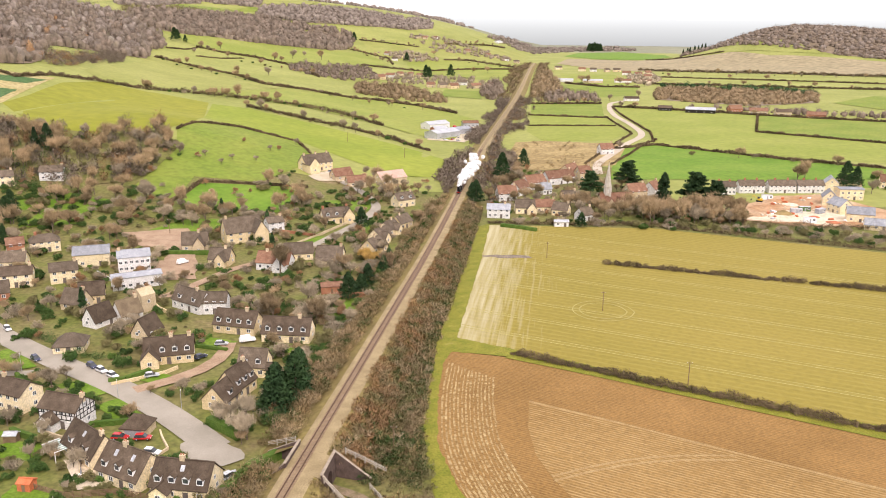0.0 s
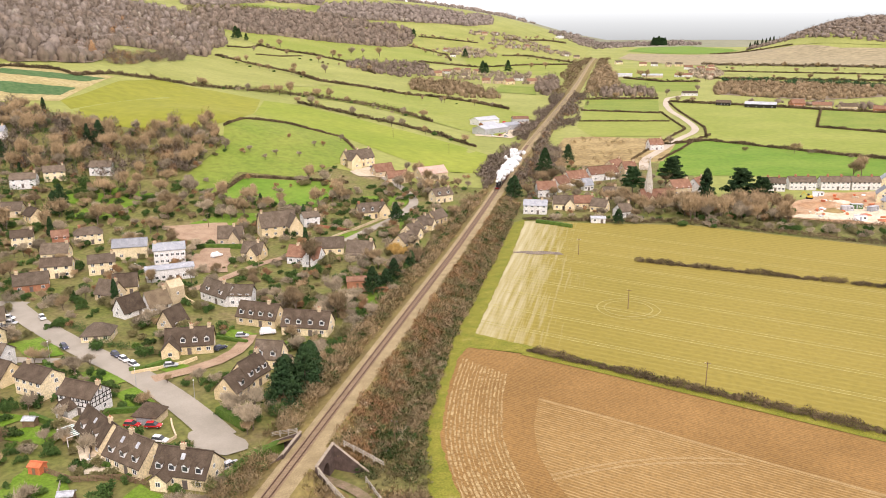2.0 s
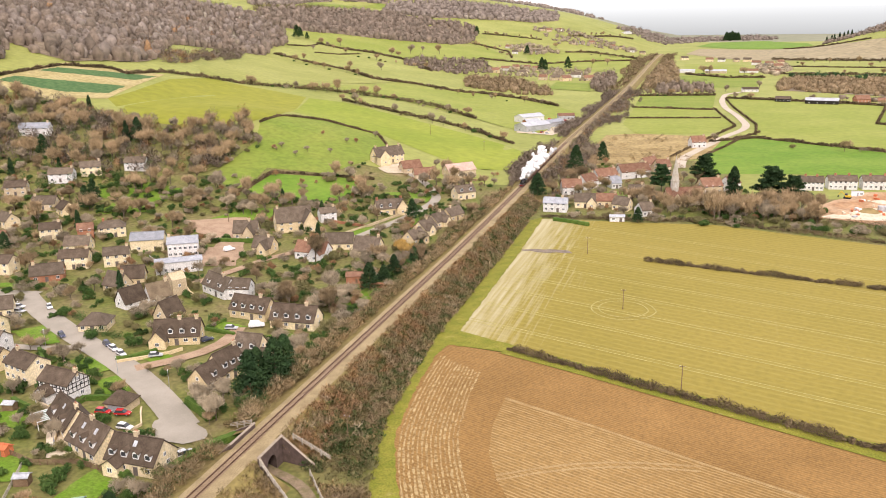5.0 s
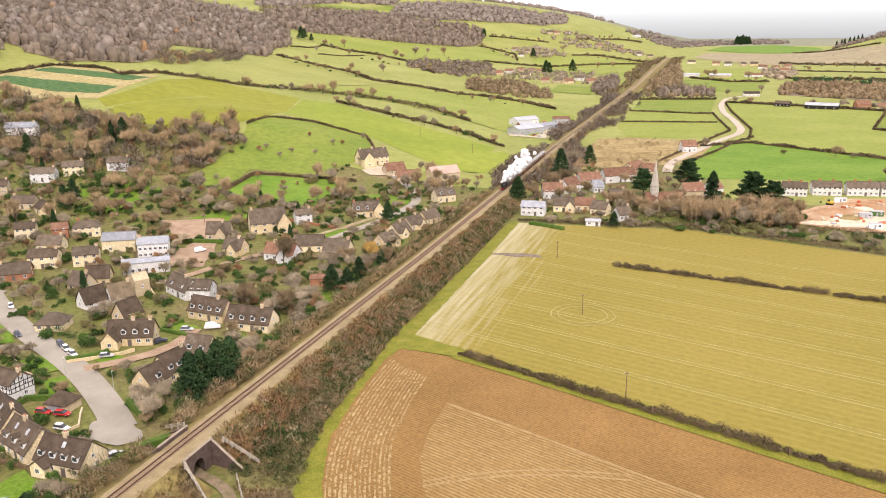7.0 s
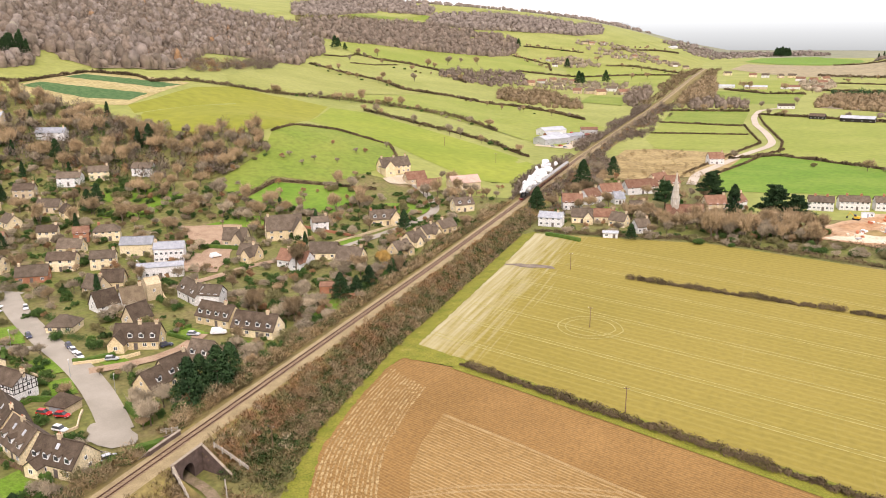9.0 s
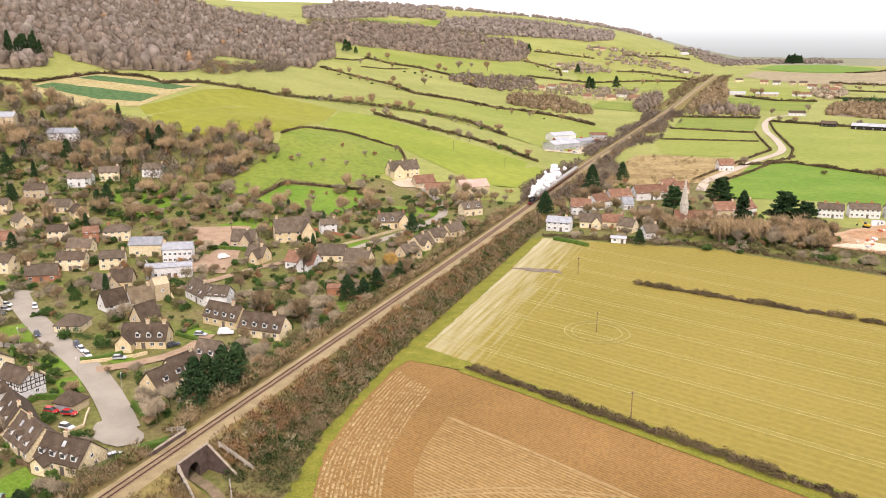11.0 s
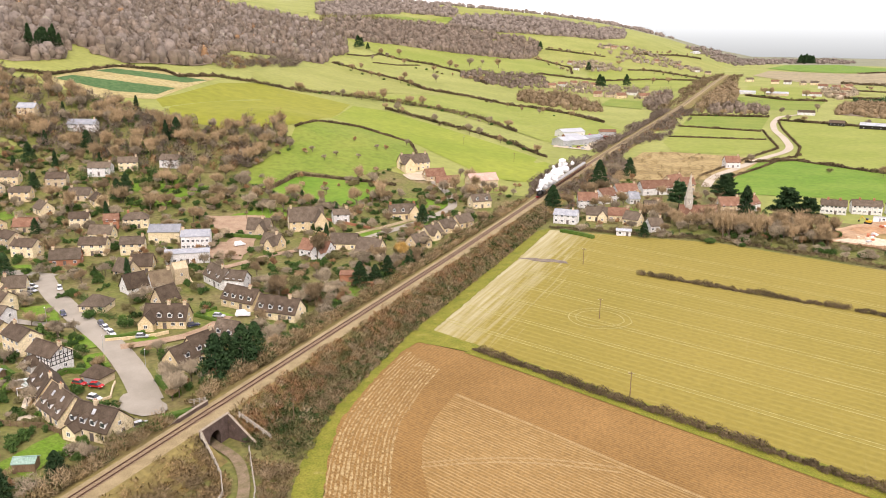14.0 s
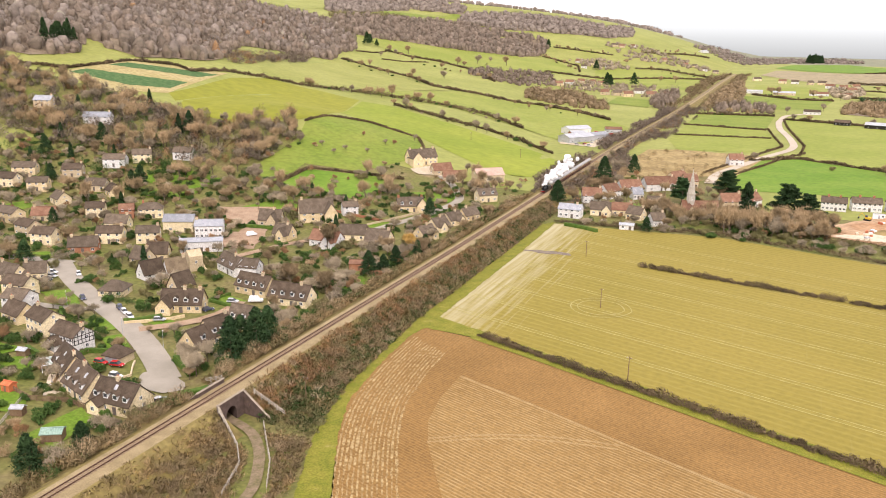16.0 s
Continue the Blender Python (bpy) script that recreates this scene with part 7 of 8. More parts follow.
EDGE = [(-200, 515), (-186, 488), (-180, 425), (-215, 402), (-345, 388), (-420, 420), (-420, 452), (-330, 478), (-280, 476), (-235, 480)]
for x, y in scatter(EDGE, 170, R):
    if clear(x, y, 8):
        pool(R.choice(["oak", "oak", "oak", "thicket"]), R.choice([0, 1, 2]), x, y, R.uniform(0.75, 1.1), R.uniform(0, 6.28))
for a, b, n, spread in [((-150, 398), (-92, 402), 42, 4), ((-180, 420), (-186, 492), 30, 5), ((-178, 418), (-150, 404), 22, 5), ((-120, 455), (-88, 440), 14, 3), ((-205, 400), (-150, 380), 34, 7), ((-92, 404), (-84, 436), 14, 3)]:
    for k in range(n):
        t = R.random()
        x, y = a[0] + (b[0] - a[0]) * t + R.gauss(0, spread), a[1] + (b[1] - a[1]) * t + R.gauss(0, spread)
        if clear(x, y, 7):
            kind = R.choice(["oak", "small", "thicket", "shrub", "thicket"])
            pool(kind, R.choice([0, 1, 2]), x, y, R.uniform(0.6, 1.0), R.uniform(0, 6.28))

# ---- scrub and woods ----
M_STRAWSTEM = mat("bleached_stems", (0.42, 0.33, 0.2), (0.52, 0.42, 0.28), 0.3, random_tint=0.2, island=True)
M_RUSSET = mat("russet_bracken", (0.27, 0.145, 0.06), (0.36, 0.21, 0.10), 0.2, fine=6, random_tint=0.25, island=True)
RN = np.random.default_rng(4)


def strip(n, x0, x1, y0, y1, lift=0.0):
    """Random spots beside the line; x1 past 15 reaches to the field margin."""
    y = RN.uniform(y0, y1, n)
    edge = np.interp(y, [100, 140, 165, 191, 250, 405], [44, 36, 28, 21.5, 16.5, 15]) if 0 < x1 < 25 else x1
    x = x0 + (np.where(edge < x1, edge, edge if x1 > 15 else x1) - x0) * RN.random(n)
    out = []
    for a, b in zip(x, y):
        rz = rail_z(b)
        w = 7.5 + 1.3 * rz
        k = abs(a)
        slope = rz - 0.65 if k < 5.4 else max(0.0, (rz - 0.65) * (w - k) / (w - 5.3))
        cx = rail_x(b) + a
        if BRIDGE_Y0 - 1 < b + SKEW * (a - 6.5) < BRIDGE_Y1 + 1.5 and k < 16:
            continue
        if 9 < a < 36 and b < 166 and abs(a - np.interp(b, [90, 118, 136, 148, 155.5, 158.2, 166], [30, 33, 30, 23, 16, 10.5, 8])) < 4:
            continue
        out.append((cx, b, max(gz(cx, b), slope)))
    return np.array(out)


def uneven(spots, thin):
    """Thins a strip towards its outer side and leaves gaps in it."""
    w = np.abs(spots[:, 0] - [rail_x(b) for b in spots[:, 1]])
    w = (w - w.min()) / (w.max() - w.min())
    n = np.array([noise.noise((a * 0.03, b * 0.012, 1.7)) for a, b in spots[:, :2]])
    return spots[(1.25 * n + 0.42 - 0.75 * w + RN.normal(0, 0.12, len(w))) > thin - 0.3]


scrub("bramble_bank", strip(1900, 5.2, 15.5, 164, 450), 1.5, 1.5, 60, (0.8, 0.085), M_SCRUB, "tangled brown brambles on the railway bank", 1)
scrub("green_bank", strip(1500, 6.5, 15.5, 160, 440), 1.4, 1.7, 60, (0.6, 0.09), M_OLIVE, "low green ivy and bramble on the bank", 2)
scrub("bank_evergreen", strip(760, 7, 15.5, 160, 430), 1.4, 1.8, 90, (0.55, 0.12), M_EVERGREEN, "dark green brambles on the bank", 12)
scrub("russet_bank", strip(420, 5, 13, 166, 400), 1.5, 2.2, 80, (1.0, 0.075), M_RUSSET, "russet dead bracken and dock", 13)
scrub("bramble_bank", strip(1500, 5.2, 24, 60, 158), 1.4, 1.2, 60, (0.8, 0.085), M_SCRUB, "brown autumnal scrub on the southern bank", 3)
scrub("yellow_bank", strip(90, 6, 22, 90, 140), 1.0, 0.8, 40, (0.5, 0.08), M_TWIG_GOLD, "yellowed scrub on the southern bank", 14)
scrub("west_bank", strip(1300, -15, -5.4, 60, 460), 1.6, 2.2, 70, (0.9, 0.09), M_SCRUB, "bare bushes along the railway's village side", 4)
scrub("west_bank_green", strip(330, -15, -6, 60, 460), 1.5, 2.4, 70, (0.7, 0.09), M_EVERGREEN, "ivy-green bushes along the railway", 5)
scrub("line_thicket", uneven(strip(1300, 6, 30, 440, 1150), 0.16), 2.6, 4.6, 70, (1.5, 0.16), M_WOOD, "bare thicket along the line", 6)
scrub("line_evergreen", uneven(strip(260, 6, 26, 440, 1150), 0.3), 2.2, 3.6, 60, (1.2, 0.16), M_OLIVE, "olive ivy and brambles along the line", 61)
scrub("line_russet", uneven(strip(260, 6, 26, 440, 1150), 0.2), 2.2, 3.8, 60, (1.3, 0.14), M_TWIG_RED, "russet bushes along the line", 62)
scrub("line_thicket", uneven(strip(1000, -22, -6, 440, 1150), 0.18), 2.3, 4.4, 70, (1.6, 0.2), M_WOOD, "bare thicket along the line", 7)
scrub("line_thicket", np.concatenate([uneven(strip(420, 17, 42, 1150, 2300), 0.14), uneven(strip(480, -42, -9, 1150, 2300), 0.14)]), 4.5, 6.5, 60, (2.2, 0.36), M_TWIG, "far trees along the line", 8)


scrub("bank_thicket", strip(150, 6, 15.5, 166, 440), 2.2, 3.2, 190, (1.3, 0.05), M_TWIG, "taller brown thicket on the railway bank", 41)
scrub("bank_thicket", strip(110, 6, 15.5, 166, 440), 2.2, 2.6, 190, (1.2, 0.06), M_OLIVE, "olive ivy-grown thicket on the railway bank", 42)
scrub("bank_thicket", strip(60, 5.5, 13, 166, 330), 1.8, 2.8, 190, (1.3, 0.05), M_TWIG_RED, "russet thicket on the railway bank", 43)
scrub("bank_stems", strip(120, 5.5, 15.5, 166, 330), 1.2, 1.8, 50, (1.5, 0.06), M_STRAWSTEM, "bleached dead stems on the railway bank", 44)
scrub("south_thicket", strip(120, 8, 24, 90, 156), 2.0, 2.4, 160, (1.2, 0.05), M_TWIG, "brown bushes on the southern bank", 45)
scrub("west_thicket", strip(150, -16, -5, 60, 450), 2.4, 4.2, 200, (1.5, 0.05), M_TWIG, "bare bushes beside the railway", 46)


def wood(poly, n, r, h, per, blade, label, seed, material=None, name="woodland", rim=False):
    rr = random.Random(seed)
    edge = []
    for a, b in zip(poly, poly[1:] + poly[:1]):
        m = int(math.hypot(b[0] - a[0], b[1] - a[1]) / (r * 2.2)) if rim else 0
        edge += [(a[0] + (b[0] - a[0]) * (j + rr.random()) / m + rr.gauss(0, 1.5), a[1] + (b[1] - a[1]) * (j + rr.random()) / m + rr.gauss(0, 1.5)) for j in range(m)]
    p = np.array(scatter(poly, n, rr) + edge)
    z = G(p[:, 0], p[:, 1])
    return scrub(name, np.column_stack([p, z]), r, h, per, blade, material or M_WOOD, label, seed, poly[0][1] > 1000 or len(poly) > 20)


wood([(-200, 515), (-186, 488), (-180, 425), (-215, 402), (-345, 388), (-420, 420), (-420, 452), (-330, 478), (-280, 476), (-235, 480)], 110, 3.6, 10.0, 170, (1.6, 0.16), "dark bare trees at the village edge", 51, M_WOODDARK)
wood([(-200, 515), (-186, 488), (-180, 425), (-215, 402), (-345, 388), (-420, 420), (-420, 452), (-330, 478), (-280, 476), (-235, 480)], 60, 3.4, 9.0, 170, (1.6, 0.16), "russet bare trees at the village edge", 52, M_TWIG_RED)
wood([(-200, 515), (-186, 488), (-180, 425), (-215, 402), (-345, 388), (-420, 420), (-420, 452), (-330, 478), (-280, 476), (-235, 480)], 190, 3.4, 7.5, 160, (1.6, 0.2), "bare brown wood at the village edge", 21)
wood([(-330, 300), (-330, 400), (-420, 430), (-520, 380), (-480, 250)], 260, 4.0, 8.5, 130, (1.6, 0.2), "bare trees above the village", 22)
wood([(-330, 300), (-330, 470), (-250, 470), (-200, 395)], 90, 2.4, 6, 110, (1.0, 0.16), "dark evergreens among bare trees", 23, M_EVERGREEN, "evergreens")
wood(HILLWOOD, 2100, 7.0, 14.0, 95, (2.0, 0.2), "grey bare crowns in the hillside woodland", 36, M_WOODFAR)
wood(HILLWOOD, 1500, 6.5, 15.0, 95, (2.0, 0.2), "dark bare crowns in the hillside woodland", 37, M_WOODDARK)
wood(HILLWOOD, 2600, 6.5, 13.0, 95, (2.0, 0.2), "bare brown hillside woodland", 24, rim=True)
wood(HILLWOOD, 90, 5.0, 13.0, 90, (2.6, 0.3), "russet crowns in the hillside woodland", 38, M_TWIG_RED)
wood([(-410, 705), (-410, 740), (-460, 925), (-520, 1045), (-540, 1050), (-470, 860), (-465, 795), (-435, 735)], 130, 5.0, 8.0, 100, (2.0, 0.26), "bare thicket below the hillside wood", 53)
wood([(-410, 705), (-410, 740), (-440, 850), (-470, 860), (-465, 795), (-435, 735)], 22, 5.0, 8.0, 100, (2.0, 0.26), "russet thicket below the hillside wood", 54, M_TWIG_RED)
wood(MIDWOOD, 900, 8.5, 15.0, 67, (2.9, 0.30), "brown woodland band across the scarp", 25, rim=True)
wood(MIDWOOD, 420, 8.0, 14.0, 67, (2.9, 0.30), "dark crowns in the scarp woodland", 39, M_WOODDARK)
wood([(-860, 1665), (-855, 1900), (-855, 2095), (-895, 2175), (-925, 2035), (-905, 1760)], 130, 6.0, 10.0, 60, (3.0, 0.5), "dark evergreen belt above the scarp", 55, M_OLIVE)
# The most distant woods take the greyed material, haze painted into it.
wood(FARWOOD, 1100, 10.0, 14.0, 42, (3.6, 0.48), "far haze-greyed woodland on the scarp", 56, M_WOODFAR)
wood(SCARPWOOD, 800, 10.0, 14.0, 42, (3.6, 0.48), "far haze-greyed woodland on the ridge's flank", 57, M_WOODFAR)
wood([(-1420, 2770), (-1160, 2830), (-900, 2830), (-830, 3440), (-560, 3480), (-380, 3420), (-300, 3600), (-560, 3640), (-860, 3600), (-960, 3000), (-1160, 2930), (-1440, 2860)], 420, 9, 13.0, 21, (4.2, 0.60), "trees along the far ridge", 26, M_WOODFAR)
wood(EASTWOOD, 1500, 9.0, 10.0, 50, (3.1, 0.36), "brown woodland on the eastern hill", 27, rim=True)
wood(EASTWOOD, 700, 8.0, 10.0, 50, (3.1, 0.36), "haze-greyed woodland on the eastern hill", 58, M_WOODFAR)
wood([(185, 1195), (300, 1120), (400, 1190), (440, 1330), (330, 1380), (220, 1410), (195, 1325)], 620, 5.0, 7.0, 80, (2.2, 0.3), "brown osier plantation", 28, M_TWIG)
wood([(220, 1400), (330, 1375), (440, 1335), (450, 1380), (340, 1430), (225, 1490)], 170, 5.0, 7.0, 80, (1.8, 0.4), "dark fir belt behind the plantation", 59, M_CONIFER)
wood([(-255, 1215), (-190, 1145), (-140, 1090), (-90, 1085), (-125, 1175), (-205, 1360), (-275, 1335)], 230, 4.8, 9.0, 100, (2.2, 0.26), "golden-brown copse on the slope", 29, M_TWIG)
wood([(-405, 1365), (-355, 1340), (-300, 1350), (-270, 1470), (-340, 1670), (-390, 1565), (-430, 1490)], 230, 5.0, 8.0, 90, (2.4, 0.3), "bare copse above the hamlet", 30)
wood([(-55, 1150), (-35, 1140), (-27, 1195), (-55, 1490), (-70, 1370), (-70, 1280)], 90, 5.0, 11.0, 100, (2.2, 0.28), "tall bare trees beside the line", 60)
wood([(12, 1200), (30, 1215), (55, 1280), (45, 1620), (16, 1910), (6, 1590), (8, 1365)], 230, 5.5, 9.5, 90, (2.4, 0.32), "bare trees east of the line", 63, M_TWIG)
wood([(35, 1125), (105, 1140), (105, 1220), (65, 1265), (30, 1215)], 70, 5.0, 9.0, 90, (2.2, 0.28), "bare trees by the lane's bend", 64)
# Far copses use the grey twigs; the paler colour stands in for haze.
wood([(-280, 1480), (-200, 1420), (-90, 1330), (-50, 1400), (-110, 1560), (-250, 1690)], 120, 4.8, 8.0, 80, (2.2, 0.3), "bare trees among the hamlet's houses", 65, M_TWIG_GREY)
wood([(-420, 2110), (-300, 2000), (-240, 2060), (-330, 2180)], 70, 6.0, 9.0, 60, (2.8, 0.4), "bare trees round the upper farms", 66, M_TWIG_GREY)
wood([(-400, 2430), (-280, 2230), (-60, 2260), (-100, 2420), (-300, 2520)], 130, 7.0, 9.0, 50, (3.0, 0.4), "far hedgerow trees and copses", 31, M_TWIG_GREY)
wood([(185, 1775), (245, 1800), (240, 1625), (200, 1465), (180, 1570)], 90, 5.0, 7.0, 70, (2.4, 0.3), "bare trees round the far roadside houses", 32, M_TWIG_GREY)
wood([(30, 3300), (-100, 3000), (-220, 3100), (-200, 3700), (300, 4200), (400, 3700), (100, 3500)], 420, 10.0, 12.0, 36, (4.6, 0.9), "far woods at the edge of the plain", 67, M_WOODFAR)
wood([(240, 1060), (420, 985), (430, 1010), (250, 1090)], 60, 4.0, 7.0, 60, (1.8, 0.2), "bare trees round the eastern farm", 33)
wood([(640, 1500), (900, 1380), (1300, 1900), (900, 2050)], 160, 6.0, 8.0, 40, (3.0, 0.4), "far trees along eastern hedges", 34)
wood([(100, 560), (60, 545), (20, 570), (16, 720), (60, 735)], 120, 2.2, 3.4, 60, (1.1, 0.07), "scrub on waste ground by the line", 35, M_SCRUB)
for k, (m, chunks) in enumerate(POOL.items()):
    tagged(new("distant_trees", blades_mesh("distant_trees", np.concatenate(chunks), m)), "distant trees and bushes among gardens and hedgerows", "trees", kind="stuff")

# ---- building site ----
M_REDPLASTIC = mat("red_materials", (0.42, 0.13, 0.07), (0.5, 0.2, 0.1), 0.5)
M_YELLOW = mat("digger_yellow", (0.6, 0.38, 0.03), (0.66, 0.43, 0.05), 0.6, rough=0.5)
M_NEWSTONE = mat("new_stone", (0.66, 0.55, 0.34), (0.74, 0.63, 0.42), 0.3, fine=8, bump=0.3)


def heap(x, y, r, h, material, label, seed):
    """A mound of loose soil or stone with a lumpy outline."""
    bm = bmesh.new()
    rings, n = 5, 18
    rows = []
    for k in range(rings):
        t = k / rings
        row = []
        for j in range(n):
            a = 2 * math.pi * j / n
            q = r * (1 - t) * (1 + 0.3 * noise.noise((math.cos(a) + seed, math.sin(a), t)))
            row.append(bm.verts.new((q * math.cos(a), q * math.sin(a), h * (t ** 0.8) + 0.3 * noise.noise((q, a, seed)) - (0.3 if k == 0 else 0))))
        rows.append(row)
    tip = bm.verts.new((0, 0, h))
    for a, b in zip(rows, rows[1:]):
        for j in range(n):
            bm.faces.new((a[j], a[(j + 1) % n], b[(j + 1) % n], b[j]))
    for j in range(n):
        bm.faces.new((rows[-1][j], rows[-1][(j + 1) % n], tip))
    ob = link("mound", bm, material)
    ob.location = (x, y, gz(x, y) + 0.35)
    tagged(ob, label, "heap", "heaps on the building site")


for k, (x, y, r, h, m, n) in enumerate([(161, 456, 6, 1.6, M_SITE, "orange-brown heap of excavated soil"), (168, 474, 8, 2.0, M_SITE, "long orange-brown bank of soil"), (176, 462, 6, 1.8, M_WASTE, "brown heap of topsoil on the site"), (153, 464, 5, 1.3, M_SITE, "low orange-brown soil heap"), (186, 486, 5, 1.2, M_PALESOIL, "pale heap of crushed stone"),
                                          (205, 452, 5, 1.2, M_PALESOIL, "pale heap of building sand"), (180, 496, 6, 1.4, M_SITE, "reddish heap of excavated soil"), (146, 450, 4, 1.0, M_PALESOIL, "pale rubble heap beside the hedge"), (196, 443, 4, 1.0, M_REDPLASTIC, "heap of red roof tiles"), (190, 455, 3, 0.9, M_REDPLASTIC, "stack of red building materials")]):
    heap(x, y, r, h, m, n, k * 1.7)


def container(x, y, ang, material, label, L=6.0):
    root = tagged(new("site_cabin"), label, "cabin", "cabins on the building site")
    g = Geo()
    g.box(-L / 2, -1.25, 0, L / 2, 1.25, 2.5)
    g.part("body", material, root)
    r = Geo()
    r.box(-L / 2 - 0.05, -1.3, 2.5, L / 2 + 0.05, 1.3, 2.62)
    r.part("roof", M_METAL, root)
    d = Geo()
    d.box(-0.4, -1.3, 0.05, 0.4, -1.25, 2.05)
    d.part("door", M_GREYDOOR, root)
    window(root, 1.3, 1.15, pose(1.8, -1.254, 1.0))
    root.matrix_world = pose(x, y, gz(x, y) + 0.4, 0, 0, ang)


for x, y, a, m, n in [(183, 464, 5, M_METAL, "pale grey steel site cabin"), (196, 466, 40, M_SLATE, "blue-grey steel site cabin"), (189, 470, 5, M_KALE, "dark green steel site cabin"), (176, 500, 0, M_FRAMEW, "white flat-roofed site cabin"), (184, 442, 0, M_FRAMEW, "white site cabin by the hedge")]:
    container(x, y, a, m, n)


def digger(x, y, ang):
    root = tagged(new("excavator"), "yellow tracked excavator on the building site", "excavator")
    for s in (-0.9, 0.9):
        g = Geo()
        g.hull8([(-1.6, s - 0.3, 0), (1.6, s - 0.3, 0), (1.6, s + 0.3, 0), (-1.6, s + 0.3, 0)], [(-1.9, s - 0.3, 0.8), (1.9, s - 0.3, 0.8), (1.9, s + 0.3, 0.8), (-1.9, s + 0.3, 0.8)])
        g.part("track", M_TYRE, root)
    g = Geo()
    g.box(-1.6, -1.1, 0.9, 1.0, 1.1, 1.9)
    g.part("house", M_YELLOW, root)
    g = Geo()
    g.box(-0.1, 0.1, 1.9, 1.1, 1.1, 2.9)
    g.part("cab", M_GLASS, root)
    g = Geo()
    g.tube((1.0, -0.3, 1.6), (3.4, -0.3, 3.6), 0.22, 0.18, 4)
    g.part("boom", M_YELLOW, root)
    g = Geo()
    g.tube((3.4, -0.3, 3.6), (4.6, -0.3, 1.4), 0.18, 0.14, 4)
    g.part("stick", M_YELLOW, root)
    g = Geo()
    g.hull8([(4.2, -0.8, 0.5), (5.1, -0.8, 0.5), (5.1, 0.2, 0.5), (4.2, 0.2, 0.5)], [(4.4, -0.8, 1.4), (4.8, -0.8, 1.4), (4.8, 0.2, 1.4), (4.4, 0.2, 1.4)])
    g.part("bucket", M_BLACK, root)
    root.matrix_world = pose(x, y, gz(x, y) + 0.4, 0, 0, ang)


digger(170, 492, 160)
digger(209, 480, 30)
house(222, 536, 10, 80, 8, 5.4, 9.0, M_NEWSTONE, M_SLATE, "unfinished pale stone house with a steep gable", wins=2, stacks=())
house(225, 512, 14, 5, 9, 6.2, 6.9, M_NEWSTONE, M_SLATE, "unfinished pale stone block without its roof", rows=2, wins=4, stacks=(0.98,))
house(208, 492, 9, 80, 7.5, 5.0, 8.6, M_NEWSTONE, M_SLATE, "new pale stone house with a grey roof", rows=2, wins=2, stacks=())
house(207, 470, 11, -70, 7.5, 4.8, 8.2, M_NEWSTONE, M_SLATE, "new pale stone house with a slate roof", rows=2, wins=3, stacks=())
house(211, 450, 13, -12, 7.5, 4.6, 7.6, M_NEWSTONE, M_SLATE, "new stone house with a striped grey roof", wins=3, stacks=())
house(215, 433, 14, -14, 7, 2.6, 5.2, M_NEWSTONE, M_SLATE, "low new building with a grey slate roof", wins=4, stacks=())


def stack(x, y, ang, L, W, h, material, label):
    root = tagged(new("material_stack"), label, "stack", "stacks on the building site")
    for k in range(3):
        g = Geo()
        g.box(-L / 2 + 0.1 * k, -W / 2, h * k / 3, L / 2 - 0.07 * k, W / 2, h * (k + 0.9) / 3)
        g.part("pallet_layer", material, root)
    root.matrix_world = pose(x, y, gz(x, y) + 0.4, 0, 0, ang)


RS = random.Random(31)
for k in range(34):
    x, y = RS.choice(scatter([(150, 447), (175, 500), (206, 508), (212, 446), (180, 440)], 1, RS))
    m, n = RS.choice([(M_REDPLASTIC, "stack of red bricks on pallets"), (M_PALESOIL, "stack of pale building stone"), (M_METAL, "stack of grey scaffold boards"), (M_FRAMEW, "white wrapped building materials"), (M_ORANGE, "orange plastic safety barriers")])
    stack(x, y, RS.uniform(0, 180), RS.uniform(1.2, 4.5), RS.uniform(0.8, 1.6), RS.uniform(0.5, 1.3), m, n)


# ---- posts, lamps and garden things ----
def utility_pole(x, y, h=7.5):
    root = tagged(new("utility_pole"), "weathered wooden utility pole with a crossarm", "pole", "utility poles")
    g = Geo()
    g.cone(0, 0, -0.4, h, 0.16, 0.1, 7)
    g.part("pole", M_SHEDWOOD, root)
    g = Geo()
    g.box(-0.8, -0.06, h - 0.6, 0.8, 0.06, h - 0.46)
    g.part("crossarm", M_SHEDWOOD, root)
    for s in (-0.65, 0.65):
        g = Geo()
        g.cone(s, 0, h - 0.46, h - 0.25, 0.06, 0.04, 6)
        g.part("insulator", M_FRAMEW, root)
    root.location = (x, y, gz(x, y))


for x, y in [(92, 226), (71, 286), (50, 352), (17.5, 176), (14.5, 420), (-128, 360), (-60, 600), (-110, 625), (-40, 470)]:
    utility_pole(x, y)


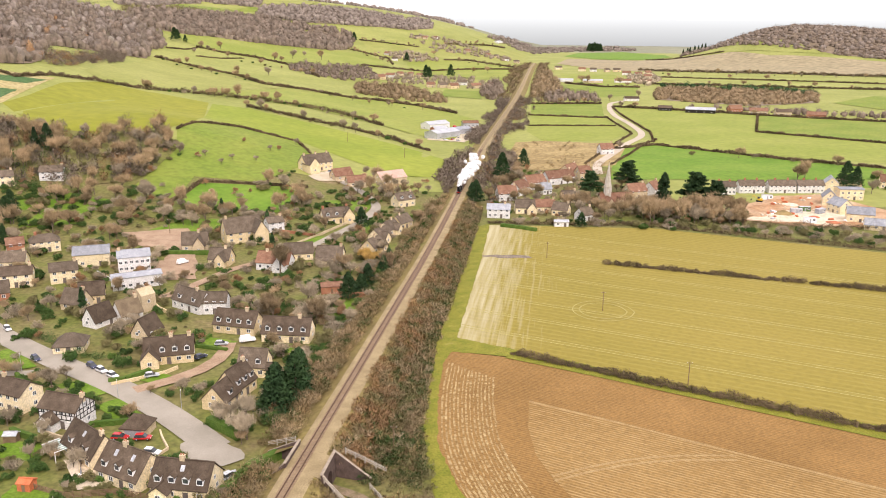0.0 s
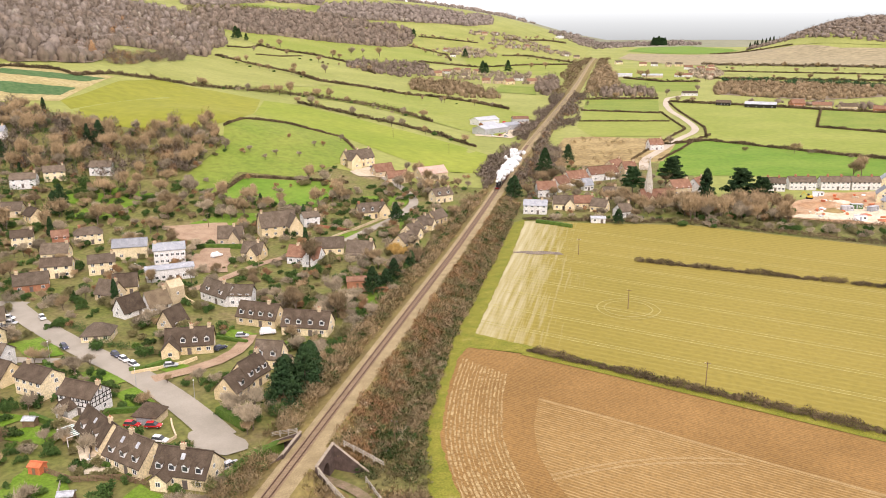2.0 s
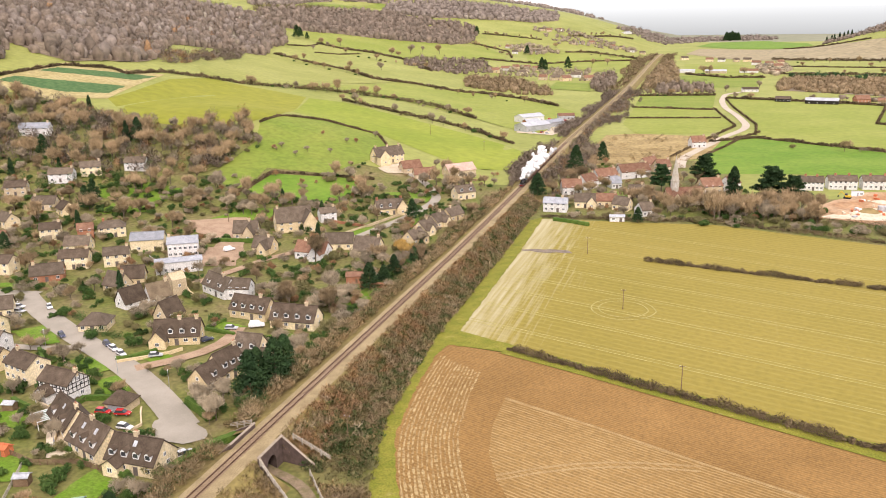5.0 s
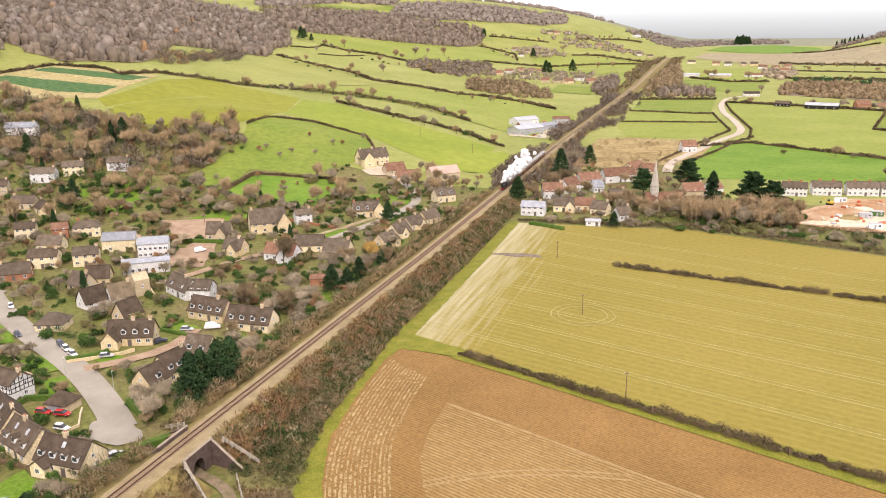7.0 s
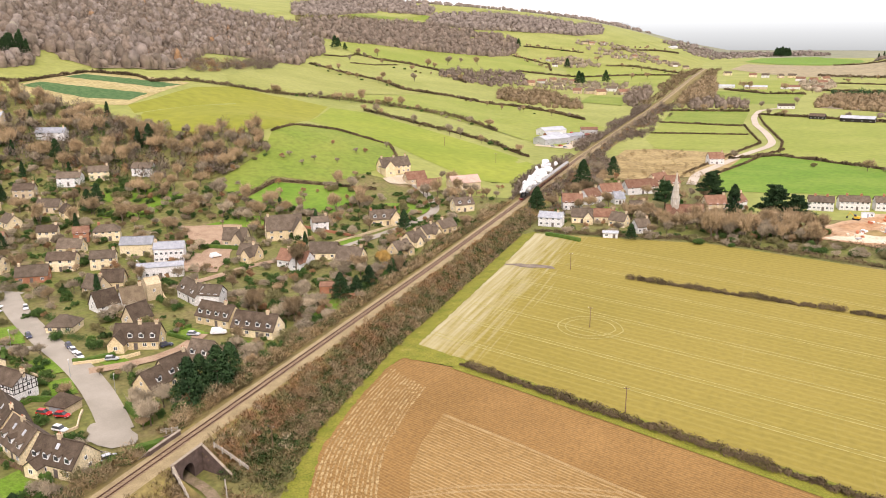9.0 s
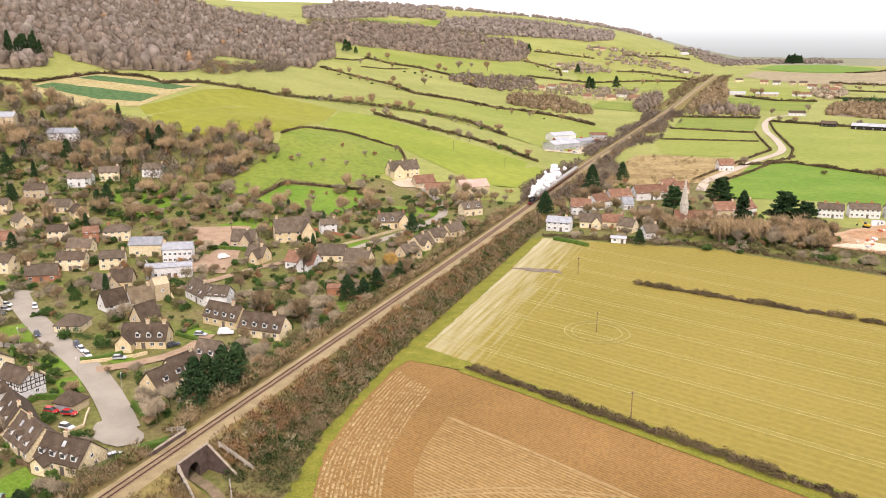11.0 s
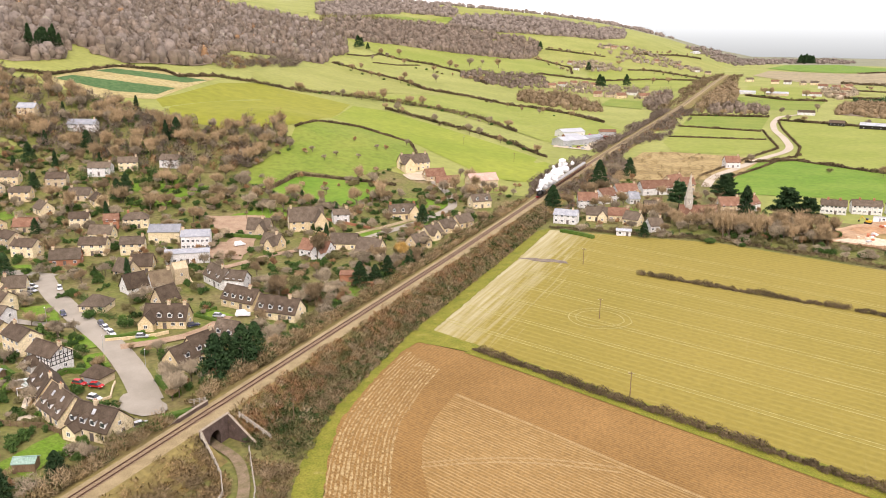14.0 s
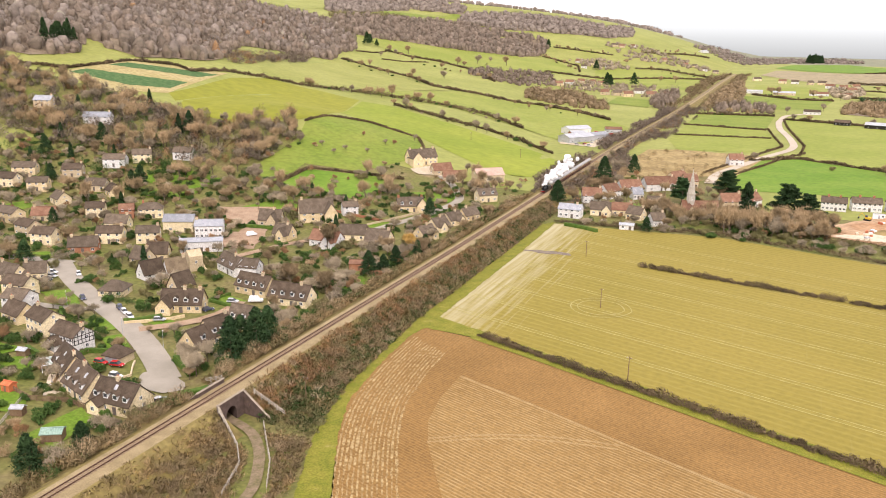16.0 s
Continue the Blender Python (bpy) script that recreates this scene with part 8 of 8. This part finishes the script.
def street_lamp(x, y, ang):
    root = tagged(new("street_lamp"), "slim grey street lamp beside the road", "lamp", "street lamps")
    g = Geo()
    g.cone(0, 0, -0.3, 5.6, 0.08, 0.05, 7)
    g.part("post", M_METAL, root)
    g = Geo()
    g.box(-0.08, -0.5, 5.55, 0.08, 0.1, 5.7)
    g.part("lantern", M_FRAMEW, root)
    root.matrix_world = pose(x, y, gz(x, y), 0, 0, ang)


for x, y, a in [(-99, 206.5, 20), (-62, 194, 30), (-42, 190, 200), (-128, 226, 20)]:
    street_lamp(x, y, a)


def garden_wall(points, h, label, material):
    g = Geo()
    for a, b in zip(points, points[1:]):
        d = Vector((b[0] - a[0], b[1] - a[1], 0))
        o = d.normalized().cross(Vector((0, 0, 1))) * 0.2
        p = [Vector((a[0], a[1], gz(*a) - 0.2)), Vector((b[0], b[1], gz(*b) - 0.2))]
        q = [p[0] - o, p[0] + o, p[1] + o, p[1] - o]
        g.hull8(q, [v + Vector((0, 0, h + 0.2)) for v in q])
    tagged(g.part("garden_wall", material), label, "wall")


for pts, h, m, n in [([(-68, 201), (-62, 206), (-57, 211), (-55, 215)], 1.1, M_STONE, "low honey-stone garden wall"), ([(-38, 163), (-36, 170), (-40, 175), (-42, 178)], 0.7, M_STONE2, "curving low stone wall"), ([(-86, 199), (-76, 192), (-68, 190)], 0.9, M_STONE2, "low stone wall along the drive"),
                     ([(-90, 268), (-84, 262), (-78, 258)], 1.4, M_STONE, "old honey-stone wall"), ([(-70, 172), (-58, 168), (-50, 156)], 1.6, M_STONE2, "stone boundary wall between gardens"), ([(-66, 352), (-58, 376), (-52, 398)], 1.2, M_STONE2, "stone wall along the lane"), ([(-130, 300), (-120, 292), (-112, 284)], 1.2, M_WHITE, "white-rendered yard wall"), ([(-108, 380), (-60, 372)], 1.2, M_REDBRICK, "red brick garden wall")]:
    garden_wall(pts, h, n, m)


def trampoline(x, y):
    root = tagged(new("garden_parasol"), "folded pale parasol on a patio table", "parasol")
    g = Geo()
    g.cone(0, 0, 0, 2.4, 0.04, 0.03, 6)
    g.part("pole", M_METAL, root)
    g = Geo()
    g.cone(0, 0, 0.9, 2.3, 0.22, 0.05, 8)
    g.part("canopy", M_SLATE, root)
    g = Geo()
    g.cone(0, 0, 0.68, 0.74, 0.6, 0.6, 12)
    g.part("tabletop", M_FRAMEW, root)
    root.location = (x, y, 0.42)


trampoline(-49, 155)
